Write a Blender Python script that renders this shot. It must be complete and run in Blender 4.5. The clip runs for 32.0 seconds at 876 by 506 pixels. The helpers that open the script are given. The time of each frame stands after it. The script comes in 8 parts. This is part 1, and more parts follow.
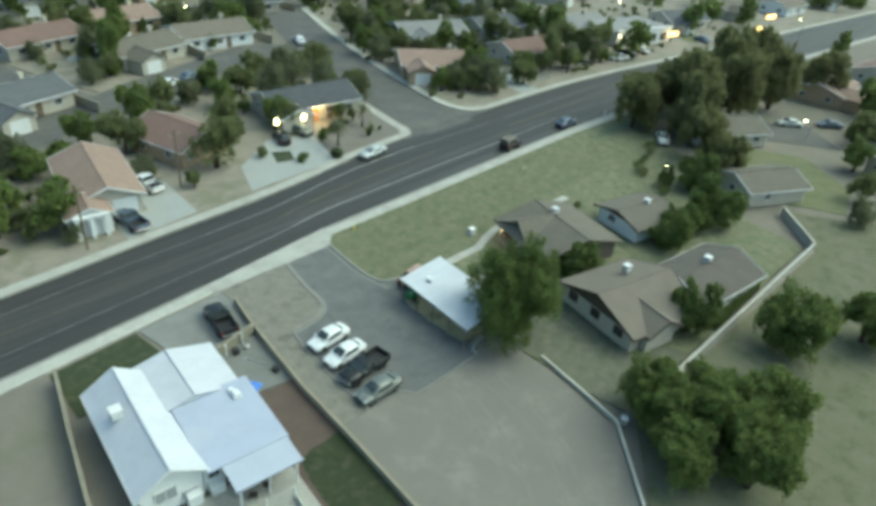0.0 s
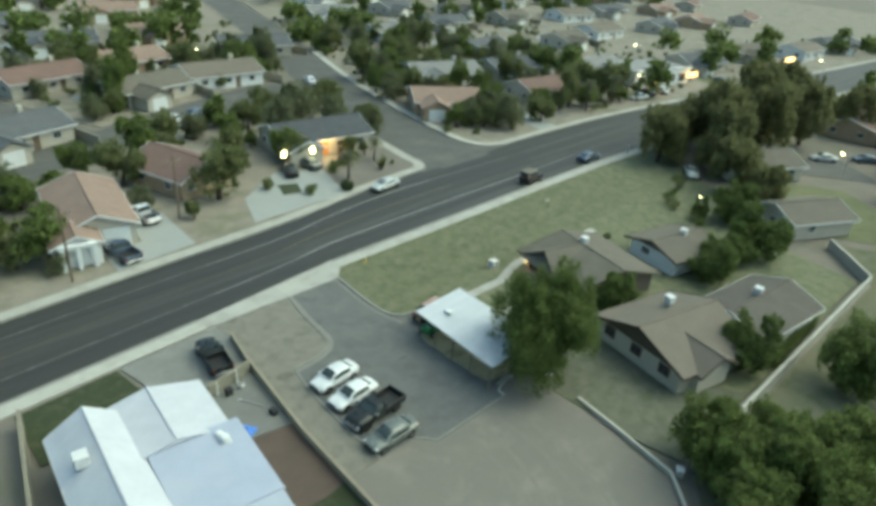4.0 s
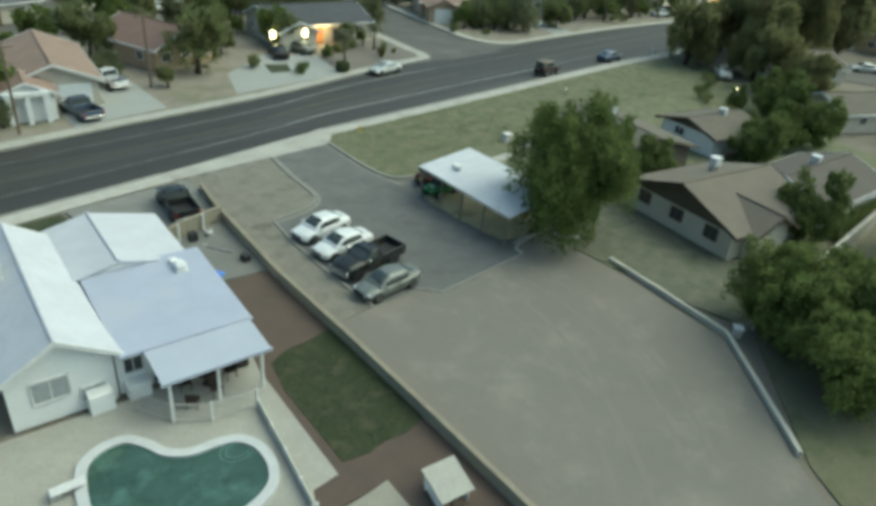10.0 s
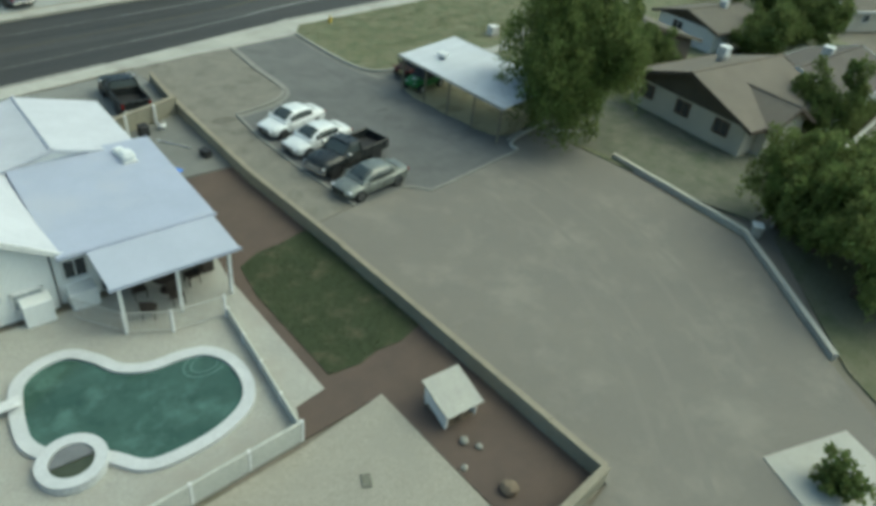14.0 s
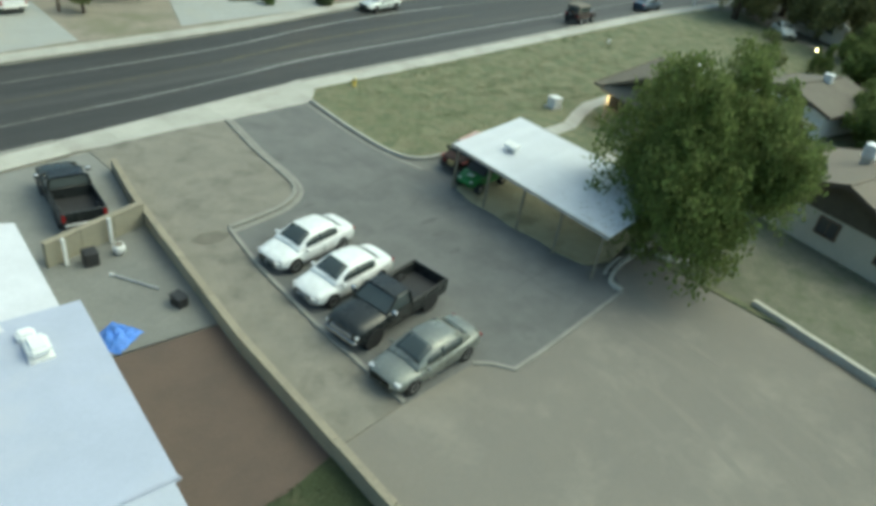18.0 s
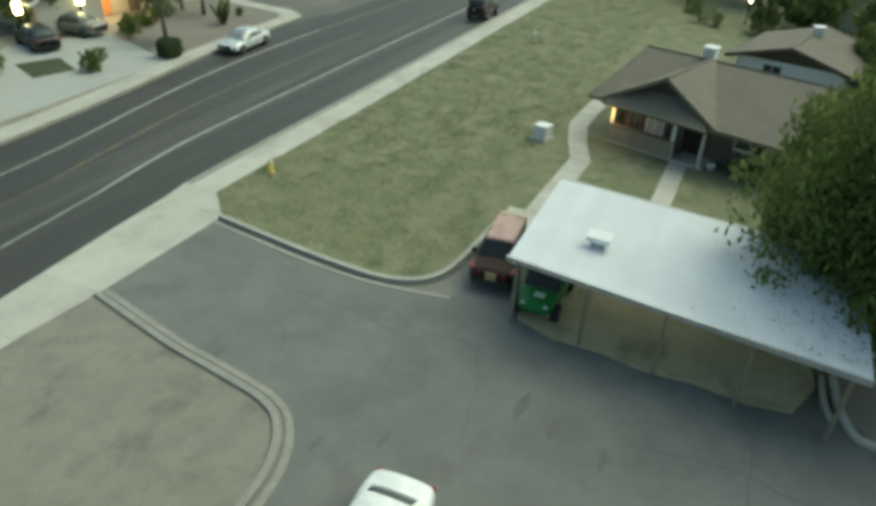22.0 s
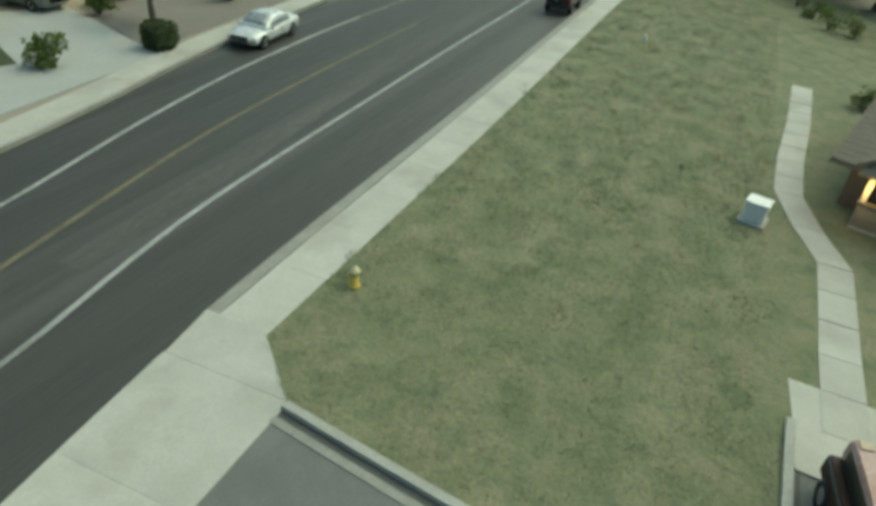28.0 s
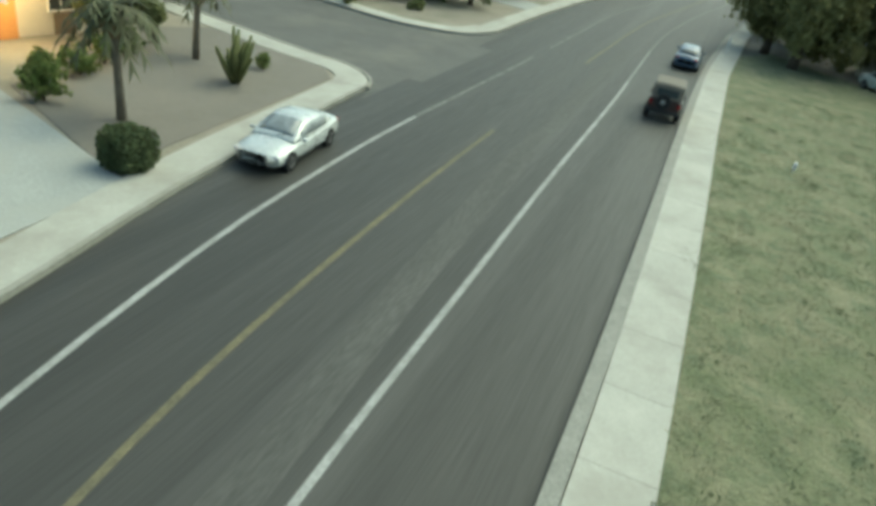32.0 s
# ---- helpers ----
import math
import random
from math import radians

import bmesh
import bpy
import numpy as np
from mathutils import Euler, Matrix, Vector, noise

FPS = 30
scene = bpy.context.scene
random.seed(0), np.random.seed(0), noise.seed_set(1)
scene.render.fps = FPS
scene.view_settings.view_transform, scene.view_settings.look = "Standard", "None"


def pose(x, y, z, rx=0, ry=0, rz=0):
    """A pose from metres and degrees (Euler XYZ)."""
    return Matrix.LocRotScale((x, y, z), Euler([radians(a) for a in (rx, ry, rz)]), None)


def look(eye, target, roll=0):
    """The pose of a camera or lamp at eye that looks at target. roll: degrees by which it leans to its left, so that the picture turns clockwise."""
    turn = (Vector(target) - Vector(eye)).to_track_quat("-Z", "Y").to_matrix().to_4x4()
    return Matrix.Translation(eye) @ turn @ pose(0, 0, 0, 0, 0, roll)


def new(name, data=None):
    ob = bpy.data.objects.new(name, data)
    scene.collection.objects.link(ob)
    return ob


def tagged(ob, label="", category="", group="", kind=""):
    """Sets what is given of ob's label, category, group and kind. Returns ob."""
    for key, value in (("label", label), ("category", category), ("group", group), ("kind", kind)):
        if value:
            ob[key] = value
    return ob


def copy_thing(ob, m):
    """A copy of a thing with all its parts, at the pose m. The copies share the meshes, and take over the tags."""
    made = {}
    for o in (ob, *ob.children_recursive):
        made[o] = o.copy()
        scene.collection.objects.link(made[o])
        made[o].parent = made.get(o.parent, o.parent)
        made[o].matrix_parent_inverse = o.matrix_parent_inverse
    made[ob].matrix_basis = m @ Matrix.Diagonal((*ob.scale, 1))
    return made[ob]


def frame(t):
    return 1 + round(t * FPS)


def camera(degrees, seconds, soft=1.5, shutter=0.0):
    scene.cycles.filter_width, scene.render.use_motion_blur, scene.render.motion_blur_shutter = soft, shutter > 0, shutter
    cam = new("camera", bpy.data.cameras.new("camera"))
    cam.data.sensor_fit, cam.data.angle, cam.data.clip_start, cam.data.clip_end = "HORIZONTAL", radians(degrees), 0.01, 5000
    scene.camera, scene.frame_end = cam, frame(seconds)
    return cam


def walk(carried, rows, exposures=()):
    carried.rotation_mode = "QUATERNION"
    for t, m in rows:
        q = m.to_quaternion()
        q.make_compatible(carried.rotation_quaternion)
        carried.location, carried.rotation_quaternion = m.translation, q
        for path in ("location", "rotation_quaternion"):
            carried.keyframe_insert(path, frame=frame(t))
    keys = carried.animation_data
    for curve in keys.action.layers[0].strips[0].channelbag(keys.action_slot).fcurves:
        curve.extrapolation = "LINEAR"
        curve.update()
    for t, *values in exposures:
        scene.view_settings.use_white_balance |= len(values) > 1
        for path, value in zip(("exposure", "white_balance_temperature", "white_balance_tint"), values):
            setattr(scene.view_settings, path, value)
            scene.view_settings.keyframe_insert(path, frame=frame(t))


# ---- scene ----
cam = camera(65.5, 32.0, soft=4.0)
PATH = [
    (0.0, 2.31, 7.47, 40.19, 57.64, -4.69, -46.63),
    (0.5, 2.87, 8.02, 39.56, 57.59, -5.40, -46.23),
    (1.0, 3.40, 8.57, 38.87, 57.72, -5.79, -45.93),
    (1.5, 3.87, 9.12, 38.05, 58.03, -5.71, -45.88),
    (2.0, 4.29, 9.65, 37.18, 58.40, -5.37, -45.90),
    (2.5, 4.68, 10.12, 36.35, 58.67, -4.95, -45.90),
    (4.5, 5.62, 11.53, 33.59, 63.03, -3.99, -45.93),
    (5.0, 5.98, 12.49, 32.50, 61.49, -3.93, -46.22),
    (5.5, 6.16, 12.52, 31.02, 60.74, -3.19, -46.48),
    (6.0, 6.42, 12.36, 30.26, 59.52, -2.97, -46.13),
    (6.5, 6.59, 12.50, 29.06, 58.95, -3.27, -45.99),
    (7.0, 6.84, 12.40, 28.12, 58.66, -3.50, -45.75),
    (7.5, 7.06, 12.72, 26.77, 58.87, -4.42, -45.76),
    (8.0, 7.40, 12.41, 25.83, 58.96, -4.98, -45.28),
    (8.5, 7.54, 12.54, 24.84, 59.38, -5.71, -45.33),
    (9.0, 7.78, 12.36, 23.94, 59.85, -5.68, -45.18),
    (9.5, 7.85, 12.54, 22.87, 60.21, -5.60, -45.28),
    (10.0, 7.96, 12.71, 21.92, 60.21, -5.06, -45.47),
    (10.5, 8.01, 12.86, 21.07, 59.46, -4.74, -45.71),
    (11.0, 7.95, 12.87, 20.21, 58.29, -4.64, -46.12),
    (11.5, 7.93, 13.08, 19.76, 56.55, -4.92, -46.70),
    (12.0, 7.97, 13.32, 19.09, 55.60, -5.28, -47.43),
    (12.5, 8.09, 13.67, 18.69, 54.77, -5.71, -48.01),
    (13.0, 8.37, 14.04, 18.49, 54.28, -5.98, -48.20),
    (13.5, 8.77, 14.72, 18.19, 54.36, -6.16, -48.47),
    (15.5, 12.39, 17.66, 18.15, 53.91, -5.50, -45.47),
    (16.0, 13.23, 19.24, 18.14, 53.90, -5.68, -45.20),
    (16.5, 14.00, 20.99, 17.76, 54.47, -6.24, -44.88),
    (17.0, 14.85, 22.93, 17.26, 55.11, -7.05, -45.14),
    (17.5, 15.81, 24.73, 16.29, 56.37, -7.36, -46.31),
    (18.0, 17.06, 26.54, 16.00, 56.77, -8.18, -47.47),
    (18.5, 18.39, 28.31, 15.95, 56.94, -9.00, -48.51),
    (19.0, 19.51, 30.15, 15.74, 56.71, -9.58, -50.01),
    (19.5, 20.42, 31.94, 15.50, 56.61, -9.30, -52.05),
    (20.0, 21.27, 33.57, 15.20, 56.79, -8.17, -54.45),
    (20.5, 22.10, 35.23, 14.93, 56.85, -6.97, -56.94),
    (21.0, 23.25, 36.93, 14.35, 57.14, -5.07, -59.57),
    (21.5, 24.18, 38.73, 13.69, 57.59, -3.71, -62.33),
    (22.0, 25.11, 40.28, 13.04, 58.33, -2.12, -64.43),
    (22.5, 26.01, 41.77, 12.58, 59.78, -1.79, -65.48),
    (23.0, 27.08, 43.21, 11.90, 61.69, -3.13, -65.60),
    (23.5, 27.95, 44.37, 11.13, 61.35, -4.10, -65.78),
    (24.0, 28.68, 45.31, 10.49, 60.56, -4.68, -65.88),
    (24.5, 29.38, 46.12, 10.07, 59.70, -4.68, -66.05),
    (25.0, 29.94, 46.88, 9.79, 59.24, -4.50, -66.29),
    (25.5, 30.46, 47.69, 9.69, 59.16, -4.81, -66.65),
    (26.0, 31.40, 48.61, 9.62, 59.27, -4.46, -66.00),
    (26.5, 32.10, 49.34, 10.08, 58.58, -4.62, -65.15),
    (28.5, 35.65, 52.60, 10.46, 55.98, -5.97, -66.04),
    (29.0, 36.75, 53.74, 10.09, 56.07, -6.63, -66.44),
    (29.5, 37.94, 54.88, 9.69, 56.62, -7.19, -66.92),
    (30.0, 39.30, 56.03, 9.38, 57.57, -7.43, -67.29),
    (30.5, 40.91, 57.14, 9.63, 58.03, -8.79, -67.07),
    (31.0, 41.91, 58.42, 9.13, 59.81, -8.87, -67.72),
    (31.5, 43.02, 59.57, 8.75, 60.80, -9.08, -67.45),
    (32.0, 44.27, 60.66, 8.74, 60.69, -9.45, -66.50),
]
EXPOSURES = [(0.0, 0.64, 5880, -20), (6.0, 0.52, 6250, -20), (10.0, 0.42, 6250, -18), (13.0, 0.35, 6250, -18), (16.0, 0.6, 6320, -20), (20.0, 0.74, 6500, -18), (22.0, 0.46, 6720, -20), (24.0, 0.54, 6720, -21), (26.0, 0.48, 6820, -21), (29.0, 0.33, 6650, -22), (31.0, 0.42, 6580, -22), (32.0, 0.72, 6500, -21)]
walk(cam, [(t, pose(x, y, z, rx, ry, rz)) for t, x, y, z, rx, ry, rz in PATH], EXPOSURES)

# ---- light: a late, overcast evening sky ----
world = bpy.data.worlds.new("evening_sky")
scene.world = world
world.use_nodes = True
wn = world.node_tree.nodes
sky = wn.new("ShaderNodeTexSky")
sky.sky_type, sky.sun_disc = "NISHITA", False
sky.sun_elevation, sky.sun_rotation = radians(53), radians(122)
sky.air_density, sky.dust_density, sky.ozone_density = 1.0, 4.0, 1.0
wn["Background"].inputs[1].default_value = 0.15
world.node_tree.links.new(sky.outputs[0], wn["Background"].inputs[0])
sun = new("sun", bpy.data.lights.new("sun", "SUN"))
sun.data.energy, sun.data.angle, sun.data.color = 0.9, radians(80), (1.0, 0.92, 0.78)
sun.matrix_world = look((46, -28, 72), (0, 0, 0))

# ---- materials ----
MATS = {}


def mat(name, c1, c2=None, size=1.0, fine=0.05, rough=0.85, metal=0.0, bump=0.3, stain=None, stain_size=6.0, island=0.0, obj=0.0, spec=0.4, coat=0.0, stretch=None, thin=0.0, speck=0.6):
    """Two colours mixed by coarse and fine noise in metres, with relief and an optional stain colour."""
    if name in MATS:
        return MATS[name]
    m = bpy.data.materials.new(name)
    m.use_nodes = True
    nt = m.node_tree
    n, l = nt.nodes, nt.links
    bsdf = n["Principled BSDF"]
    geo = n.new("ShaderNodeNewGeometry")
    pos = geo.outputs["Position"]
    if stretch:
        mp = n.new("ShaderNodeMapping")
        mp.inputs["Scale"].default_value = stretch
        l.new(pos, mp.inputs["Vector"])
        pos = mp.outputs["Vector"]
    c2 = c2 or tuple(v * 0.75 for v in c1)

    def noisy(scale, detail, lo, hi):
        t = n.new("ShaderNodeTexNoise")
        t.inputs["Scale"].default_value, t.inputs["Detail"].default_value, t.inputs["Roughness"].default_value = scale, detail, 0.65
        l.new(pos, t.inputs["Vector"])
        r = n.new("ShaderNodeMapRange")
        r.inputs["From Min"].default_value, r.inputs["From Max"].default_value = lo, hi
        l.new(t.outputs["Fac"], r.inputs["Value"])
        return t, r.outputs["Result"]

    def mix(a, b, fac, mode="MIX"):
        x = n.new("ShaderNodeMix")
        x.data_type, x.blend_type = "RGBA", mode
        for sock, val in ((x.inputs["Factor"], fac), (x.inputs["A"], a), (x.inputs["B"], b)):
            if isinstance(val, (tuple, float, int)):
                sock.default_value = (*val, 1) if isinstance(val, tuple) else val
            else:
                l.new(val, sock)
        return x.outputs["Result"]

    _, big = noisy(1.0 / size, 4, 0.36, 0.64)
    tf, small = noisy(1.0 / fine, 3, 0.3, 0.7)
    col = mix(c1, c2, big)
    col = mix(col, mix(col, tuple(v * 0.55 for v in c2), speck), small)
    if stain:
        _, st = noisy(1.0 / stain_size, 5, 0.5, 0.68)
        col = mix(col, stain, st)
    for amount, sock in ((island, geo.outputs["Random Per Island"]), (obj, None)):
        if amount:
            if sock is None:
                sock = n.new("ShaderNodeObjectInfo").outputs["Random"]
            hsv = n.new("ShaderNodeHueSaturation")
            mr = n.new("ShaderNodeMapRange")
            mr.inputs["To Min"].default_value, mr.inputs["To Max"].default_value = 1 - amount, 1 + amount
            l.new(sock, mr.inputs["Value"])
            l.new(mr.outputs["Result"], hsv.inputs["Value"])
            l.new(col, hsv.inputs["Color"])
            col = hsv.outputs["Color"]
    l.new(col, bsdf.inputs["Base Color"])
    if thin:
        # light passes through leaf blades
        tr = n.new("ShaderNodeBsdfTranslucent")
        l.new(mix(col, (1.0, 1.0, 0.55), 0.12), tr.inputs["Color"])
        ms = n.new("ShaderNodeMixShader")
        ms.inputs["Fac"].default_value = thin
        l.new(bsdf.outputs["BSDF"], ms.inputs[1])
        l.new(tr.outputs["BSDF"], ms.inputs[2])
        l.new(ms.outputs["Shader"], n["Material Output"].inputs["Surface"])
    bsdf.inputs["Metallic"].default_value = metal
    bsdf.inputs["Specular IOR Level"].default_value = spec
    bsdf.inputs["Coat Weight"].default_value = coat
    rr = n.new("ShaderNodeMapRange")
    rr.inputs["To Min"].default_value, rr.inputs["To Max"].default_value = max(rough - 0.08, 0.02), min(rough + 0.08, 1)
    l.new(small, rr.inputs["Value"])
    l.new(rr.outputs["Result"], bsdf.inputs["Roughness"])
    if bump:
        b = n.new("ShaderNodeBump")
        b.inputs["Strength"].default_value, b.inputs["Distance"].default_value = bump, fine * 0.5
        l.new(tf.outputs["Fac"], b.inputs["Height"])
        l.new(b.outputs["Normal"], bsdf.inputs["Normal"])
    MATS[name] = m
    return m


def glow(name, colour, strength):
    if name not in MATS:
        m = bpy.data.materials.new(name)
        m.use_nodes = True
        b = m.node_tree.nodes["Principled BSDF"]
        b.inputs["Base Color"].default_value = (*colour, 1)
        b.inputs["Emission Color"].default_value = (*colour, 1)
        b.inputs["Emission Strength"].default_value = strength
        MATS[name] = m
    return MATS[name]


ASPHALT = mat("road_asphalt", (0.03, 0.0297, 0.0265), (0.045, 0.0438, 0.0388), 1.4, 0.04, 0.66, bump=0.3, spec=0.5, stain=(0.064, 0.062, 0.056), stain_size=1.9, stretch=(0.02, 1.0, 1.0))
# worn side-street grey, lightened a little further in place of distance haze
OLD_ASPHALT = mat("old_street_asphalt", (0.1, 0.098, 0.09), (0.128, 0.125, 0.115), 2.4, 0.06, 0.85, bump=0.4, stain=(0.135, 0.128, 0.112), stain_size=5.0)
LOT_ASPHALT = mat("lot_asphalt", (0.14, 0.141, 0.134), (0.178, 0.177, 0.167), 1.6, 0.05, 0.93, bump=0.5, stain=(0.112, 0.113, 0.108), stain_size=2.2)
CONCRETE = mat("concrete", (0.45, 0.44, 0.39), (0.385, 0.375, 0.33), 1.5, 0.06, 0.9, bump=0.25, speck=0.3, stain=(0.32, 0.305, 0.265), stain_size=2.5, obj=0.06)
KERB = mat("kerb_concrete", (0.33, 0.32, 0.28), (0.27, 0.26, 0.22), 0.8, 0.05, 0.9, bump=0.3)
GRAVEL = mat("gravel", (0.224, 0.206, 0.174), (0.203, 0.189, 0.164), 3.5, 0.035, 0.97, bump=0.8, stain=(0.227, 0.209, 0.177), stain_size=2.6)
ISLAND = mat("island_gravel", (0.262, 0.244, 0.202), (0.214, 0.201, 0.167), 1.1, 0.05, 0.97, bump=0.9, stain=(0.142, 0.133, 0.11), stain_size=1.5)
FAR_DIRT = mat("pale_yard_earth", (0.31, 0.275, 0.22), (0.25, 0.225, 0.18), 3.0, 0.08, 0.98, bump=0.6, stain=(0.17, 0.165, 0.11), stain_size=6.0)
DIRT = mat("dirt", (0.24, 0.212, 0.172), (0.195, 0.176, 0.143), 4.0, 0.06, 0.98, bump=0.6, stain=(0.155, 0.15, 0.105), stain_size=9.0)
BRICK_DIRT = mat("red_dirt", (0.13, 0.095, 0.075), (0.105, 0.08, 0.065), 1.8, 0.05, 0.97, bump=0.6)
GRASS = mat("lawn_grass", (0.13, 0.152, 0.076), (0.222, 0.214, 0.132), 1.5, 0.1, 0.95, bump=1.0, stain=(0.1, 0.12, 0.066), stain_size=0.9, speck=0.6)
DARK_GRASS = mat("backyard_grass", (0.052, 0.066, 0.029), (0.042, 0.056, 0.024), 1.2, 0.06, 0.95, bump=0.9, stain=(0.082, 0.08, 0.045), stain_size=1.0)
BLADE = mat("grass_blade", (0.14, 0.162, 0.08), (0.222, 0.214, 0.13), 3.0, 0.2, 0.9, bump=0, island=0.3)
WHITE_LINE = mat("white_paint", (0.4, 0.4, 0.385), (0.27, 0.27, 0.255), 0.7, 0.08, 0.8, bump=0.2)
YELLOW_LINE = mat("yellow_paint", (0.185, 0.16, 0.09), (0.12, 0.11, 0.07), 0.7, 0.08, 0.8, bump=0.2)
BLOCK = mat("tan_block_wall", (0.325, 0.3, 0.228), (0.28, 0.258, 0.196), 1.2, 0.05, 0.95, bump=0.5, obj=0.05)
GREY_BLOCK = mat("grey_block_wall", (0.47, 0.45, 0.39), (0.41, 0.39, 0.34), 1.2, 0.05, 0.95, bump=0.5, obj=0.05)
ROOF_WHITE = mat("white_coated_roof", (0.55, 0.56, 0.595), (0.49, 0.5, 0.535), 1.6, 0.1, 0.8, bump=0.06, speck=0.1)
ROOF_BROWN = mat("brown_shingle", (0.19, 0.17, 0.136), (0.157, 0.141, 0.114), 1.3, 0.06, 0.95, bump=0.5, island=0.05, stain=(0.138, 0.126, 0.1), stain_size=2.2)
ROOF_TAN = mat("tan_shingle", (0.215, 0.187, 0.15), (0.19, 0.165, 0.132), 1.5, 0.06, 0.95, bump=0.5, island=0.05, stain=(0.165, 0.147, 0.118), stain_size=2.2)
ROOF_TERRACOTTA = mat("terracotta_tile", (0.36, 0.255, 0.2), (0.3, 0.215, 0.17), 1.5, 0.08, 0.9, bump=0.5, island=0.12)
ROOF_GREY = mat("grey_shingle", (0.15, 0.155, 0.16), (0.12, 0.125, 0.13), 1.5, 0.06, 0.95, bump=0.5, island=0.12)
STUCCO_WHITE = mat("white_stucco", (0.86, 0.87, 0.85), (0.8, 0.81, 0.79), 1.5, 0.04, 0.9, bump=0.35)
STUCCO_TAN = mat("tan_stucco", (0.58, 0.54, 0.45), (0.52, 0.48, 0.4), 1.5, 0.04, 0.9, bump=0.35)
STUCCO_BROWN = mat("brown_stucco", (0.17, 0.14, 0.115), (0.145, 0.12, 0.098), 1.5, 0.04, 0.9, bump=0.35)
BARK = mat("bark", (0.12, 0.09, 0.065), (0.08, 0.06, 0.045), 0.6, 0.05, 0.95, bump=0.9)
LEAF = mat("leaf_green", (0.13, 0.19, 0.05), (0.185, 0.22, 0.07), 1.2, 0.5, 0.8, bump=0, island=0.4, spec=0.15, thin=0.32)
LEAF_DARK = mat("leaf_dark", (0.1, 0.15, 0.04), (0.14, 0.178, 0.054), 1.2, 0.5, 0.8, bump=0, island=0.4, spec=0.15, thin=0.32)
LEAF_OLIVE = mat("leaf_olive", (0.215, 0.225, 0.1), (0.165, 0.19, 0.08), 1.6, 0.5, 0.8, bump=0, island=0.3, spec=0.15, thin=0.4)
LEAF_TALL = mat("leaf_brownish", (0.235, 0.225, 0.105), (0.185, 0.192, 0.085), 1.6, 0.5, 0.8, bump=0, island=0.35, spec=0.15, thin=0.38)
LEAF_MULBERRY = mat("mulberry_leaf", (0.1, 0.155, 0.04), (0.155, 0.195, 0.06), 1.3, 0.5, 0.85, bump=0, island=0.38, spec=0.1, thin=0.34)
LEAF_PALE = mat("leaf_grey_green", (0.2, 0.21, 0.125), (0.17, 0.185, 0.105), 1.6, 0.5, 0.8, bump=0, island=0.3, spec=0.15, thin=0.4)
PALM_LEAF = mat("palm_leaf", (0.06, 0.075, 0.03), (0.09, 0.085, 0.04), 1.0, 0.3, 0.7, bump=0, island=0.3)
METAL_ROOF = mat("white_metal_sheet", (0.58, 0.60, 0.63), (0.52, 0.54, 0.57), 2.5, 0.2, 0.85, metal=0.0, bump=0.03, obj=0.03, stain=(0.53, 0.55, 0.585), stain_size=2.5, spec=0.2, speck=0.06)
GALV = mat("galvanised_metal", (0.52, 0.53, 0.53), (0.44, 0.45, 0.45), 0.6, 0.1, 0.45, metal=0.6, bump=0.05)
WHITE_METAL = mat("white_metal", (0.8, 0.8, 0.78), (0.72, 0.72, 0.70), 0.6, 0.1, 0.45, bump=0.05)
GLASS_DARK = mat("dark_glass", (0.05, 0.062, 0.062), (0.065, 0.078, 0.078), 1.0, 0.5, 0.16, bump=0, spec=0.5)
WINDOW_GLASS = mat("window_glass", (0.045, 0.052, 0.055), (0.06, 0.065, 0.07), 1.0, 0.5, 0.12, bump=0, spec=0.6)
TYRE = mat("tyre_rubber", (0.02, 0.02, 0.02), (0.03, 0.03, 0.03), 0.3, 0.03, 0.9, bump=0.3)
RIM = mat("rim_alloy", (0.45, 0.45, 0.45), (0.36, 0.36, 0.36), 0.3, 0.05, 0.35, metal=0.7, bump=0.05)
CHROME = mat("chrome", (0.6, 0.6, 0.6), (0.5, 0.5, 0.5), 0.3, 0.05, 0.2, metal=0.9, bump=0)
BLACK_PLASTIC = mat("black_plastic", (0.025, 0.025, 0.026), (0.035, 0.035, 0.035), 0.3, 0.05, 0.6, bump=0.1)
WHITE_PAINT = mat("car_white", (0.8, 0.81, 0.8), (0.77, 0.78, 0.77), 1.0, 0.5, 0.25, bump=0, coat=0.4)
GREY_PAINT = mat("car_grey", (0.21, 0.225, 0.20), (0.19, 0.20, 0.18), 1.0, 0.5, 0.3, metal=0.25, bump=0, coat=0.4)
BLACK_PAINT = mat("car_black", (0.02, 0.023, 0.023), (0.026, 0.029, 0.028), 1.0, 0.5, 0.3, bump=0, coat=0.2, spec=0.3)
BLUE_PAINT = mat("car_blue", (0.1, 0.14, 0.2), (0.085, 0.12, 0.175), 1.0, 0.5, 0.3, metal=0.2, bump=0, coat=0.4)
RED_PAINT = mat("car_dark_red", (0.05, 0.025, 0.022), (0.04, 0.021, 0.019), 1.0, 0.5, 0.35, bump=0, coat=0.3)
RUST_RED = mat("faded_red_paint", (0.5, 0.36, 0.33), (0.42, 0.28, 0.25), 0.4, 0.05, 0.6, bump=0.1, stain=(0.33, 0.2, 0.165), stain_size=0.8)
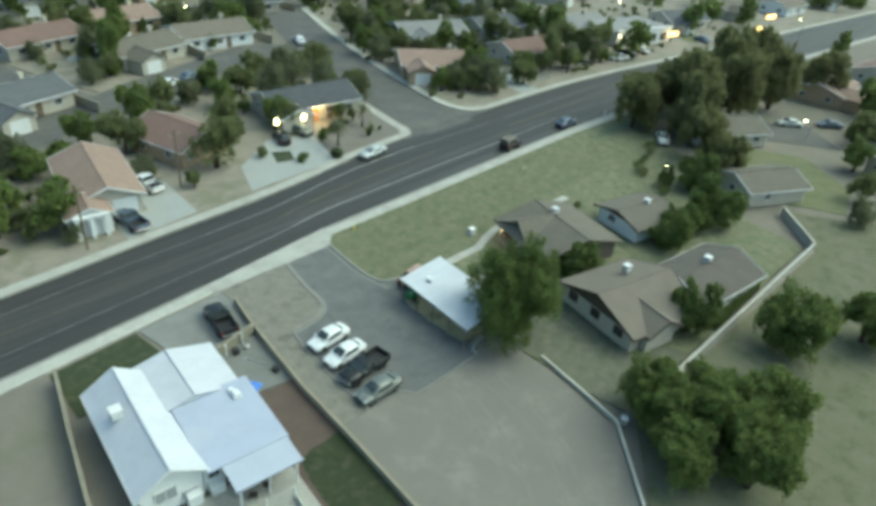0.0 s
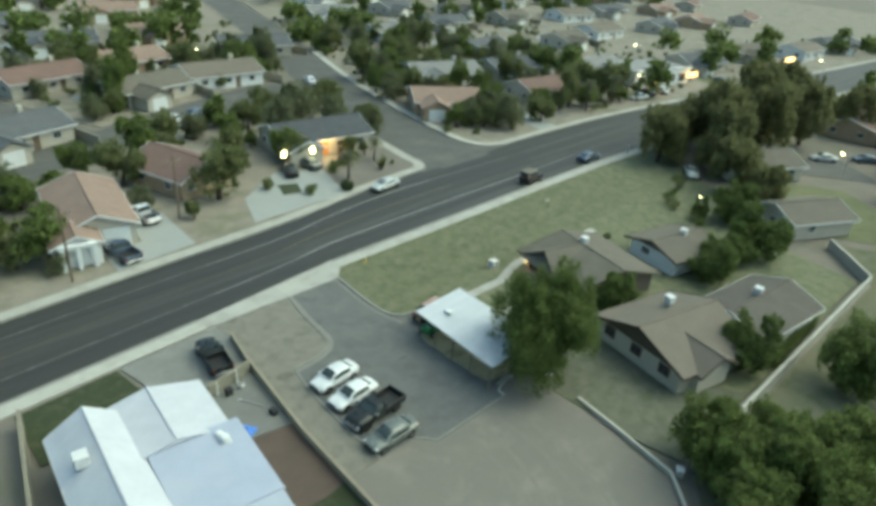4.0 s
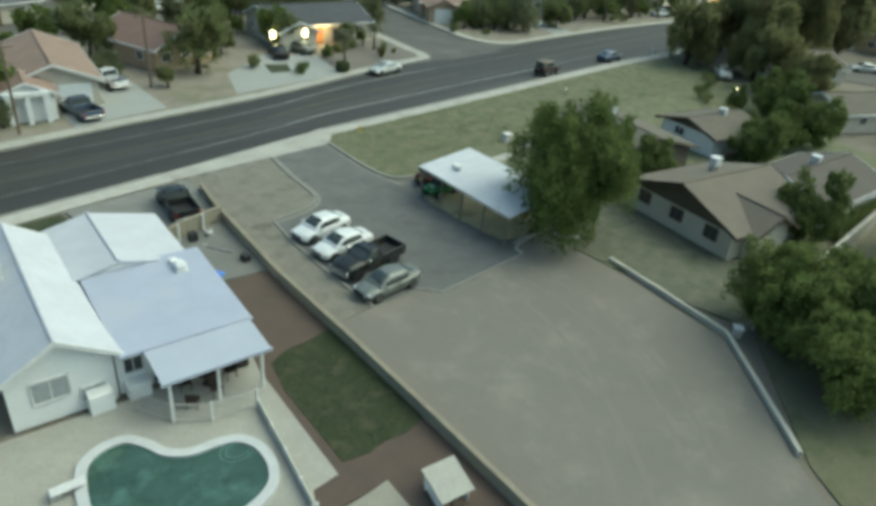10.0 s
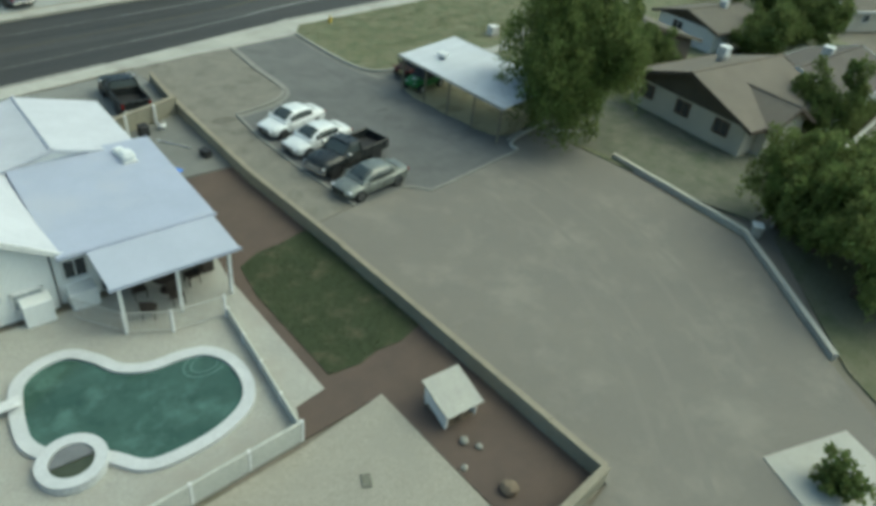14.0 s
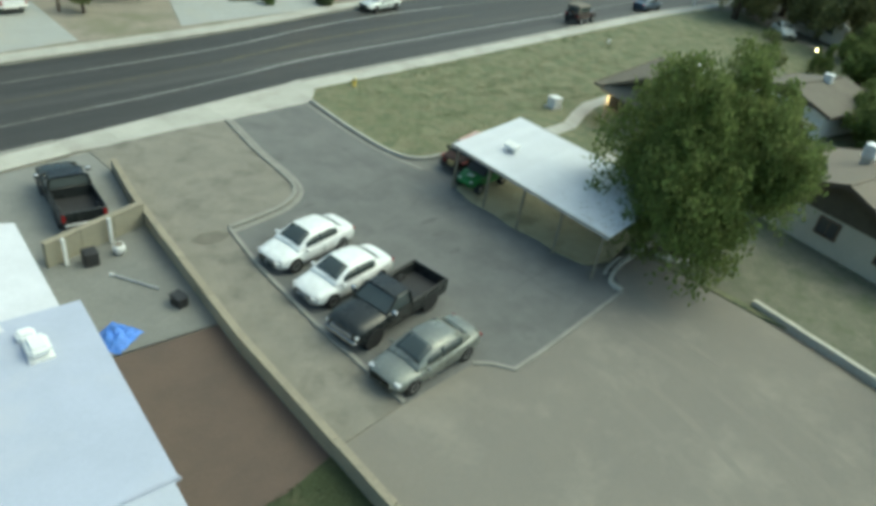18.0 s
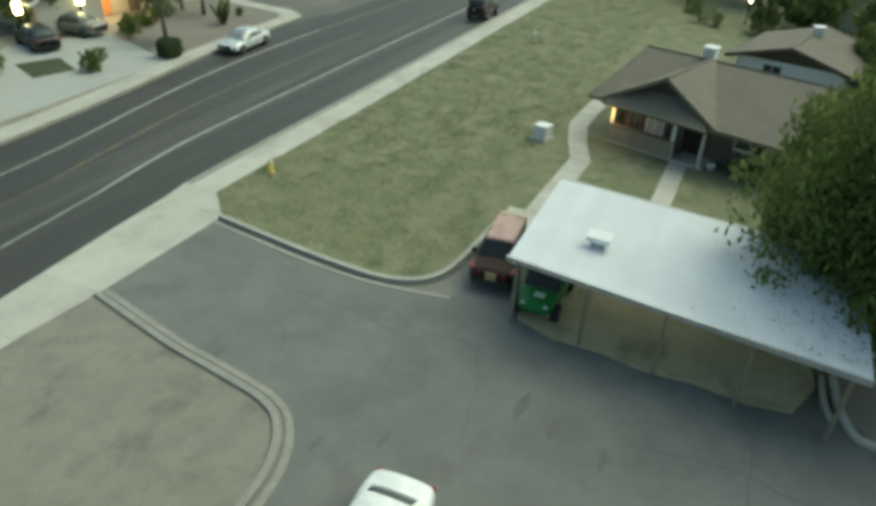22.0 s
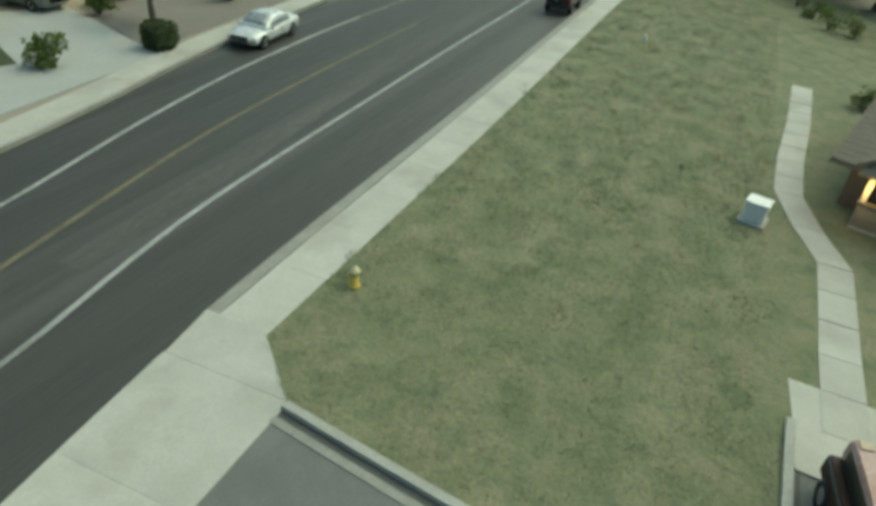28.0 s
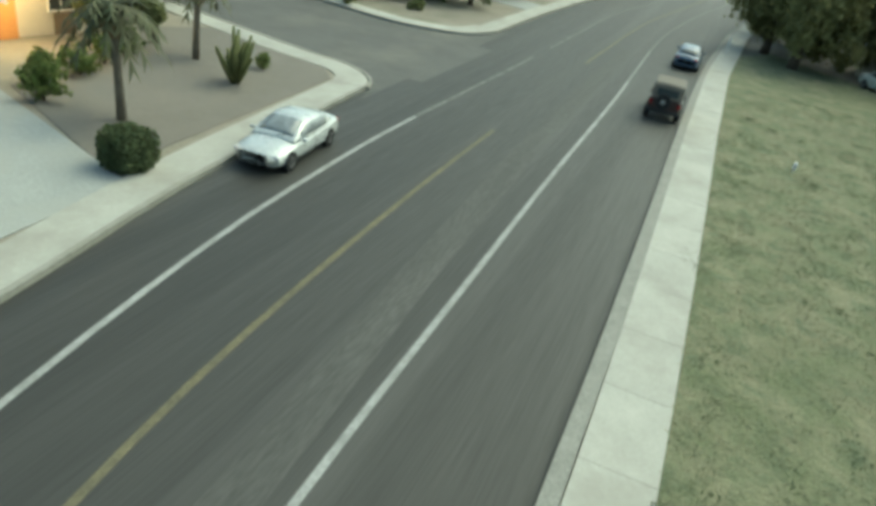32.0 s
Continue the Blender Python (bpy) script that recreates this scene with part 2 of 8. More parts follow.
GREEN_PAINT = mat("green_paint", (0.045, 0.22, 0.05), (0.035, 0.17, 0.04), 0.5, 0.08, 0.45, bump=0.05)
SILVER_PAINT = mat("car_silver", (0.58, 0.6, 0.58), (0.53, 0.55, 0.53), 1.0, 0.5, 0.28, metal=0.2, bump=0, coat=0.4)
YELLOW_IRON = mat("hydrant_yellow", (0.62, 0.46, 0.09), (0.52, 0.38, 0.07), 0.3, 0.04, 0.6, bump=0.2)
TARP = mat("blue_tarp", (0.1, 0.25, 0.72), (0.08, 0.2, 0.6), 0.6, 0.1, 0.5, bump=0.3)
PLASTIC_WHITE = mat("white_plastic", (0.74, 0.74, 0.72), (0.66, 0.66, 0.65), 0.4, 0.05, 0.5, bump=0.05)
WOOD = mat("weathered_wood", (0.22, 0.17, 0.12), (0.17, 0.13, 0.09), 0.5, 0.04, 0.9, bump=0.4, obj=0.1)
POOL_WATER = mat("pool_water_green", (0.07, 0.128, 0.1), (0.046, 0.092, 0.07), 2.4, 1.0, 0.06, bump=0.02, spec=0.5, stain=(0.095, 0.165, 0.135), stain_size=2.2)
LAMP_WARM = glow("lamp_warm", (1.0, 0.78, 0.42), 9.0)
LAMP_AMBER = glow("lamp_amber", (1.0, 0.55, 0.18), 3.0)
HEADLIGHT = mat("clear_lens", (0.7, 0.7, 0.68), (0.6, 0.6, 0.6), 0.2, 0.05, 0.15, bump=0)
TAIL = mat("red_lens", (0.3, 0.02, 0.02), (0.25, 0.02, 0.02), 0.2, 0.05, 0.2, bump=0)


# ---- mesh helpers ----
def part(name, bm, material, parent=None, label="", smooth=False):
    me = bpy.data.meshes.new(name)
    if isinstance(bm, tuple):
        me.from_pydata(bm[0], [], bm[1])
    else:
        bm.to_mesh(me)
        bm.free()
    me.materials.append(material)
    if smooth:
        me.polygons.foreach_set("use_smooth", [True] * len(me.polygons))
    ob = new(name, me)
    ob.parent = parent
    if label:
        tagged(ob, label)
    return ob


def thing(name, label, category, loc=(0, 0, 0), turn=0.0, group="", kind=""):
    e = new(name)
    e.empty_display_size = 0.3
    e.matrix_basis = pose(*loc, 0, 0, turn)
    return tagged(e, label, category, group, kind)


def box(x0, x1, y0, y1, z0, z1, bevel=0.0, bm=None, segs=1):
    own = bm is None
    b = bmesh.new()
    bmesh.ops.create_cube(b, size=1)
    for v in b.verts:
        v.co = Vector(((x0 + x1) / 2 + v.co.x * (x1 - x0), (y0 + y1) / 2 + v.co.y * (y1 - y0), (z0 + z1) / 2 + v.co.z * (z1 - z0)))
    if bevel:
        bmesh.ops.bevel(b, geom=b.edges[:], offset=bevel, segments=segs, affect="EDGES", clamp_overlap=True)
    if own:
        return b
    return join(bm, b)


def join(bm, other):
    tmp = bpy.data.meshes.new("tmp")
    other.to_mesh(tmp)
    other.free()
    bm.from_mesh(tmp)
    bpy.data.meshes.remove(tmp)
    return bm


def prism(pts, z0, z1, bm=None):
    """A slab over a polygon of (x, y)."""
    b = bm or bmesh.new()
    top = [b.verts.new((x, y, z1)) for x, y in pts]
    bot = [b.verts.new((x, y, z0)) for x, y in pts]
    f = b.faces.new(top)
    g = b.faces.new(bot[::-1])
    for i in range(len(pts)):
        j = (i + 1) % len(pts)
        b.faces.new((top[j], top[i], bot[i], bot[j]))
    bmesh.ops.recalc_face_normals(b, faces=b.faces[:])
    bmesh.ops.triangulate(b, faces=[f, g])
    return b


def hull_slab(corners, thick, bm=None):
    """A thick panel over a 3D polygon, thickened downwards."""
    b = bm or bmesh.new()
    top = [b.verts.new(c) for c in corners]
    bot = [b.verts.new((c[0], c[1], c[2] - thick)) for c in corners]
    b.faces.new(top)
    b.faces.new(bot[::-1])
    for i in range(len(corners)):
        j = (i + 1) % len(corners)
        b.faces.new((top[j], top[i], bot[i], bot[j]))
    bmesh.ops.recalc_face_normals(b, faces=b.faces[:])
    return b


def tube(points, radii, sides=8, bm=None, cap=True):
    """A tapered tube along a line of points."""
    b = bm or bmesh.new()
    rings = []
    for i, p in enumerate(points):
        p = Vector(p)
        d = (Vector(points[min(i + 1, len(points) - 1)]) - Vector(points[max(i - 1, 0)])).normalized()
        u = d.orthogonal().normalized() if abs(d.z) < 0.99 else Vector((1, 0, 0))
        u = (u - d * u.dot(d)).normalized()
        v = d.cross(u)
        r = radii[i] if isinstance(radii, (list, tuple)) else radii
        rings.append([b.verts.new(p + (u * math.cos(a) + v * math.sin(a)) * r) for a in (math.tau * k / sides for k in range(sides))])
    for a, c in zip(rings, rings[1:]):
        for k in range(sides):
            b.faces.new((a[k], a[(k + 1) % sides], c[(k + 1) % sides], c[k]))
    if cap:
        b.faces.new(rings[0][::-1])
        b.faces.new(rings[-1])
    return b


def offset_line(pts, d):
    """A polyline moved d to its left."""
    out = []
    for i, p in enumerate(pts):
        a, c = pts[max(i - 1, 0)], pts[min(i + 1, len(pts) - 1)]
        t = Vector((c[0] - a[0], c[1] - a[1])).normalized()
        out.append((p[0] - t.y * d, p[1] + t.x * d))
    return out


def ribbon(pts, d0, d1, z0, z1):
    """A raised band along a polyline, from d0 to d1 to its left."""
    a, c = offset_line(pts, d0), offset_line(pts, d1)
    b = bmesh.new()
    rows = [[b.verts.new((*p, z)) for p, z in ((q, z0), (q, z1), (r, z1), (r, z0))] for q, r in zip(a, c)]
    for s, t in zip(rows, rows[1:]):
        for k in range(4):
            b.faces.new((s[k], s[(k + 1) % 4], t[(k + 1) % 4], t[k]))
    b.faces.new(rows[0])
    b.faces.new(rows[-1][::-1])
    bmesh.ops.recalc_face_normals(b, faces=b.faces[:])
    return b


def smooth_line(pts, n=6):
    """Catmull-Rom through the points."""
    out = []
    for i in range(len(pts) - 1):
        p0, p1, p2, p3 = (Vector(pts[min(max(k, 0), len(pts) - 1)]) for k in (i - 1, i, i + 1, i + 2))
        for k in range(n):
            t = k / n
            out.append(tuple(0.5 * (2 * p1 + (p2 - p0) * t + (2 * p0 - 5 * p1 + 4 * p2 - p3) * t * t + (3 * p1 - p0 - 3 * p2 + p3) * t ** 3)))
    return out + [tuple(pts[-1])]


def setting(name, bm, material, label="", smooth=False):
    return tagged(part(name, bm, material, None, label, smooth), "", "", "", "structure")


# ---- ground, road, kerbs and paving ----
def curve_at(table):
    xs, ys = zip(*table)
    return lambda x: float(np.interp(x, xs, ys))


near_kerb = curve_at([(-400, 45), (-60, 54.5), (0, 57.6), (15, 58.5), (30, 59.5), (40, 60.5), (44, 60.84), (48, 60.93), (52, 60.94), (57, 60.93), (63, 60.97), (70, 61.05), (80, 61.18), (95, 61.22), (115, 60.3), (150, 57.0), (400, 30)])
far_kerb = curve_at([(-400, 58), (-60, 65.5), (0, 68.2), (18, 69.4), (30, 70.3), (40, 70.79), (44, 71.08), (48, 71.45), (52, 71.97), (57, 72.86), (63, 73.5), (70, 74.1), (80, 74.48), (95, 74.62), (112, 74.4), (131, 72.8), (150, 70.5), (400, 43)])
ROAD_X = [-400, -200, -100, -60, -30, 0, 8, 15, 22, 30, 36, 42, 47, 52, 58, 65, 70, 76, 82, 88, 98, 106, 115, 125, 135, 150, 200, 300, 400]


def along(fraction, x0=-400, x1=400):
    """A line along the road at a fraction of its width, from the near kerb to the far one."""
    xs = [x0] + [x for x in ROAD_X if x0 < x < x1] + [x1]
    return smooth_line([(x, near_kerb(x) * (1 - fraction) + far_kerb(x) * fraction) for x in xs], 3)


# the one ground sheet, out to the horizon
g = bmesh.new()
bmesh.ops.create_grid(g, x_segments=40, y_segments=40, size=2600)
for v in g.verts:
    v.co.z = -0.16
setting("ground", g, DIRT, "dry tan desert earth stretching to the horizon")

band = bmesh.new()
lo, hi = along(0.0), along(1.0)
rows = [(band.verts.new((*a, -0.12)), band.verts.new((*c, -0.12))) for a, c in zip(lo, hi)]
for a, c in zip(rows, rows[1:]):
    band.faces.new((a[0], c[0], c[1], a[1]))
setting("road", band, ASPHALT, "dark asphalt two-lane road with worn tyre tracks")


def street(name, pts, width, drop=0.0):
    return setting(name, ribbon(smooth_line(pts, 5), -width / 2, width / 2, -0.15, -0.116 + drop), OLD_ASPHALT, "worn grey asphalt side street")


street("side_street", [(79.6, 73.0), (79.8, 82), (82.0, 92), (86.0, 108), (91.0, 124), (99.0, 145), (110.0, 175), (125.0, 220), (150.0, 300)], 10.5)
street("back_street", [(85.0, 117.0), (76.0, 121.5), (62.0, 117.5), (48.0, 112.5), (36.0, 107.5), (20.0, 101.5), (0.0, 96), (-60.0, 84), (-160, 66)], 8.0, -0.006)
street("back_street_bend", [(40.0, 109.5), (36.0, 122.0), (32.0, 140.0), (30.0, 170), (36, 230)], 7.5, -0.012)
street("rear_street", [(150.0, 20.0), (140.0, 32.0), (128.0, 44.0), (118.0, 50.0)], 7.0)

# painted lines: two white lane edges and the yellow line between the lanes
RIGHT_EDGE = [(-400, 48.5), (-60, 57.4), (0, 60.3), (22, 61.8), (40, 63.02), (44, 63.79), (48, 64.25), (52, 64.36), (57, 64.44), (63, 64.57), (70, 64.65), (80, 64.68), (95, 65.06), (104, 65.2), (120, 64.4), (150, 61.0), (400, 34)]
CENTRE = [(-400, 51.8), (-60, 60.2), (0, 63.0), (23, 64.7), (40, 65.75), (44, 66.25), (48, 66.92), (52, 67.42), (57, 67.73), (63, 67.93), (70, 67.96), (80, 67.92), (95, 67.77), (112, 67.4), (150, 63.8), (400, 36.6)]
LEFT_EDGE = [(-400, 55.0), (-60, 63.0), (0, 65.7), (23, 67.4), (40, 68.1), (44, 68.5), (48, 69.18), (52, 69.92), (57, 70.6), (63, 71.0), (70, 71.02), (80, 70.8), (95, 70.62), (112, 70.6), (150, 66.9), (400, 39.6)]


def line_between(table, x0, x1):
    at = curve_at(table)
    return smooth_line([(x, at(x)) for x in [x0] + [x for x in ROAD_X if x0 + 0.5 < x < x1 - 0.5] + [x1]], 3)


FADED = mat("faded_white_paint", (0.3, 0.3, 0.285), (0.19, 0.19, 0.18), 0.6, 0.08, 0.85, bump=0.2)
WORN = mat("worn_white_paint", (0.22, 0.22, 0.2), (0.11, 0.11, 0.1), 0.5, 0.08, 0.85, bump=0.2)
for table, m, x0, x1, w, label in ((RIGHT_EDGE, WORN, -400, 31.99, 0.14, "nearly worn-off white edge line"), (RIGHT_EDGE, FADED, 32, 41.99, 0.15, "fading white edge line"), (RIGHT_EDGE, WHITE_LINE, 42, 86, 0.16, "white edge line"), (RIGHT_EDGE, FADED, 86.01, 98, 0.15, "fading white edge line"), (RIGHT_EDGE, WORN, 98.01, 400, 0.14, "nearly worn-off white edge line"), (LEFT_EDGE, WORN, -400, 33.99, 0.14, "nearly worn-off white edge line"), (LEFT_EDGE, FADED, 34, 45.99, 0.15, "fading white edge line"), (LEFT_EDGE, WHITE_LINE, 46, 69.5, 0.16, "worn white edge line"), (LEFT_EDGE, WORN, 69.7, 86, 0.2, "nearly worn-off white line at the side street"),
                                   (LEFT_EDGE, WORN, 90, 400, 0.16, "worn white edge line"), (CENTRE, mat("worn_yellow_paint", (0.13, 0.115, 0.07), (0.085, 0.08, 0.06), 0.5, 0.08, 0.85, bump=0.2), -400, 41.99, 0.15, "worn-off yellow centre line"), (CENTRE, YELLOW_LINE, 42, 70.6, 0.17, "faded yellow centre line"), (CENTRE, YELLOW_LINE, 88, 400, 0.17, "faded yellow centre line")):
    setting("road_line", ribbon(line_between(table, x0, x1), -w / 2, w / 2, -0.119, -0.113), m, label)
setting("road_line", ribbon(along(0.40, 44, 96), -0.55, 0.35, -0.1195, -0.1165), mat("worn_track", (0.098, 0.096, 0.087), (0.066, 0.065, 0.059), 1.2, 0.06, 0.76, bump=0.4, spec=0.4, stretch=(0.12, 1.0, 1.0)), "pale worn wheel track")


PALE_KERB = mat("pale_kerb", (0.4, 0.395, 0.355), (0.33, 0.326, 0.293), 0.7, 0.05, 0.9, bump=0.3)
GUTTER = mat("gutter_concrete", (0.21, 0.205, 0.18), (0.175, 0.17, 0.15), 0.7, 0.05, 0.93, bump=0.3)
DUSTY = mat("dusty_kerb", (0.31, 0.302, 0.268), (0.25, 0.244, 0.216), 0.7, 0.05, 0.9, bump=0.3)


def kerb(name, pts, label="grey concrete kerb", w=0.16, top=0.05, bottom=-0.15, m=None):
    return setting(name, ribbon(pts, -w / 2, w / 2, bottom, top), m or KERB, label)


# near side: earth shelf, kerb with gutter, sidewalk squares
shelf = [(x, near_kerb(x) - 0.1) for x in ROAD_X]
setting("near_ground", prism([(-400, -300), (400, -300)] + shelf[::-1], -0.155, -0.1), DIRT, "bare tan yard earth beside the road")
for x0, x1 in ((-400, 28.4), (44.2, 400)):
    kerb("kerb_near", offset_line(along(0.0, x0, x1), -0.185), w=0.35, top=0.022, m=DUSTY)
for x0, x1 in ((-400, 71.0), (90.0, 400)):
    kerb("kerb_far", offset_line(along(1.0, x0, x1), 0.09), top=0.035)
setting("far_ground", prism([(x, far_kerb(x) + 0.1) for x in ROAD_X if x <= 71] + [(72.3, 74.9), (73.2, 76.4), (73.55, 79.5), (74.3, 84), (76.2, 93), (79.8, 107.2), (70, 112.5), (48, 106), (20, 95.8), (-60, 78.5), (-200, 45)], -0.155, -0.02), FAR_DIRT, "bare tan front yards across the road")
setting("far_ground", prism([(x, far_kerb(x) + 0.1) for x in ROAD_X if x >= 90] + [(400, 320), (170, 320), (131, 219), (115.5, 173), (104.5, 143), (96.5, 122.5), (91.6, 107), (88.0, 91.5), (85.9, 82), (86.2, 78), (87.6, 75.9)], -0.155, -0.02), FAR_DIRT, "bare tan front yards beyond the side street")
setting("far_ground", prism([(85, 128), (94, 148), (104, 176), (118, 221), (140, 300), (60, 300), (40.5, 229), (34, 170), (36, 141), (40, 124), (43.5, 115.5), (60, 121.5), (75, 126)], -0.155, -0.02), FAR_DIRT, "bare tan yards behind the back street")


def paving(x0, x1, off0, off1, step, line, group):
    """Single sidewalk squares between two offsets from a road edge."""
    x = x0
    while x < x1 - 0.2:
        xe = min(x + step, x1)
        a0, a1 = line(x + 0.012), line(xe - 0.012)
        setting("sidewalk_slab", prism([(x + 0.006, a0 + off0), (xe - 0.006, a1 + off0), (xe - 0.006, a1 + off1), (x + 0.006, a0 + off1)], -0.06, 0.02 + random.uniform(-0.003, 0.003)), CONCRETE)
        x = xe


setting("sidewalk_bed", prism([(x, near_kerb(x) - 1.86) for x in (44.3, 60, 80, 100, 115)] + [(x, near_kerb(x) - 0.37) for x in (115, 100, 80, 60, 44.3)], -0.06, 0.016), DUSTY, "concrete bed between the sidewalk joints")
paving(44.3, 113, -1.86, -0.39, 2.45, near_kerb, "sidewalk")
setting("sidewalk", ribbon(along(0.0, -200, 28.4), -1.75, -0.17, -0.06, 0.02), CONCRETE, "pale concrete sidewalk")
setting("sidewalk", ribbon(along(0.0, 113, 400), -1.75, -0.17, -0.06, 0.02), CONCRETE, "pale concrete sidewalk")
setting("sidewalk", ribbon(along(1.0, -200, 71.0), 0.17, 1.5, -0.06, 0.02), CONCRETE, "pale concrete sidewalk across the road")
setting("sidewalk", ribbon(along(1.0, 90.0, 400), 0.17, 1.5, -0.06, 0.02), CONCRETE, "pale concrete sidewalk across the road")
west_corner = smooth_line([(70.9, 74.1), (72.3, 74.75), (73.4, 76.4), (73.8, 79.5), (74.6, 84.0), (76.6, 94.0), (80.3, 108.0)], 5)
east_corner = smooth_line([(90.1, 74.75), (87.4, 75.6), (86.0, 77.6), (85.4, 81.0), (86.6, 88.0), (90.0, 103.0), (96.5, 124.0), (104.5, 145.0)], 5)
setting("sidewalk", ribbon(west_corner, 0.15, 1.6, -0.06, 0.025), CONCRETE, "curved concrete sidewalk at the street corner")
kerb("kerb_corner", west_corner, top=0.035)
setting("sidewalk", ribbon(east_corner, -1.6, -0.15, -0.06, 0.025), CONCRETE, "curved concrete sidewalk at the street corner")
kerb("kerb_corner", east_corner, top=0.035)
setting("street_mouth", prism([(69.5, 73.6)] + west_corner[2:-6] + [(87.5, 98.0)] + east_corner[14:1:-1] + [(91.5, 74.2)], -0.16, -0.1175), OLD_ASPHALT, "worn grey asphalt at the mouth of the side street")

# driveway apron of the lot: sloping concrete panels
apron_x = [28.4, 31.0, 34.0, 36.9, 39.8, 42.8]
for a, c in zip(apron_x, apron_x[1:]):
    y0, y1 = near_kerb(a), near_kerb(c)
    s0, s1 = (57.5 if a > 34 else 57.7), 57.5
    setting("apron_slab", hull_slab([(a + 0.003, y0 + 0.02, -0.085), (c - 0.003, y1 + 0.02, -0.085), (c - 0.003, s1, 0.022), (a + 0.003, s0, 0.022)], 0.06), CONCRETE)
setting("apron_slab", hull_slab([(42.803, near_kerb(42.8) - 0.02, -0.08), (44.31, near_kerb(44.3) - 0.02, 0.03), (44.31, 59.0, 0.022), (42.803, 57.55, 0.022)], 0.06), CONCRETE)
setting("apron_bed", prism([(28.4, 57.4), (42.8, 57.4), (42.8, 60.2), (28.4, 59.3)], -0.15, -0.095), KERB, "dark joints under the driveway apron")

# the parking lot
LOT = [(36.7, 57.5), (42.6, 57.5), (42.35, 55), (41.95, 51.5), (41.95, 49.9), (42.4, 48.7), (43.3, 48.05), (47.3, 47.8), (47.3, 45.3), (42.2, 45.3), (41.6, 41), (41.6, 37), (42.3, 35.9), (41.2, 34.8), (33.6, 34.75), (32.6, 36.0), (29.4, 36.2), (29.6, 40.9), (30.05, 44.9), (30.7, 48.0), (33.2, 48.2), (34.6, 48.7), (35.3, 49.6), (35.9, 53.5)]
setting("parking_lot", prism(LOT, -0.06, 0.0), LOT_ASPHALT, "worn grey asphalt parking lot")
setting("gravel_lot", prism([(41.6, 37.0), (42.3, 35.9), (44.9, 36.5), (44.6, 30.0), (42.8, 21.4), (36.2, 14.9), (30, 8), (6, 3), (-10, 3), (-10, 12), (18, 18.5), (24.42, 18.8), (25.27, 26.0), (26.1, 33.4), (26.85, 41.4), (28.42, 51.4), (29.27, 55.0), (29.4, 57.4), (30.7, 48.0), (30.05, 44.9), (29.6, 40.9), (29.4, 36.2), (32.6, 36.0), (33.6, 34.75), (41.2, 34.8)], -0.06, -0.006), GRAVEL, "wide grey gravel lot with faint wheel marks")
ISLE = [(29.2, 57.4), (30.6, 57.55), (34.2, 57.65), (36.7, 57.45), (35.9, 53.5), (35.3, 49.6), (34.6, 48.7), (33.2, 48.2), (30.7, 48.0), (30.35, 46.5), (27.8, 47.5), (28.36, 51.0), (29.2, 54.7)]
setting("gravel_island", prism(ISLE, -0.06, 0.05), ISLAND, "raised tan gravel bed beside the driveway")
setting("gravel_strip", prism([(27.8, 47.5), (30.35, 46.5), (30.05, 44.9), (29.6, 40.9), (29.4, 36.2), (26.37, 36.2), (26.83, 41.2)], -0.05, 0.048), ISLAND, "tan gravel strip between wall and parking bays")
kerb("kerb_west", smooth_line([(36.75, 57.45), (36.3, 55.4), (35.9, 53.5), (35.6, 51.3), (35.3, 49.7), (34.7, 48.85), (33.6, 48.3), (32.2, 48.12), (30.75, 48.05)], 5), "two-stepped concrete kerb round the gravel bed", 0.2, 0.13, m=DUSTY)
kerb("kerb_west_step", offset_line(smooth_line([(36.75, 57.45), (36.3, 55.4), (35.9, 53.5), (35.6, 51.3), (35.3, 49.7), (34.7, 48.85), (33.6, 48.3), (32.2, 48.12), (30.75, 48.05)], 5), 0.31), "low concrete gutter lip", 0.2, 0.03, m=DUSTY)
kerb("kerb_west_gutter", offset_line(smooth_line([(36.75, 57.45), (36.3, 55.4), (35.9, 53.5), (35.6, 51.3), (35.3, 49.7), (34.7, 48.85), (33.6, 48.3), (32.2, 48.12), (30.75, 48.05)], 5), 0.155), "darker groove between the kerb steps", 0.13, 0.012, m=GUTTER)
kerb("kerb_bays", [(30.7, 48.0), (30.05, 44.9), (29.6, 40.9), (29.35, 36.2)], "concrete kerb at the head of the parking bays", 0.17, 0.13, m=DUSTY)
setting("dirt_patch", prism([(28.9, 48.0), (29.5, 48.3), (30.2, 48.1), (30.5, 47.6), (29.9, 47.3), (29.2, 47.5)], 0.0, 0.058), mat("dark_bed_soil", (0.15, 0.137, 0.11), (0.18, 0.166, 0.135), 0.5, 0.05, 0.97, bump=0.8), "dark bare soil patch in the gravel")
kerb("kerb_south", [(32.6, 36.0), (33.1, 35.6), (33.55, 34.85), (35, 34.78), (38, 34.78), (41.2, 34.8)], "concrete kerb along the lot's south edge", 0.17, 0.07, m=DUSTY)
kerb("kerb_southeast", smooth_line([(41.2, 34.85), (41.4, 35.5), (42.7, 35.88), (44.6, 35.95), (46.3, 35.87)], 5), "curved pale concrete kerb beside the tree", 0.18, 0.14, m=CONCRETE)
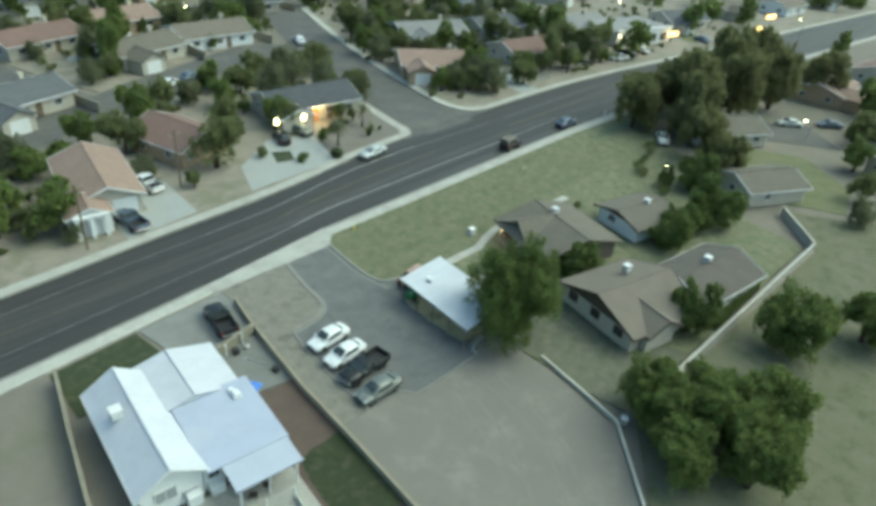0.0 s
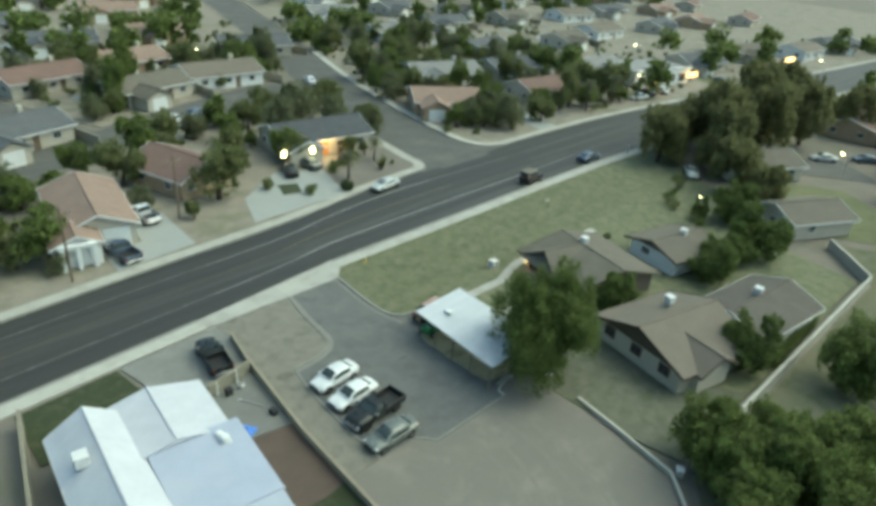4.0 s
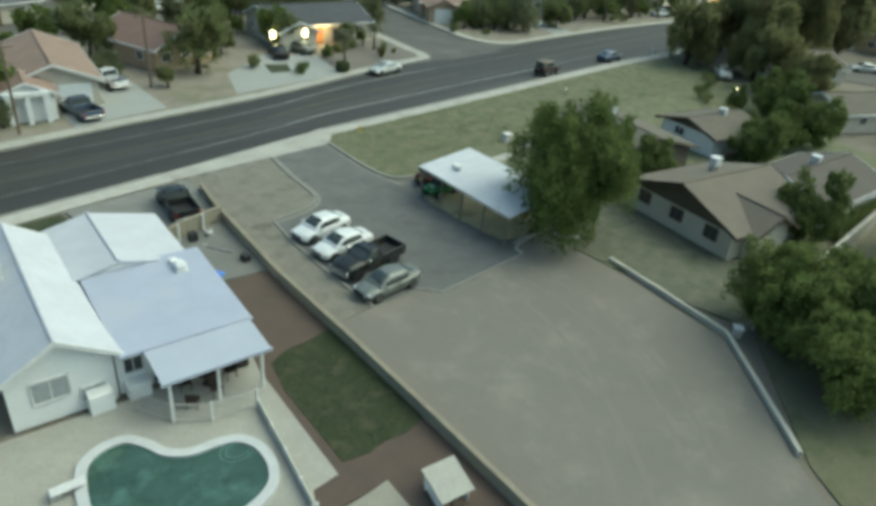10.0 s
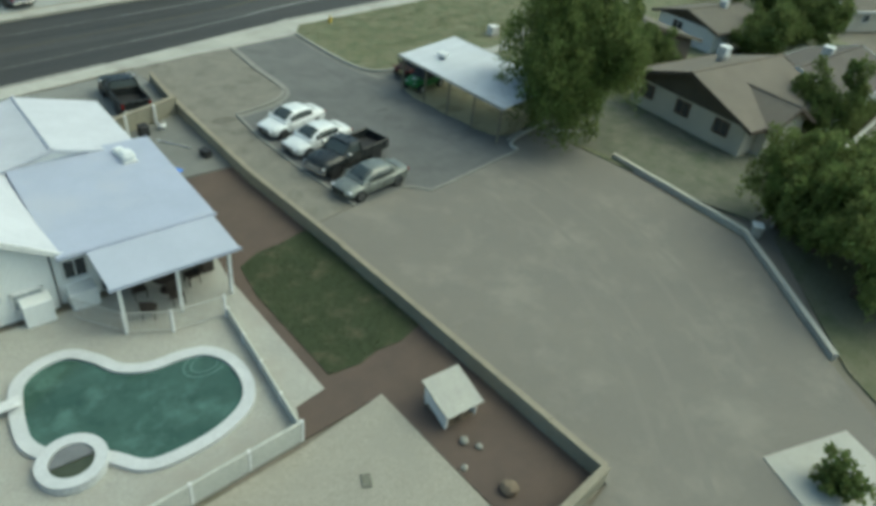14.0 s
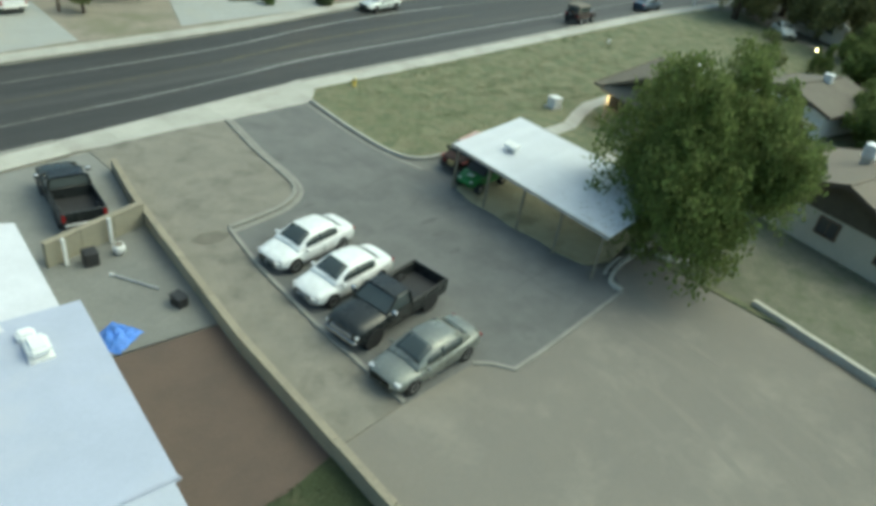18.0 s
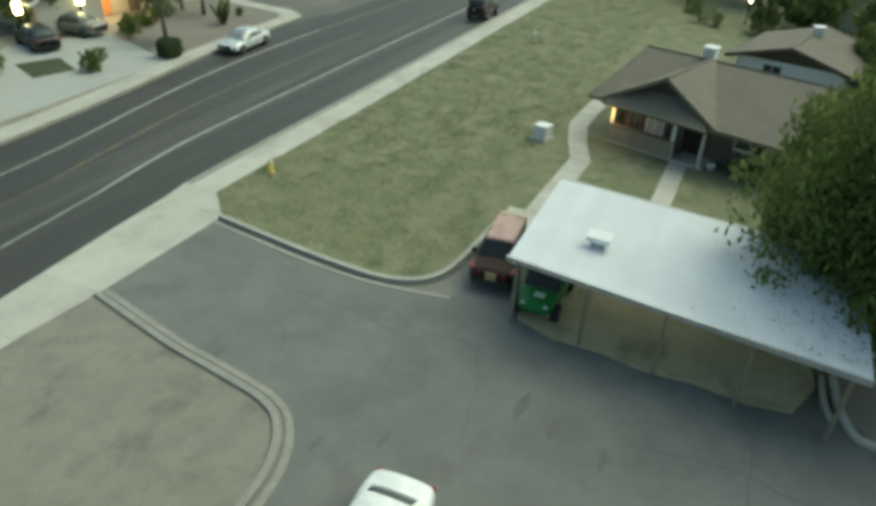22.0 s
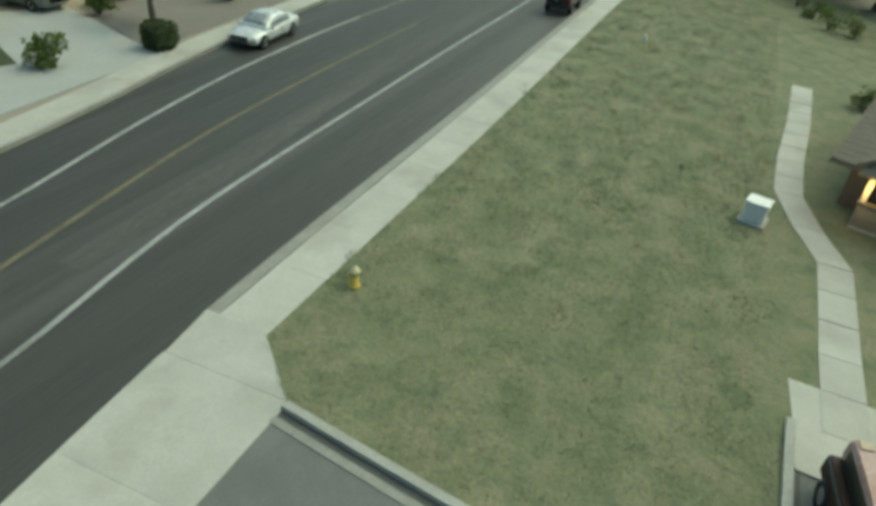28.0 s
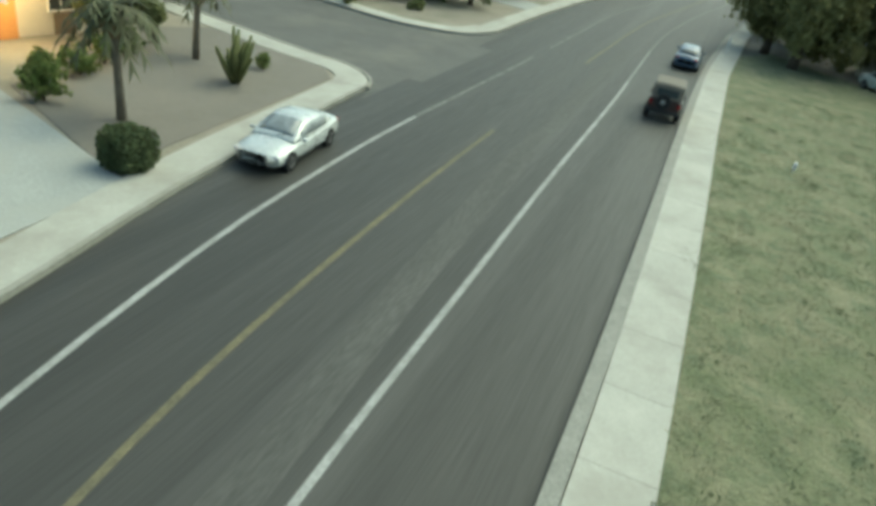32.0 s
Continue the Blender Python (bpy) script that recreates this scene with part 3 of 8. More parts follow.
kerb("kerb_southeast_step", smooth_line([(41.75, 36.0), (42.4, 36.18), (43.6, 36.25)], 4), "short pale gutter lip by the carport", 0.16, 0.06, m=CONCRETE)
east_kerb = smooth_line([(42.65, 57.5), (42.35, 55.3), (42.1, 53.3), (41.95, 51.5), (41.95, 50.0), (42.3, 48.9), (43.1, 48.25), (44.5, 48.0), (46.0, 47.95), (47.6, 47.9)], 5)
kerb("kerb_east", east_kerb, "pale concrete kerb along the lawn", 0.2, 0.14, m=PALE_KERB)
kerb("kerb_east_gutter", offset_line(east_kerb, -0.18), "dark groove below the kerb", 0.17, 0.008, m=mat("dark_groove", (0.085, 0.086, 0.078), (0.115, 0.115, 0.104), 0.8, 0.05, 0.95, bump=0.4))
# the low lip runs straight on past the bend, into the lot
lip = [p for p in offset_line(east_kerb, -0.38) if p[1] > 50.4] + [(41.62, 49.9), (41.72, 49.1), (41.86, 48.3), (42.0, 47.4)]
kerb("kerb_east_step", lip, "low pale concrete lip running on into the lot", 0.2, 0.022, m=DUSTY)
setting("gutter_apron", prism([(42.0, 49.2), (42.25, 48.75), (42.9, 48.1), (43.6, 47.85), (43.2, 47.3), (42.15, 47.2), (41.98, 48.3)], -0.03, 0.006), GUTTER, "pale worn concrete where the gutter fans out")

# lawns
LAWN = [(42.65, 57.5), (42.8, 57.55), (44.25, 59.1)] + [(x, near_kerb(x) - 1.87) for x in (50, 58, 65, 75, 85, 95, 104)] + [(110, 56.5), (104, 50), (99.5, 41.5), (96, 36), (88, 29), (86.5, 21), (56, 21.5), (46.2, 21.5), (44.7, 30), (44.9, 36.5), (41.7, 37.0), (41.6, 41), (42.2, 45.3), (47.4, 45.3), (47.6, 47.9), (44.5, 48.0), (43.1, 48.25), (42.3, 48.9), (41.95, 50.0), (41.95, 51.5), (42.35, 55.3)]
setting("lawn", prism(LAWN, -0.06, 0.03), GRASS, "patchy green and yellow lawn")
setting("dirt_strip", prism([(42.0, 45.0), (42.9, 45.35), (44.0, 45.2), (47.0, 45.2), (46.0, 36.8), (43.0, 36.4), (41.55, 37.0), (41.35, 38.2), (41.5, 39.6), (41.38, 41), (41.6, 42.3), (41.55, 43.7)], -0.05, 0.036), mat("dry_grass_dirt", (0.5, 0.44, 0.28), (0.42, 0.37, 0.23), 1.2, 0.05, 0.97, bump=0.7, stain=(0.22, 0.2, 0.115), stain_size=2.0), "dry dirt and weeds under the carport")
setting("side_yard", prism([(45.0, 36.4), (45.15, 30.6), (44.5, 26.0), (45.1, 21.75), (56.5, 21.75), (55.5, 24.6), (54.6, 33.5), (52.0, 36.6)], -0.04, 0.036), mat("side_yard_soil", (0.118, 0.13, 0.086), (0.18, 0.172, 0.13), 1.1, 0.08, 0.97, bump=0.8, stain=(0.09, 0.108, 0.062), stain_size=1.2), "bare and weedy side yard behind the low wall")
# walks to the first house
WALK = [(47.6, 46.75), (50.5, 46.75), (55.25, 46.65), (57.4, 47.4), (59.8, 48.0), (63, 47.95), (68, 47.6), (74, 47.4)]
for a, c in zip(WALK, WALK[1:]):
    n = max(1, round((c[0] - a[0]) / 1.6))
    for k in range(n):
        p = [a[i] + (c[i] - a[i]) * (k / n + 0.004) for i in (0, 1)]
        q = [a[i] + (c[i] - a[i]) * ((k + 1) / n - 0.004) for i in (0, 1)]
        setting("walk_slab", prism([(p[0], p[1] - 0.5), (q[0], q[1] - 0.5), (q[0], q[1] + 0.5), (p[0], p[1] + 0.5)], -0.02, 0.055 + random.uniform(-0.005, 0.005)), CONCRETE)
for k in range(4):
    setting("walk_slab", prism([(50.8 + k * 1.7, 42.0), (52.48 + k * 1.7, 41.98), (52.48 + k * 1.7, 42.82), (50.8 + k * 1.7, 42.84)], -0.02, 0.055), CONCRETE)
setting("carport_pad", prism([(46.1, 46.0), (47.55, 45.9), (49.0, 45.7), (49.1, 47.95), (47.6, 47.85), (46.2, 47.8)], -0.05, 0.05), CONCRETE, "concrete landing beside the carport")


# ---- houses ----
def window(parent, x, y, z, w, h, turn, frame_mat=None, lit=None):
    """A framed window set 3 cm proud of a wall; turn: the way it faces, 0 is -y."""
    f = bmesh.new()
    t = 0.07
    for a in ((-w / 2, w / 2, -0.05, 0.05, h / 2 - t, h / 2), (-w / 2, w / 2, -0.07, 0.05, -h / 2, -h / 2 + t), (-w / 2, -w / 2 + t, -0.05, 0.05, -h / 2, h / 2), (w / 2 - t, w / 2, -0.05, 0.05, -h / 2, h / 2), (-0.02, 0.02, -0.04, 0.05, -h / 2, h / 2)):
        box(*a, bm=f)
    wo = part("window", f, frame_mat or WHITE_METAL, parent)
    wo.matrix_basis = pose(x, y, z, 0, 0, turn)
    part("pane", box(-w / 2 + 0.02, w / 2 - 0.02, -0.012, 0.04, -h / 2 + 0.02, h / 2 - 0.02), lit or WINDOW_GLASS, wo)
    return wo


def shingles(parent, p00, p10, p11, p01, material, course=0.34, name="roof"):
    """A roof slope from eave (p00 to p10) up to ridge (p01 to p11): a deck with stepped overlapping courses."""
    p00, p10, p11, p01 = (Vector(p) for p in (p00, p10, p11, p01))
    rise = ((p01 - p00).length + (p11 - p10).length) / 2
    n = max(2, int(rise / course))
    nrm = (p10 - p00).cross(p01 - p00)
    if nrm.length < 1e-6:
        nrm = (p10 - p00).cross(p11 - p00)
    nrm.normalize()
    if nrm.z < 0:
        nrm = -nrm
    bm = bmesh.new()
    for i in range(n):
        a, c = i / n, (i + 1) / n
        l0, r0, l1, r1 = p00.lerp(p01, a), p10.lerp(p11, a), p00.lerp(p01, c), p10.lerp(p11, c)
        q = [bm.verts.new(v) for v in (l0 + nrm * 0.024, r0 + nrm * 0.024, r1 + nrm * 0.012, l1 + nrm * 0.012, l0 - nrm * 0.12, r0 - nrm * 0.12, r1 - nrm * 0.12, l1 - nrm * 0.12)]
        for f in ((0, 1, 2, 3), (4, 7, 6, 5), (0, 4, 5, 1), (1, 5, 6, 2), (3, 2, 6, 7), (0, 3, 7, 4)):
            try:
                bm.faces.new([q[k] for k in f])
            except ValueError:
                pass
    bmesh.ops.remove_doubles(bm, verts=bm.verts[:], dist=1e-5)
    bmesh.ops.recalc_face_normals(bm, faces=bm.faces[:])
    return part(name, bm, material, parent)


def gable(parent, x0, x1, y0, y1, h, ridge, along_x, wall, roof, over=0.5, trim=None, gable_mat=None):
    """Walls and a pitched roof over a rectangle."""
    bm = bmesh.new()
    if along_x:
        ym = (y0 + y1) / 2
        prof = [(y0, 0), (y1, 0), (y1, h), (ym, ridge - 0.16), (y0, h)]
        ends = [[bm.verts.new((x, y, z)) for y, z in prof] for x in (x0, x1)]
    else:
        xm = (x0 + x1) / 2
        prof = [(x0, 0), (x1, 0), (x1, h), (xm, ridge - 0.16), (x0, h)]
        ends = [[bm.verts.new((x, y, z)) for x, z in prof] for y in (y0, y1)]
    bm.faces.new(ends[0])
    bm.faces.new(ends[1][::-1])
    for k in range(5):
        bm.faces.new((ends[0][k], ends[1][k], ends[1][(k + 1) % 5], ends[0][(k + 1) % 5]))
    bmesh.ops.recalc_face_normals(bm, faces=bm.faces[:])
    part("wall", bm, wall, parent)
    half = (y1 - y0) / 2 if along_x else (x1 - x0) / 2
    drop = over * (ridge - h) / half
    if along_x:
        a, c = x0 - over, x1 + over
        shingles(parent, (a, y0 - over, h - drop), (c, y0 - over, h - drop), (c, ym, ridge), (a, ym, ridge), roof)
        shingles(parent, (c, y1 + over, h - drop), (a, y1 + over, h - drop), (a, ym, ridge), (c, ym, ridge), roof)
        part("ridge_cap", tube([(a, ym, ridge + 0.03), (c, ym, ridge + 0.03)], 0.09, 6), roof, parent)
        if trim:
            for x in (a - 0.02, c - 0.02):
                for s in ((y0 - over, 1), (y1 + over, -1)):
                    part("fascia", hull_slab([(x, s[0], h - drop + 0.06), (x + 0.05, s[0], h - drop + 0.06), (x + 0.05, ym, ridge + 0.06), (x, ym, ridge + 0.06)], 0.24), trim, parent)
            for s in (y0 - over - 0.03, y1 + over - 0.01):
                part("fascia", box(a, c, s, s + 0.04, h - drop - 0.16, h - drop + 0.05), trim, parent)
    else:
        a, c = y0 - over, y1 + over
        shingles(parent, (x1 + over, a, h - drop), (x1 + over, c, h - drop), (xm, c, ridge), (xm, a, ridge), roof)
        shingles(parent, (x0 - over, c, h - drop), (x0 - over, a, h - drop), (xm, a, ridge), (xm, c, ridge), roof)
        part("ridge_cap", tube([(xm, a, ridge + 0.03), (xm, c, ridge + 0.03)], 0.09, 6), roof, parent)
        if trim:
            for y in (a - 0.02, c - 0.02):
                for s in (x0 - over, x1 + over):
                    part("fascia", hull_slab([(s, y, h - drop + 0.06), (s, y + 0.05, h - drop + 0.06), (xm, y + 0.05, ridge + 0.06), (xm, y, ridge + 0.06)], 0.24), trim, parent)
            for s in (x0 - over - 0.03, x1 + over - 0.01):
                part("fascia", box(s, s + 0.04, a, c, h - drop - 0.16, h - drop + 0.05), trim, parent)


def roof_cooler(x, y, z, turn=0, size=1.0, label="white evaporative cooler on a shingle roof", mate=None):
    c = thing("roof_cooler", label, "air cooler", (x, y, z), turn, "roof coolers")
    s = 0.5 * size
    part("housing", box(-s, s, -s, s, 0.25, 0.25 + 0.95 * size, 0.04), mate or WHITE_METAL, c)
    for k in range(4):
        part("louvre", box(-s - 0.02, s + 0.02, -s * 0.8, s * 0.8, 0.36 + k * 0.2 * size, 0.40 + k * 0.2 * size), GALV, c)
    part("duct", box(-0.25, 0.25, -0.25, 0.25, -0.5, 0.26), GALV, c)
    part("lid", box(-s - 0.03, s + 0.03, -s - 0.03, s + 0.03, 0.25 + 0.95 * size, 0.31 + 0.95 * size, 0.02), WHITE_METAL, c)
    return c


# ---- trees ----
def crown_mesh(seed, radius, height, leaves, leaf, low=0.0, lobes=9, flat=1.0, lobe=1.0, droop=0.0):
    """A crown of many small leaf blades on uneven lobes, with gaps between."""
    rnd = np.random.RandomState(seed)
    ang = rnd.rand(lobes) * math.tau
    rad = radius * (0.25 + 0.5 * rnd.rand(lobes)) * (1.0 + 0.45 * (1 - lobe))
    cz = low + height * (0.22 + 0.6 * rnd.rand(lobes))
    fall = 1 - 0.55 * np.abs((cz - low) / height - 0.42)
    centres = np.stack([np.cos(ang) * rad * fall, np.sin(ang) * rad * fall, cz], 1)
    size = radius * (0.34 + 0.24 * rnd.rand(lobes)) * lobe
    pick = rnd.randint(0, lobes, leaves)
    d = rnd.normal(size=(leaves, 3))
    d /= np.linalg.norm(d, axis=1)[:, None]
    r = rnd.rand(leaves) ** 0.33 * (0.75 + 0.35 * rnd.rand(leaves))
    # leaves gather in tufts over each lobe, with hollows between the tufts
    tufts = 13
    td = rnd.normal(size=(lobes, tufts, 3))
    td /= np.linalg.norm(td, axis=2)[:, :, None]
    td *= (0.62 + 0.5 * rnd.rand(lobes, tufts))[:, :, None]
    mine = td[pick, rnd.randint(0, tufts, leaves)]
    loose = rnd.rand(leaves)[:, None] < 0.3
    d = np.where(loose, d * r[:, None], mine + d * (0.34 * rnd.rand(leaves) ** 0.5)[:, None])
    p = centres[pick] + d * size[pick][:, None] * np.array([1, 1, flat * height / (2.0 * radius) if height > 2 * radius else flat])
    if droop:
        # hanging sprays under the outer lobes
        hang = rnd.rand(leaves) < 0.35
        p[hang, 2] -= droop * (0.3 + 1.3 * rnd.rand(hang.sum())) * (np.hypot(p[hang, 0], p[hang, 1]) / radius) ** 2
    p[:, 2] = np.maximum(p[:, 2], low * 0.9 + 0.3 * rnd.rand(leaves))
    u = rnd.normal(size=(leaves, 3))
    u /= np.linalg.norm(u, axis=1)[:, None]
    u[:, 2] *= 1 + 2.5 * droop
    u /= np.linalg.norm(u, axis=1)[:, None]
    w = np.cross(u, rnd.normal(size=(leaves, 3)))
    w /= np.linalg.norm(w, axis=1)[:, None]
    s = leaf * (0.6 + 0.8 * rnd.rand(leaves))[:, None]
    verts = np.stack([p - u * s, p + w * s * 0.45, p + u * s, p - w * s * 0.45], 1).reshape(-1, 3)
    faces = np.arange(leaves * 4).reshape(-1, 4)
    return verts.tolist(), faces.tolist(), centres


TREE_KINDS = {}


def tree(name, label, x, y, radius, height, seed, leaves=3000, leaf=0.22, clear=1.0, material=None, group="", turn=0.0, key=None, lobes=9, lobe=1.0, droop=0.0):
    """A tree of trunk, limbs and crown; trees of one key share their meshes."""
    if key in TREE_KINDS:
        src, r0, h0 = TREE_KINDS[key]
        src_scale = src.scale.copy()
        src.scale = (radius / r0, radius / r0, height / h0)
        ob = copy_thing(src, pose(x, y, 0, 0, 0, turn))
        src.scale = src_scale
        ob.name = name
        return tagged(ob, label, "tree", group)
    t = thing(name, label, "tree", (x, y, 0), turn, group)
    verts, faces, centres = crown_mesh(seed, radius, height - clear, leaves, leaf, clear, lobes, 1.0, lobe, droop)
    rnd = random.Random(seed)
    fork = clear + (height - clear) * 0.25
    lean = rnd.uniform(-0.3, 0.3)
    r = 0.05 * height * 0.6 + 0.06
    part("trunk", tube([(0, 0, -0.15), (lean * 0.3, 0, fork * 0.4), (lean, lean * 0.4, fork)], [r * 1.35, r, r * 0.8], 9), BARK, t, smooth=True)
    for c in centres[:2] if key else centres:
        mid = (lean * 0.5 + c[0] * 0.45, c[1] * 0.45, fork + (c[2] - fork) * 0.35)
        part("limb", tube([(lean, lean * 0.4, fork - 0.15), mid, tuple(c)], [r * 0.55, r * 0.32, r * 0.1], 6), BARK, t, smooth=True)
    part("crown", (verts, faces), material or LEAF, t)
    if key:
        TREE_KINDS[key] = (t, radius, height)
    return t


def bush(label, x, y, radius, height, seed, material=None, leaves=700, leaf=0.1, group="", lobes=7):
    b = thing("bush", label, "bush", (x, y, 0), 0, group)
    v, f, c = crown_mesh(seed, radius, height, leaves, leaf, 0.02, lobes)
    part("foliage", (v, f), material or LEAF_OLIVE, b)
    for q in c[:4]:
        part("stem", tube([(0, 0, -0.05), (q[0] * 0.6, q[1] * 0.6, q[2])], [0.04, 0.015], 5), BARK, b)
    return b


def palm(label, x, y, height, seed, fronds=22, length=1.7, group=""):
    p = thing("palm_tree", label, "palm", (x, y, 0), 0, group)
    rnd = random.Random(seed)
    lean = rnd.uniform(-0.2, 0.2)
    part("trunk", tube([(0, 0, -0.1), (lean * 0.4, 0, height * 0.5), (lean, 0, height)], [0.17, 0.13, 0.14], 9), mat("palm_bark", (0.2, 0.175, 0.135), (0.15, 0.13, 0.1), 0.4, 0.05, 0.95, bump=0.8), p, smooth=True)
    part("skirt", tube([(lean, 0, height - 0.9), (lean, 0, height - 0.4), (lean, 0, height + 0.1)], [0.22, 0.42, 0.2], 10), mat("dead_fronds", (0.2, 0.15, 0.09), (0.14, 0.1, 0.06), 0.3, 0.04, 0.95, bump=0.8), p)
    for k in range(fronds):
        a, up = math.tau * k / fronds + rnd.uniform(-0.1, 0.1), rnd.uniform(-0.25, 0.9)
        vs, fs = [], []
        spine = []
        for i in range(7):
            s = i / 6
            spine.append(Vector((lean + math.cos(a) * length * s * (1 - 0.15 * up), math.sin(a) * length * s * (1 - 0.15 * up), height + length * (up * s - 0.75 * s * s))))
        side = Vector((-math.sin(a), math.cos(a), 0))
        for i in range(1, 7):
            for sg in (-1, 1):
                w = 0.34 * (1 - abs(i / 6 - 0.55))
                b0 = len(vs)
                tip = spine[i] + side * sg * w + (spine[i] - spine[i - 1]) * 0.6 - Vector((0, 0, 0.1))
                vs += [tuple(spine[i - 1]), tuple(spine[i]), tuple(tip)]
                fs.append((b0, b0 + 1, b0 + 2))
        part("frond", (vs, fs), PALM_LEAF, p)
    return p


# ---- vehicles ----
def loft(stations, bm=None):
    """A closed body through cross-sections: rows of (x, [(y, z), ...]) for the right half, mirrored."""
    b = bm or bmesh.new()
    rings = []
    for x, half in stations:
        ring = [b.verts.new((x, y, z)) for y, z in half] + [b.verts.new((x, -y, z)) for y, z in half[::-1]]
        rings.append(ring)
    n = len(rings[0])
    for a, c in zip(rings, rings[1:]):
        for k in range(n):
            b.faces.new((a[k], a[(k + 1) % n], c[(k + 1) % n], c[k]))
    b.faces.new(rings[0][::-1])
    b.faces.new(rings[-1])
    bmesh.ops.recalc_face_normals(b, faces=b.faces[:])
    return b


def wheel(parent, x, y, r=0.33, w=0.22):
    s = 1 if y > 0 else -1
    rings = [(-w / 2, r * 0.62), (-w / 2, r * 0.93), (-w / 2 + 0.03, r), (w / 2 - 0.03, r), (w / 2, r * 0.93), (w / 2, r * 0.62)]
    b = bmesh.new()
    loops = [[b.verts.new((rr * math.cos(math.tau * k / 18), yy, rr * math.sin(math.tau * k / 18))) for k in range(18)] for yy, rr in rings]
    for a, c in zip(loops, loops[1:]):
        for k in range(18):
            b.faces.new((a[k], a[(k + 1) % 18], c[(k + 1) % 18], c[k]))
    bmesh.ops.recalc_face_normals(b, faces=b.faces[:])
    t = part("wheel", b, TYRE, parent, smooth=True)
    t.location = (x, y, r)
    d = tube([(0, s * (w * 0.2), 0), (0, s * (w * 0.42), 0), (0, s * (w * 0.36), 0)], [r * 0.64, r * 0.62, r * 0.2], 12)
    part("rim", d, RIM, t)
    return t


def catmull(rows, n):
    """Rows of numbers, smoothed with n steps between neighbours."""
    out = []
    for i in range(len(rows) - 1):
        p0, p1, p2, p3 = (np.array(rows[min(max(k, 0), len(rows) - 1)], float) for k in (i - 1, i, i + 1, i + 2))
        for k in range(n):
            t = k / n
            out.append(0.5 * (2 * p1 + (p2 - p0) * t + (2 * p0 - 5 * p1 + 4 * p2 - p3) * t * t + (3 * p1 - p0 - 3 * p2 + p3) * t ** 3))
    return [list(r) for r in out] + [list(map(float, rows[-1]))]


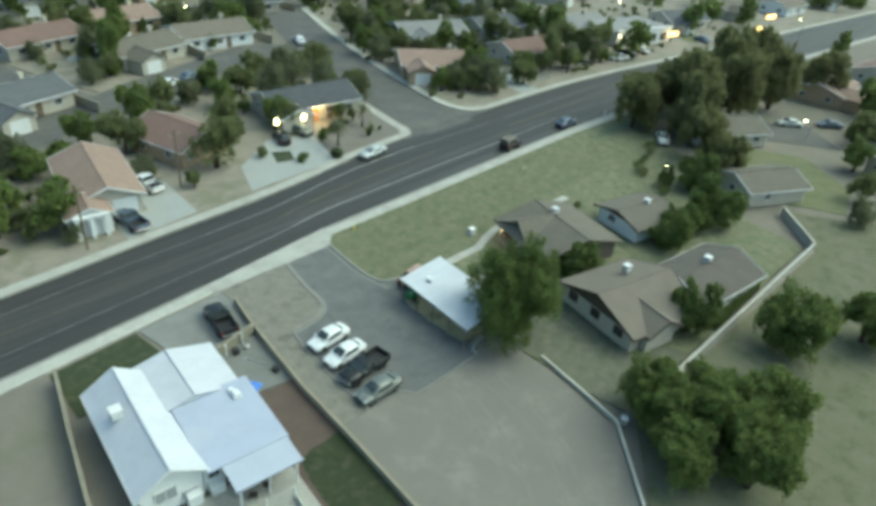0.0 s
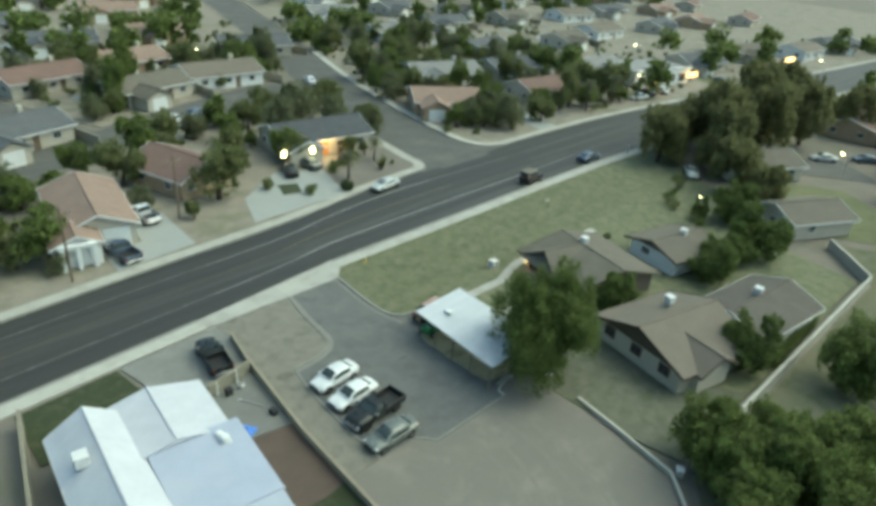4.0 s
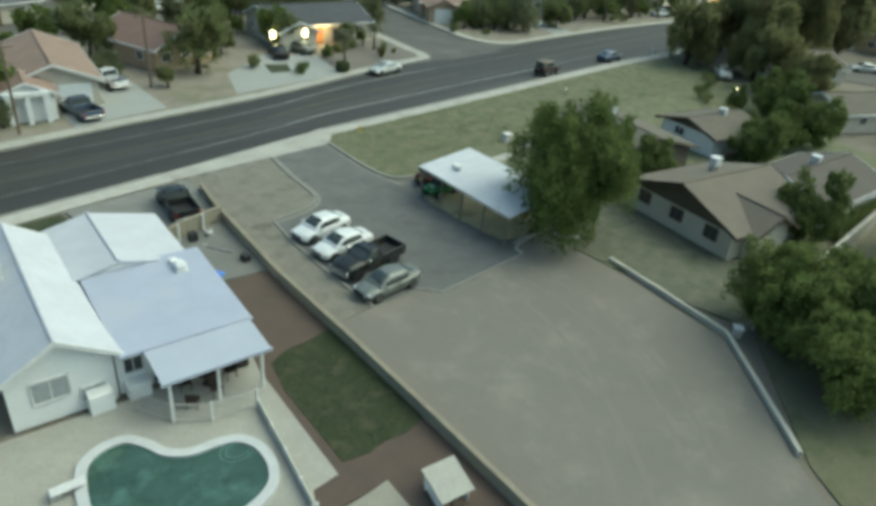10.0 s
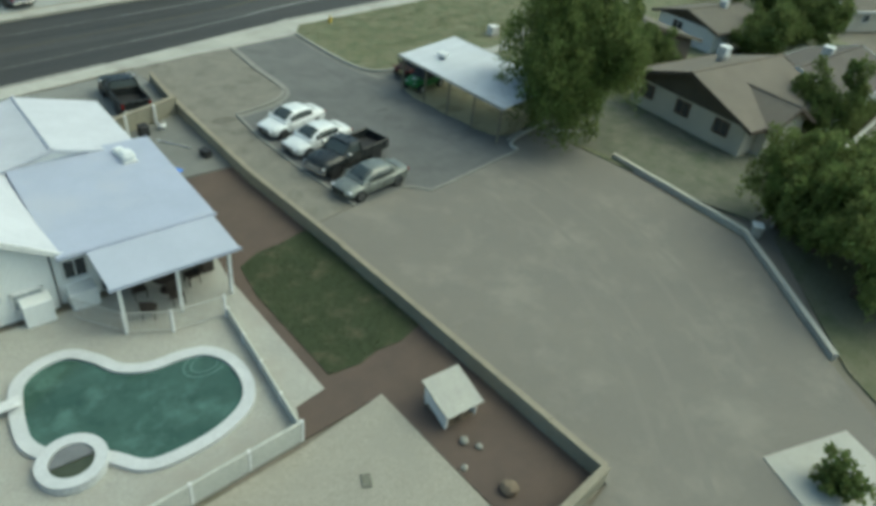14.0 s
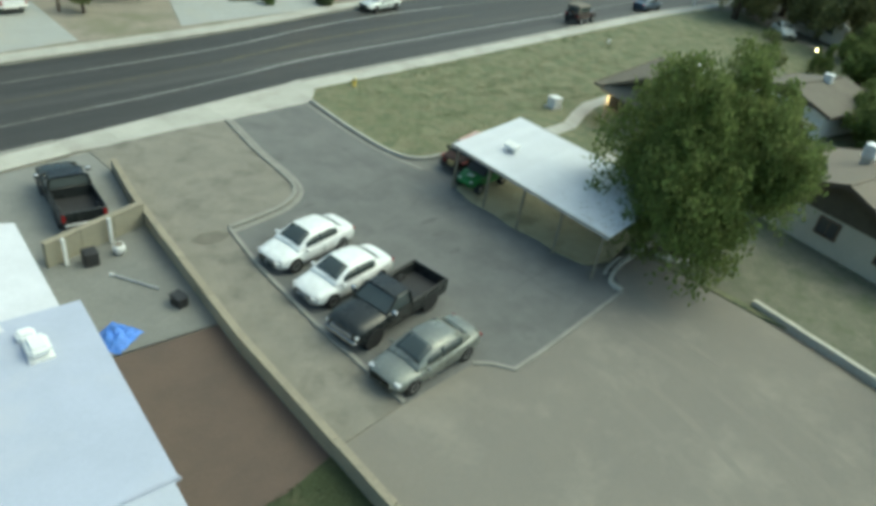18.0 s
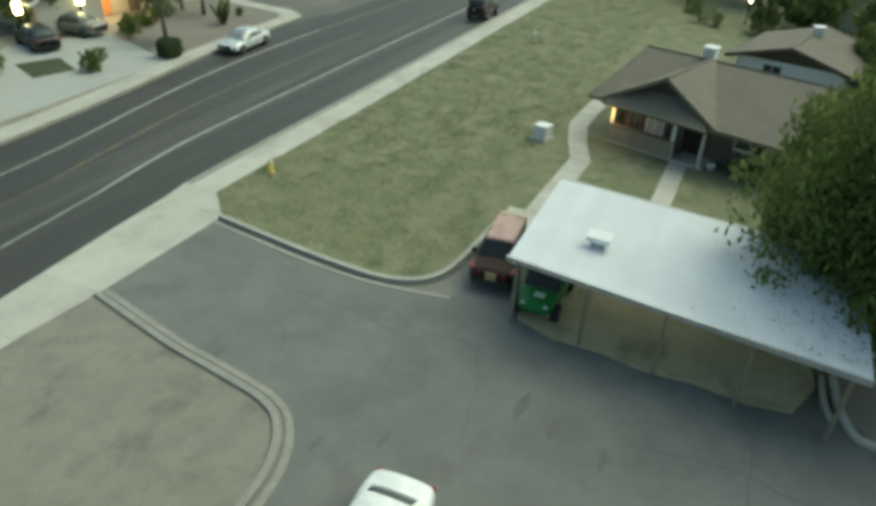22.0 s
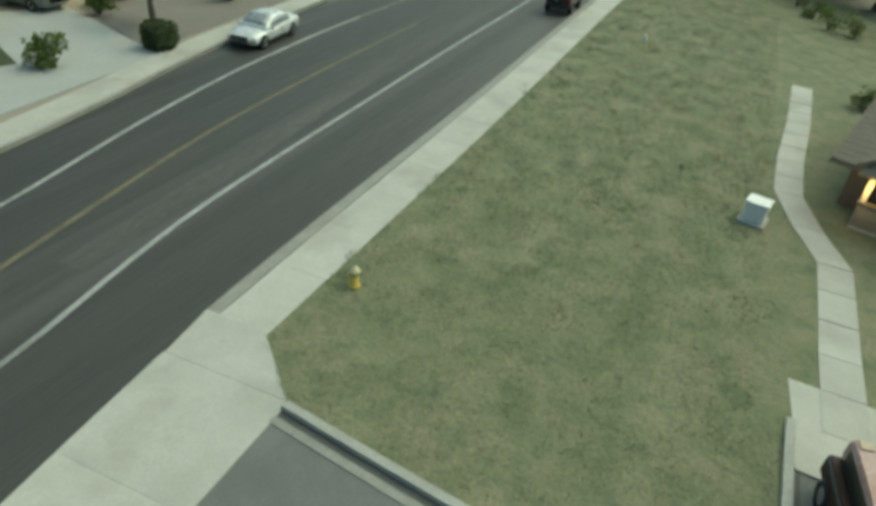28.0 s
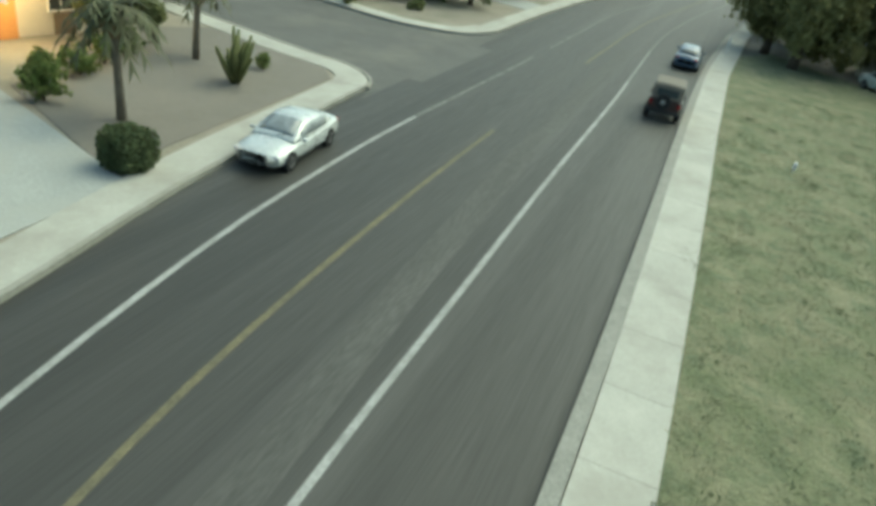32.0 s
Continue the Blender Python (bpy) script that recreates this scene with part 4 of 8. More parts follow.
def sedan(name, label, paint, loc, turn, length=4.9, width=1.84, height=1.42, group="", hood=0.25, deck=0.13, glass=None):
    """A rounded saloon car along +x (nose at +x)."""
    c = thing(name, label, "car", loc, turn, group)
    L, W, H = length, width / 2, height
    belt = 0.62 * H
    rows = [(-0.5, 0.6, 0.44, belt - 0.24), (-0.494, 0.76, 0.34, belt - 0.08), (-0.465, 0.88, 0.25, belt + 0.03), (-0.4, 0.95, 0.2, belt + 0.06), (-0.28, 0.99, 0.18, belt + 0.06), (0.0, 1.0, 0.18, belt + 0.03), (0.18, 0.99, 0.18, belt), (0.3, 0.97, 0.19, belt - 0.04), (0.4, 0.92, 0.21, belt - 0.1), (0.46, 0.82, 0.26, belt - 0.17), (0.49, 0.66, 0.33, belt - 0.25), (0.5, 0.5, 0.4, belt - 0.34)]
    st = []
    for f, wf, zb, zt in catmull(rows, 3):
        w = wf * W
        st.append((f * L, [(w * 0.8, zb), (w * 0.96, zb + 0.1), (w, zb + 0.27), (w * 0.985, zt - 0.16), (w * 0.95, zt - 0.07), (w * 0.85, zt - 0.015), (w * 0.5, zt + 0.035), (0.001, zt + 0.05)]))
    part("body", loft(st), paint, c, smooth=True)
    # cabin: one skin in body paint, with glass laid a little proud of it
    cab = catmull([(0.5 - hood + 0.02, 0.84, 0.8, belt + 0.03), (0.5 - hood - 0.05, 0.88, 0.8, belt + 0.22 * (H - belt) / 0.5), (0.5 - hood - 0.15, 0.91, 0.74, H - 0.06), (0.5 - hood - 0.22, 0.92, 0.73, H - 0.005), (0.02 - 0.07, 0.92, 0.73, H), (-0.5 + deck + 0.2, 0.9, 0.71, H - 0.04), (-0.5 + deck + 0.1, 0.86, 0.72, H - 0.2), (-0.5 + deck, 0.8, 0.76, belt + 0.06)], 3)

    def half(r):
        f, wb, wt, zt = r
        wb, wt = wb * W, wt * W
        top = max(zt, belt + 0.05)
        return [(wb, belt - 0.05), (wb * 0.99, belt + 0.04), (wb + (wt - wb) * 0.9, belt + 0.04 + (top - belt - 0.04) * 0.8), (wt * 0.9, top - 0.02), (wt * 0.5, top + 0.02), (0.001, top + 0.03)]

    part("cabin", loft([(r[0] * L, half(r)) for r in cab]), paint, c, smooth=True)
    g = glass or GLASS_DARK

    def skin(i0, i1, s0, s1, nm, lift):
        """Glass over cabin rows i0..i1: across the top (s0 None) or on one side."""
        bm = bmesh.new()
        grid = []
        for i in range(i0, i1 + 1):
            h = half(cab[i])
            x = cab[i][0] * L
            if s0 is None:
                ys = [(-0.97, 3), (-0.5, 4), (0.0, 5), (0.5, 4), (0.97, 3)]
                grid.append([bm.verts.new((x + lift[0], (h[k][0] if u > 0 else -h[k][0]) * (0.93 if k == 3 else 1), h[k][1] + lift[1])) for u, k in ys])
            else:
                a, b = h[1], h[2]
                grid.append([bm.verts.new((x, s0 * (a[0] + (b[0] - a[0]) * q + 0.012), a[1] + (b[1] - a[1]) * q)) for q in (0.12, 0.55, 0.97)])
        for a, b in zip(grid, grid[1:]):
            for k in range(len(a) - 1):
                bm.faces.new((a[k], a[k + 1], b[k + 1], b[k]))
        bmesh.ops.recalc_face_normals(bm, faces=bm.faces[:])
        bmesh.ops.solidify(bm, geom=bm.faces[:], thickness=0.01)
        part(nm, bm, g, c, smooth=True)

    skin(2, 7, None, 0, "windscreen", (0.016, 0.012))
    skin(18, 20, None, 0, "rear_window", (-0.016, 0.012))
    for s in (-1, 1):
        skin(4, 10, s, 0, "side_window", None)
        skin(10, 17, s, 0, "side_window", None)
        part("pillar", box(cab[10][0] * L - 0.03, cab[10][0] * L + 0.03, s * W * 0.88 - 0.04, s * W * 0.88 + 0.005, belt + 0.02, belt + 0.12), BLACK_PLASTIC, c)
        x_m = cab[2][0] * L
        part("mirror", box(x_m - 0.22, x_m - 0.1, s * W * 1.06 - 0.09, s * W * 1.06 + 0.09, belt - 0.01, belt + 0.1, 0.03), paint, c)
        part("headlight", box(0.425 * L, 0.468 * L, s * W * 0.7 - 0.15, s * W * 0.7 + 0.15, belt - 0.27, belt - 0.15, 0.04), HEADLIGHT, c)
        part("tail_light", box(-0.494 * L, -0.465 * L, s * W * 0.66 - 0.17, s * W * 0.66 + 0.17, belt - 0.16, belt - 0.03, 0.03), TAIL, c)
        part("door_seam", box(-0.045 * L, -0.041 * L, s * W - 0.008, s * W + 0.003, 0.32, belt - 0.1), BLACK_PLASTIC, c)
        for x in (0.31 * L, -0.29 * L):
            wheel(c, x, s * (W - 0.1), 0.31)
            part("wheel_arch", tube([(x, s * (W - 0.16), 0.31), (x, s * (W - 0.012), 0.31)], 0.335, 18), BLACK_PLASTIC, c)
    part("grille", box(0.47 * L, 0.496 * L, -0.32, 0.32, belt - 0.38, belt - 0.3, 0.01), BLACK_PLASTIC, c)
    part("wiper", tube([(cab[1][0] * L + 0.02, 0.1, belt + 0.1), (cab[2][0] * L, 0.5, belt + 0.2)], 0.012, 5), BLACK_PLASTIC, c)
    return c


def clipped_bush(label, x, y, rx, h, seed, material, leaves=6000, leaf=0.07):
    """A clipped shrub: leaves filling a rounded block with a rough skin."""
    b = thing("bush", label, "bush", (x, y, 0))
    rnd = np.random.RandomState(seed)
    d = rnd.normal(size=(leaves, 3))
    d /= (np.abs(d) ** 4).sum(1)[:, None] ** 0.25
    p = d * (rnd.rand(leaves) ** 0.2)[:, None] * (1 + 0.07 * np.sin(d[:, :1] * 7 + d[:, 1:2] * 5)) * np.array([rx, rx, h / 2])
    p[:, 2] = np.maximum(p[:, 2] + h / 2, 0.02)
    u = rnd.normal(size=(leaves, 3))
    u /= np.linalg.norm(u, axis=1)[:, None]
    w = np.cross(u, rnd.normal(size=(leaves, 3)))
    w /= np.linalg.norm(w, axis=1)[:, None]
    s = leaf * (0.6 + 0.8 * rnd.rand(leaves))[:, None]
    part("foliage", (np.stack([p - u * s, p + w * s * 0.45, p + u * s, p - w * s * 0.45], 1).reshape(-1, 3).tolist(), np.arange(leaves * 4).reshape(-1, 4).tolist()), material, b)
    for k in range(3):
        part("stem", tube([(0, 0, -0.05), (0.4 * rx * math.cos(k * 2.1), 0.4 * rx * math.sin(k * 2.1), h * 0.7)], [0.05, 0.02], 5), BARK, b)
    return b
# ---- west property: the white-roofed house with its pool yard ----
# pale roof colour, darkened and blued to include the skylit shade
SHADED_BLUE_ROOF = mat("shaded_blue_roof", (0.4, 0.43, 0.525), (0.37, 0.4, 0.485), 2.0, 0.1, 0.8, bump=0.05, speck=0.1, stain=(0.4, 0.42, 0.485), stain_size=3.0)
h = thing("white_house", "white stucco house with pale coated roofs and a covered patio", "house", (20, 40, 0), -8)
gable(h, -7.9, -3.8, -2.75, 7.9, 2.85, 4.15, False, STUCCO_WHITE, ROOF_WHITE, 0.42, WHITE_METAL)
gable(h, -5.2, 1.7, 3.2, 8.9, 2.6, 3.45, False, STUCCO_WHITE, ROOF_WHITE, 0.14)
part("wall", box(-3.7, 1.8, -2.6, 3.2, 0, 2.5), STUCCO_WHITE, h)
part("flat_roof", hull_slab([(-3.6, -3.35, 2.62), (2.3, -3.35, 2.62), (2.3, 3.5, 2.98), (-3.6, 3.5, 2.98)], 0.14), SHADED_BLUE_ROOF, h, "low-slope roof tinted pale blue for skylit shade")
part("patio_roof", hull_slab([(-2.65, -5.65, 2.32), (2.2, -5.65, 2.32), (2.2, -3.37, 2.52), (-2.65, -3.37, 2.52)], 0.1), mat("patio_metal", (0.42, 0.445, 0.515), (0.39, 0.415, 0.48), 2.0, 0.1, 0.75, bump=0.05, speck=0.1), h, "pale patio awning")
for y in (-3.36, -5.66):
    part("roof_edge", box(-2.7, 2.25, y - 0.03, y + 0.03, 2.2, 2.34) if y < -5 else box(-3.65, 2.35, y - 0.03, y + 0.03, 2.47, 2.6), SHADED_BLUE_ROOF, h)
for x in (-2.3, -0.2, 1.85):
    part("post", box(x - 0.06, x + 0.06, -5.42, -5.3, 0, 2.32, 0.01), WHITE_METAL, h)
part("beam", box(-2.62, 2.15, -5.5, -5.36, 2.1, 2.3), WHITE_METAL, h)
part("sliding_door", box(-2.2, 1.3, -2.66, -2.58, 0.1, 2.2), GLASS_DARK, h, "dark sliding glass door under the patio")
part("door_frame", box(-0.4, -0.32, -2.69, -2.6, 0.1, 2.12), WHITE_METAL, h)
PALE_PANE = mat("curtained_pane", (0.4, 0.43, 0.43), (0.34, 0.37, 0.37), 0.4, 0.06, 0.2, bump=0)
window(h, -6.3, -2.78, 1.65, 1.5, 1.15, 0, None, PALE_PANE)
window(h, -4.75, -2.78, 0.85, 1.1, 0.8, 0, None, PALE_PANE)
window(h, -3.0, -2.63, 1.5, 0.9, 0.9, 0)
window(h, 1.73, 5.8, 1.5, 1.2, 1.0, 90)
for p in ((-4.6, -3.4, 1.0), (-3.0, -3.3, 0.8)):
    part("planter_box", box(p[0] - 0.5, p[0] + 0.5, p[1], p[1] + 0.75, 0, p[2], 0.03), STUCCO_WHITE, h)
roof_cooler(13.6, 44.8, 3.3, -8, 0.8, "white evaporative cooler on a pale blue roof")
c = thing("roof_box", "small bright white vent hood on a pale roof", "roof vent", (21.1, 41.8, 2.82), -8)
part("hood", box(-0.28, 0.28, -0.36, 0.36, 0.12, 0.46, 0.1, segs=3), STUCCO_WHITE, c)
part("curb", box(-0.3, 0.3, -0.4, 0.4, -0.06, 0.13), WHITE_METAL, c)
part("flap", box(-0.36, 0.1, 0.42, 0.85, 0.04, 0.36, 0.08, segs=3), STUCCO_WHITE, c)

# patio furniture in the shade of the awning
FURN = mat("dark_furniture", (0.06, 0.045, 0.035), (0.045, 0.035, 0.028), 0.4, 0.05, 0.7, bump=0.2)
e = thing("patio_table", "dark round patio table under the awning", "table", (19.3, 36.2, 0.02), 10)
part("tabletop", tube([(0, 0, 0.7), (0, 0, 0.74)], 0.55, 18), FURN, e)
part("pedestal", tube([(0, 0, 0), (0, 0, 0.06), (0, 0, 0.08), (0, 0, 0.7)], [0.3, 0.28, 0.05, 0.05], 10), FURN, e)
for k, (x, y, a) in enumerate(((18.3, 36.5, 80), (20.3, 36.0, -95), (19.2, 35.3, -10), (18.0, 35.2, 140))):
    e = thing("patio_chair", "dark patio chair standing at the round table", "chair", (x, y, 0.02), a, "patio chairs")
    part("seat", box(-0.26, 0.26, -0.26, 0.26, 0.4, 0.46, 0.02), FURN, e)
    part("backrest", box(-0.26, 0.26, 0.22, 0.28, 0.46, 0.92, 0.02), FURN, e)
    for sx in (-0.22, 0.22):
        for sy in (-0.22, 0.22):
            part("leg", box(sx - 0.02, sx + 0.02, sy - 0.02, sy + 0.02, 0, 0.41), FURN, e)
e = thing("barbecue", "covered dark barbecue against the house wall", "barbecue", (21.2, 36.6, 0.02), 80)
part("cart", box(-0.5, 0.5, -0.26, 0.26, 0.05, 0.8, 0.03), FURN, e)
part("hood", tube([(-0.42, 0, 0.85), (0.42, 0, 0.85)], 0.28, 12), BLACK_PLASTIC, e)

# pool
POOL = [(12.35, 33.6), (12.9, 34.9), (13.9, 35.45), (15.0, 35.3), (15.65, 34.4), (16.0, 33.5), (16.7, 32.95), (17.7, 32.75), (18.6, 32.3), (19.05, 31.3), (18.9, 30.0), (18.2, 29.0), (16.9, 28.55), (15.4, 28.6), (14.3, 29.0), (13.6, 30.1), (12.6, 31.0), (12.1, 32.2)]
loop = smooth_line(POOL + [POOL[0]], 5)[:-1]


def ring(pts, d0, d1, z0, z1):
    """A closed raised rim round a loop (clockwise), from d0 to d1 inwards."""
    n = len(pts)
    ins = []
    for d in (d0, d1):
        row = []
        for i, p in enumerate(pts):
            t = Vector((pts[(i + 1) % n][0] - pts[i - 1][0], pts[(i + 1) % n][1] - pts[i - 1][1])).normalized()
            row.append((p[0] + t.y * d, p[1] - t.x * d))
        ins.append(row)
    b = bmesh.new()
    rows = [[b.verts.new((*q, z)) for q, z in ((o, z0), (o, z1), (i, z1), (i, z0))] for o, i in zip(*ins)]
    for k in range(n):
        s, t = rows[k], rows[(k + 1) % n]
        for j in range(3):
            b.faces.new((s[j], s[j + 1], t[j + 1], t[j]))
    bmesh.ops.recalc_face_normals(b, faces=b.faces[:])
    return b, ins[1]


pool = thing("swimming_pool", "kidney-shaped pool of green water with a pale rim", "pool")
rim, inner = ring(loop, 0.0, 0.42, -0.1, 0.17)
COPING = mat("pool_coping", (0.62, 0.63, 0.63), (0.55, 0.56, 0.56), 0.8, 0.06, 0.8, bump=0.2)
part("coping", rim, COPING, pool)
part("water", prism(inner, -0.05, 0.075), POOL_WATER, pool, "still green water")
spa = [(12.95 + 1.0 * math.cos(-a), 30.6 + 1.0 * math.sin(-a)) for a in (math.tau * k / 28 for k in range(28))]
rim, inner = ring(spa, 0.0, 0.36, -0.1, 0.36)
part("spa_rim", rim, COPING, pool, "raised round spa rim")
part("spa_water", prism(inner, -0.05, 0.24), mat("spa_water_dark", (0.05, 0.065, 0.04), (0.075, 0.085, 0.055), 0.4, 0.1, 0.12, bump=0), pool, "murky dark spa water")
lid = [(12.95 + 0.6 * math.cos(a), 30.6 + 0.6 * math.sin(a)) for a in (math.pi * k / 12 - 0.2 for k in range(13))]
part("spa_cover", prism(lid, 0.26, 0.31), mat("grey_cover", (0.2, 0.205, 0.21), (0.16, 0.165, 0.17), 0.4, 0.05, 0.8, bump=0.2), pool, "folded grey half cover on the spa")
for k in range(2):
    st = [(18.1 + (0.55 + 0.25 * k) * math.cos(-a), 31.7 + (0.4 + 0.2 * k) * math.sin(-a)) for a in (math.tau * j / 20 for j in range(20))]
    part("pool_step", ring(st, 0, 0.05, 0.06, 0.079)[0], mat("wet_plaster", (0.12, 0.2, 0.17), (0.1, 0.17, 0.15), 0.5, 0.1, 0.3, bump=0), pool)
d = thing("diving_board", "short white diving board over the pool edge", "diving board", (12.15, 33.9, 0), -6)
part("board", box(-0.55, 0.7, -0.22, 0.22, 0.36, 0.42, 0.02), PLASTIC_WHITE, d)
part("stand", box(-0.6, -0.2, -0.18, 0.18, -0.05, 0.37, 0.02), GALV, d)
DECK = mat("pool_deck", (0.43, 0.42, 0.37), (0.37, 0.36, 0.32), 1.6, 0.06, 0.92, bump=0.3, stain=(0.32, 0.30, 0.26), stain_size=2.2)
setting("pool_deck", prism([(21.55, 35.4), (20.45, 28.0), (19.2, 28.0), (18.55, 26.75), (8.2, 27.7), (7.0, 34), (9.6, 38.4), (16.2, 37.4), (22.0, 37.0)], -0.05, 0.02), DECK, "tan concrete pool deck")
setting("yard_slab", prism([(21.75, 26.45), (20.9, 20.0), (6.5, 21.6), (7.2, 27.6), (18.4, 26.5)], -0.05, 0.03), mat("yard_slab_mat", (0.36, 0.335, 0.275), (0.32, 0.30, 0.25), 2.5, 0.07, 0.94, bump=0.35, stain=(0.27, 0.255, 0.215), stain_size=1.8), "stained tan concrete yard slab")
setting("red_earth", prism([(23.4, 43.6), (26.98, 43.0), (26.25, 35.4), (25.52, 28.5), (24.4, 19.1), (20.9, 19.3), (21.75, 26.45), (18.55, 26.75), (19.2, 28.0), (20.45, 28.0), (21.55, 35.4), (22.0, 37.0)], -0.05, 0.0), BRICK_DIRT, "bare reddish-brown yard earth")
setting("backyard_lawn", prism([(22.3, 35.6), (23.4, 36.0), (24.6, 35.9), (26.25, 36.1), (25.9, 32.5), (25.42, 28.1), (24.2, 27.9), (23.1, 28.15), (22.2, 28.05), (21.0, 28.4), (21.35, 31.0), (21.7, 33.6)], -0.04, 0.035), DARK_GRASS, "small dark green backyard lawn")
setting("side_slab", prism([(22.9, 49.8), (28.25, 50.7), (27.85, 48), (27.05, 43.05), (23.3, 43.7)], -0.04, 0.015), mat("grey_slab", (0.22, 0.22, 0.2), (0.18, 0.18, 0.165), 1.5, 0.06, 0.93, bump=0.3), "grey concrete side yard")
setting("west_driveway", prism([(20.6, 56.9), (29.3, 57.3), (29.1, 54.3), (28.25, 50.6), (22.9, 49.8), (21.6, 51.0)], -0.04, 0.018), mat("grey_drive", (0.27, 0.268, 0.245), (0.225, 0.223, 0.203), 1.5, 0.06, 0.93, bump=0.3, stain=(0.19, 0.188, 0.172), stain_size=2.0), "grey concrete driveway of the white house")
setting("front_lawn", prism([(12.9, 56.2), (20.3, 56.75), (20.9, 51.5), (19.0, 49.6), (12.6, 50.2)], -0.04, 0.03), DARK_GRASS, "dark green front lawn")


# pool fence: low white panels with posts
def fence_run(pts, height, label, solid):
    f = thing("pool_fence", label, "fence")
    for (xa, ya), (xb, yb) in zip(pts, pts[1:]):
        n = max(1, round(math.hypot(xb - xa, yb - ya) / 1.9))
        for k in range(n):
            p, q = [Vector((xa + (xb - xa) * s, ya + (yb - ya) * s, 0)) for s in (k / n, (k + 1) / n)]
            t = (q - p).normalized()
            nn = Vector((-t.y, t.x, 0)) * 0.04
            part("post", box(p.x - 0.05, p.x + 0.05, p.y - 0.05, p.y + 0.05, -0.02, height + 0.08, 0.01), WHITE_METAL, f)
            if solid:
                a, c = p + t * 0.06, q - t * 0.06
                part("panel", prism([tuple((a + nn)[:2]), tuple((c + nn)[:2]), tuple((c - nn)[:2]), tuple((a - nn)[:2])], 0.02, height), mat("fence_panel", (0.56, 0.56, 0.5), (0.5, 0.5, 0.45), 0.8, 0.06, 0.85, bump=0.2), f)
                part("cap", tube([tuple(p + Vector((0, 0, height + 0.02))), tuple(q + Vector((0, 0, height + 0.02)))], 0.05, 6), MATS["fence_panel"], f)
            else:
                for z in (0.12, height):
                    part("rail", tube([tuple(p + Vector((0, 0, z))), tuple(q + Vector((0, 0, z)))], 0.02, 5), mat("fence_wire", (0.62, 0.61, 0.55), (0.52, 0.51, 0.46), 0.5, 0.1, 0.6, bump=0), f)
                m = 13
                for j in range(1, m):
                    w = p.lerp(q, j / m)
                    part("picket", tube([(w.x, w.y, 0.12), (w.x, w.y, height)], 0.011, 4), mat("fence_wire", (0.62, 0.61, 0.55), (0.52, 0.51, 0.46), 0.5, 0.1, 0.6, bump=0), f)
    return f


fence_run([(20.15, 33.3), (19.4, 30.2), (18.55, 26.85)], 0.4, "low white panel fence along the pool deck", True)
fence_run([(18.5, 26.8), (12.9, 27.35), (8.3, 27.8)], 0.85, "low off-white panel wall behind the pool", True)
fence_run([(20.1, 33.4), (18.2, 33.9), (16.9, 34.9), (15.9, 36.9)], 1.0, "thin metal picket fence between patio and pool", False)

s = thing("storage_shed", "small white lean-to shed with an open dark front", "shed", (23.0, 24.35, 0), -12)
part("side_wall", hull_slab([(-0.66, -0.62, 0.72), (-0.6, -0.62, 0.72), (-0.6, 0.66, 1.08), (-0.66, 0.66, 1.08)], 0.74), WHITE_METAL, s)
part("side_wall", hull_slab([(0.6, -0.62, 0.72), (0.66, -0.62, 0.72), (0.66, 0.66, 1.08), (0.6, 0.66, 1.08)], 0.74), WHITE_METAL, s)
part("back_wall", box(-0.6, 0.6, 0.6, 0.66, -0.02, 1.06), WHITE_METAL, s)
part("roof", hull_slab([(-0.78, -0.8, 0.76), (0.78, -0.8, 0.76), (0.78, 0.76, 1.18), (-0.78, 0.76, 1.18)], 0.05), mat("shed_roof", (0.46, 0.45, 0.39), (0.4, 0.39, 0.35), 0.5, 0.05, 0.8, bump=0.2), s)
part("floor", box(-0.6, 0.6, -0.6, 0.6, -0.02, 0.06), WOOD, s)
part("front_post", box(-0.05, 0.05, -0.62, -0.54, 0, 0.78), WOOD, s)
t = thing("spare_tyre", "dark worn tyre lying on the yard slab", "tyre", (20.4, 20.45, 0.03))
part("tread", tube([(-0.3, -0.1, 0.13), (0.32, 0.12, 0.13)], [0.26, 0.28], 12), TYRE, t)
part("hub", box(-0.12, 0.12, -0.12, 0.12, 0.3, 0.41, 0.04), BLACK_PLASTIC, t)
for x, y, r, m, nm, lb in ((21.9, 20.9, 0.3, WOOD, "tree_stump", "short pale cut tree stump on bare earth"), (22.5, 22.6, 0.13, KERB, "stone", "small pale stone on bare earth"), (22.3, 23.1, 0.16, KERB, "stone", "pale stone beside the shed"), (21.5, 22.4, 0.12, KERB, "stone", "small grey stone at the slab edge")):
    e = thing(nm, lb, nm.replace("_", " "), (x, y, 0))
    b = bmesh.new()
    bmesh.ops.create_icosphere(b, subdivisions=2, radius=r)
    for v in b.verts:
        v.co *= 1 + 0.25 * noise.noise(v.co * 6 + Vector((x, y, 0)))
        v.co.z = v.co.z * 0.7 + r * 0.45
    part("block", b, m, e)
e = thing("white_bucket", "small white plastic bucket on the yard slab", "bucket", (17.8, 21.6, 0.03))
part("side", tube([(0, 0, 0), (0, 0, 0.3)], [0.13, 0.16], 14), PLASTIC_WHITE, e)
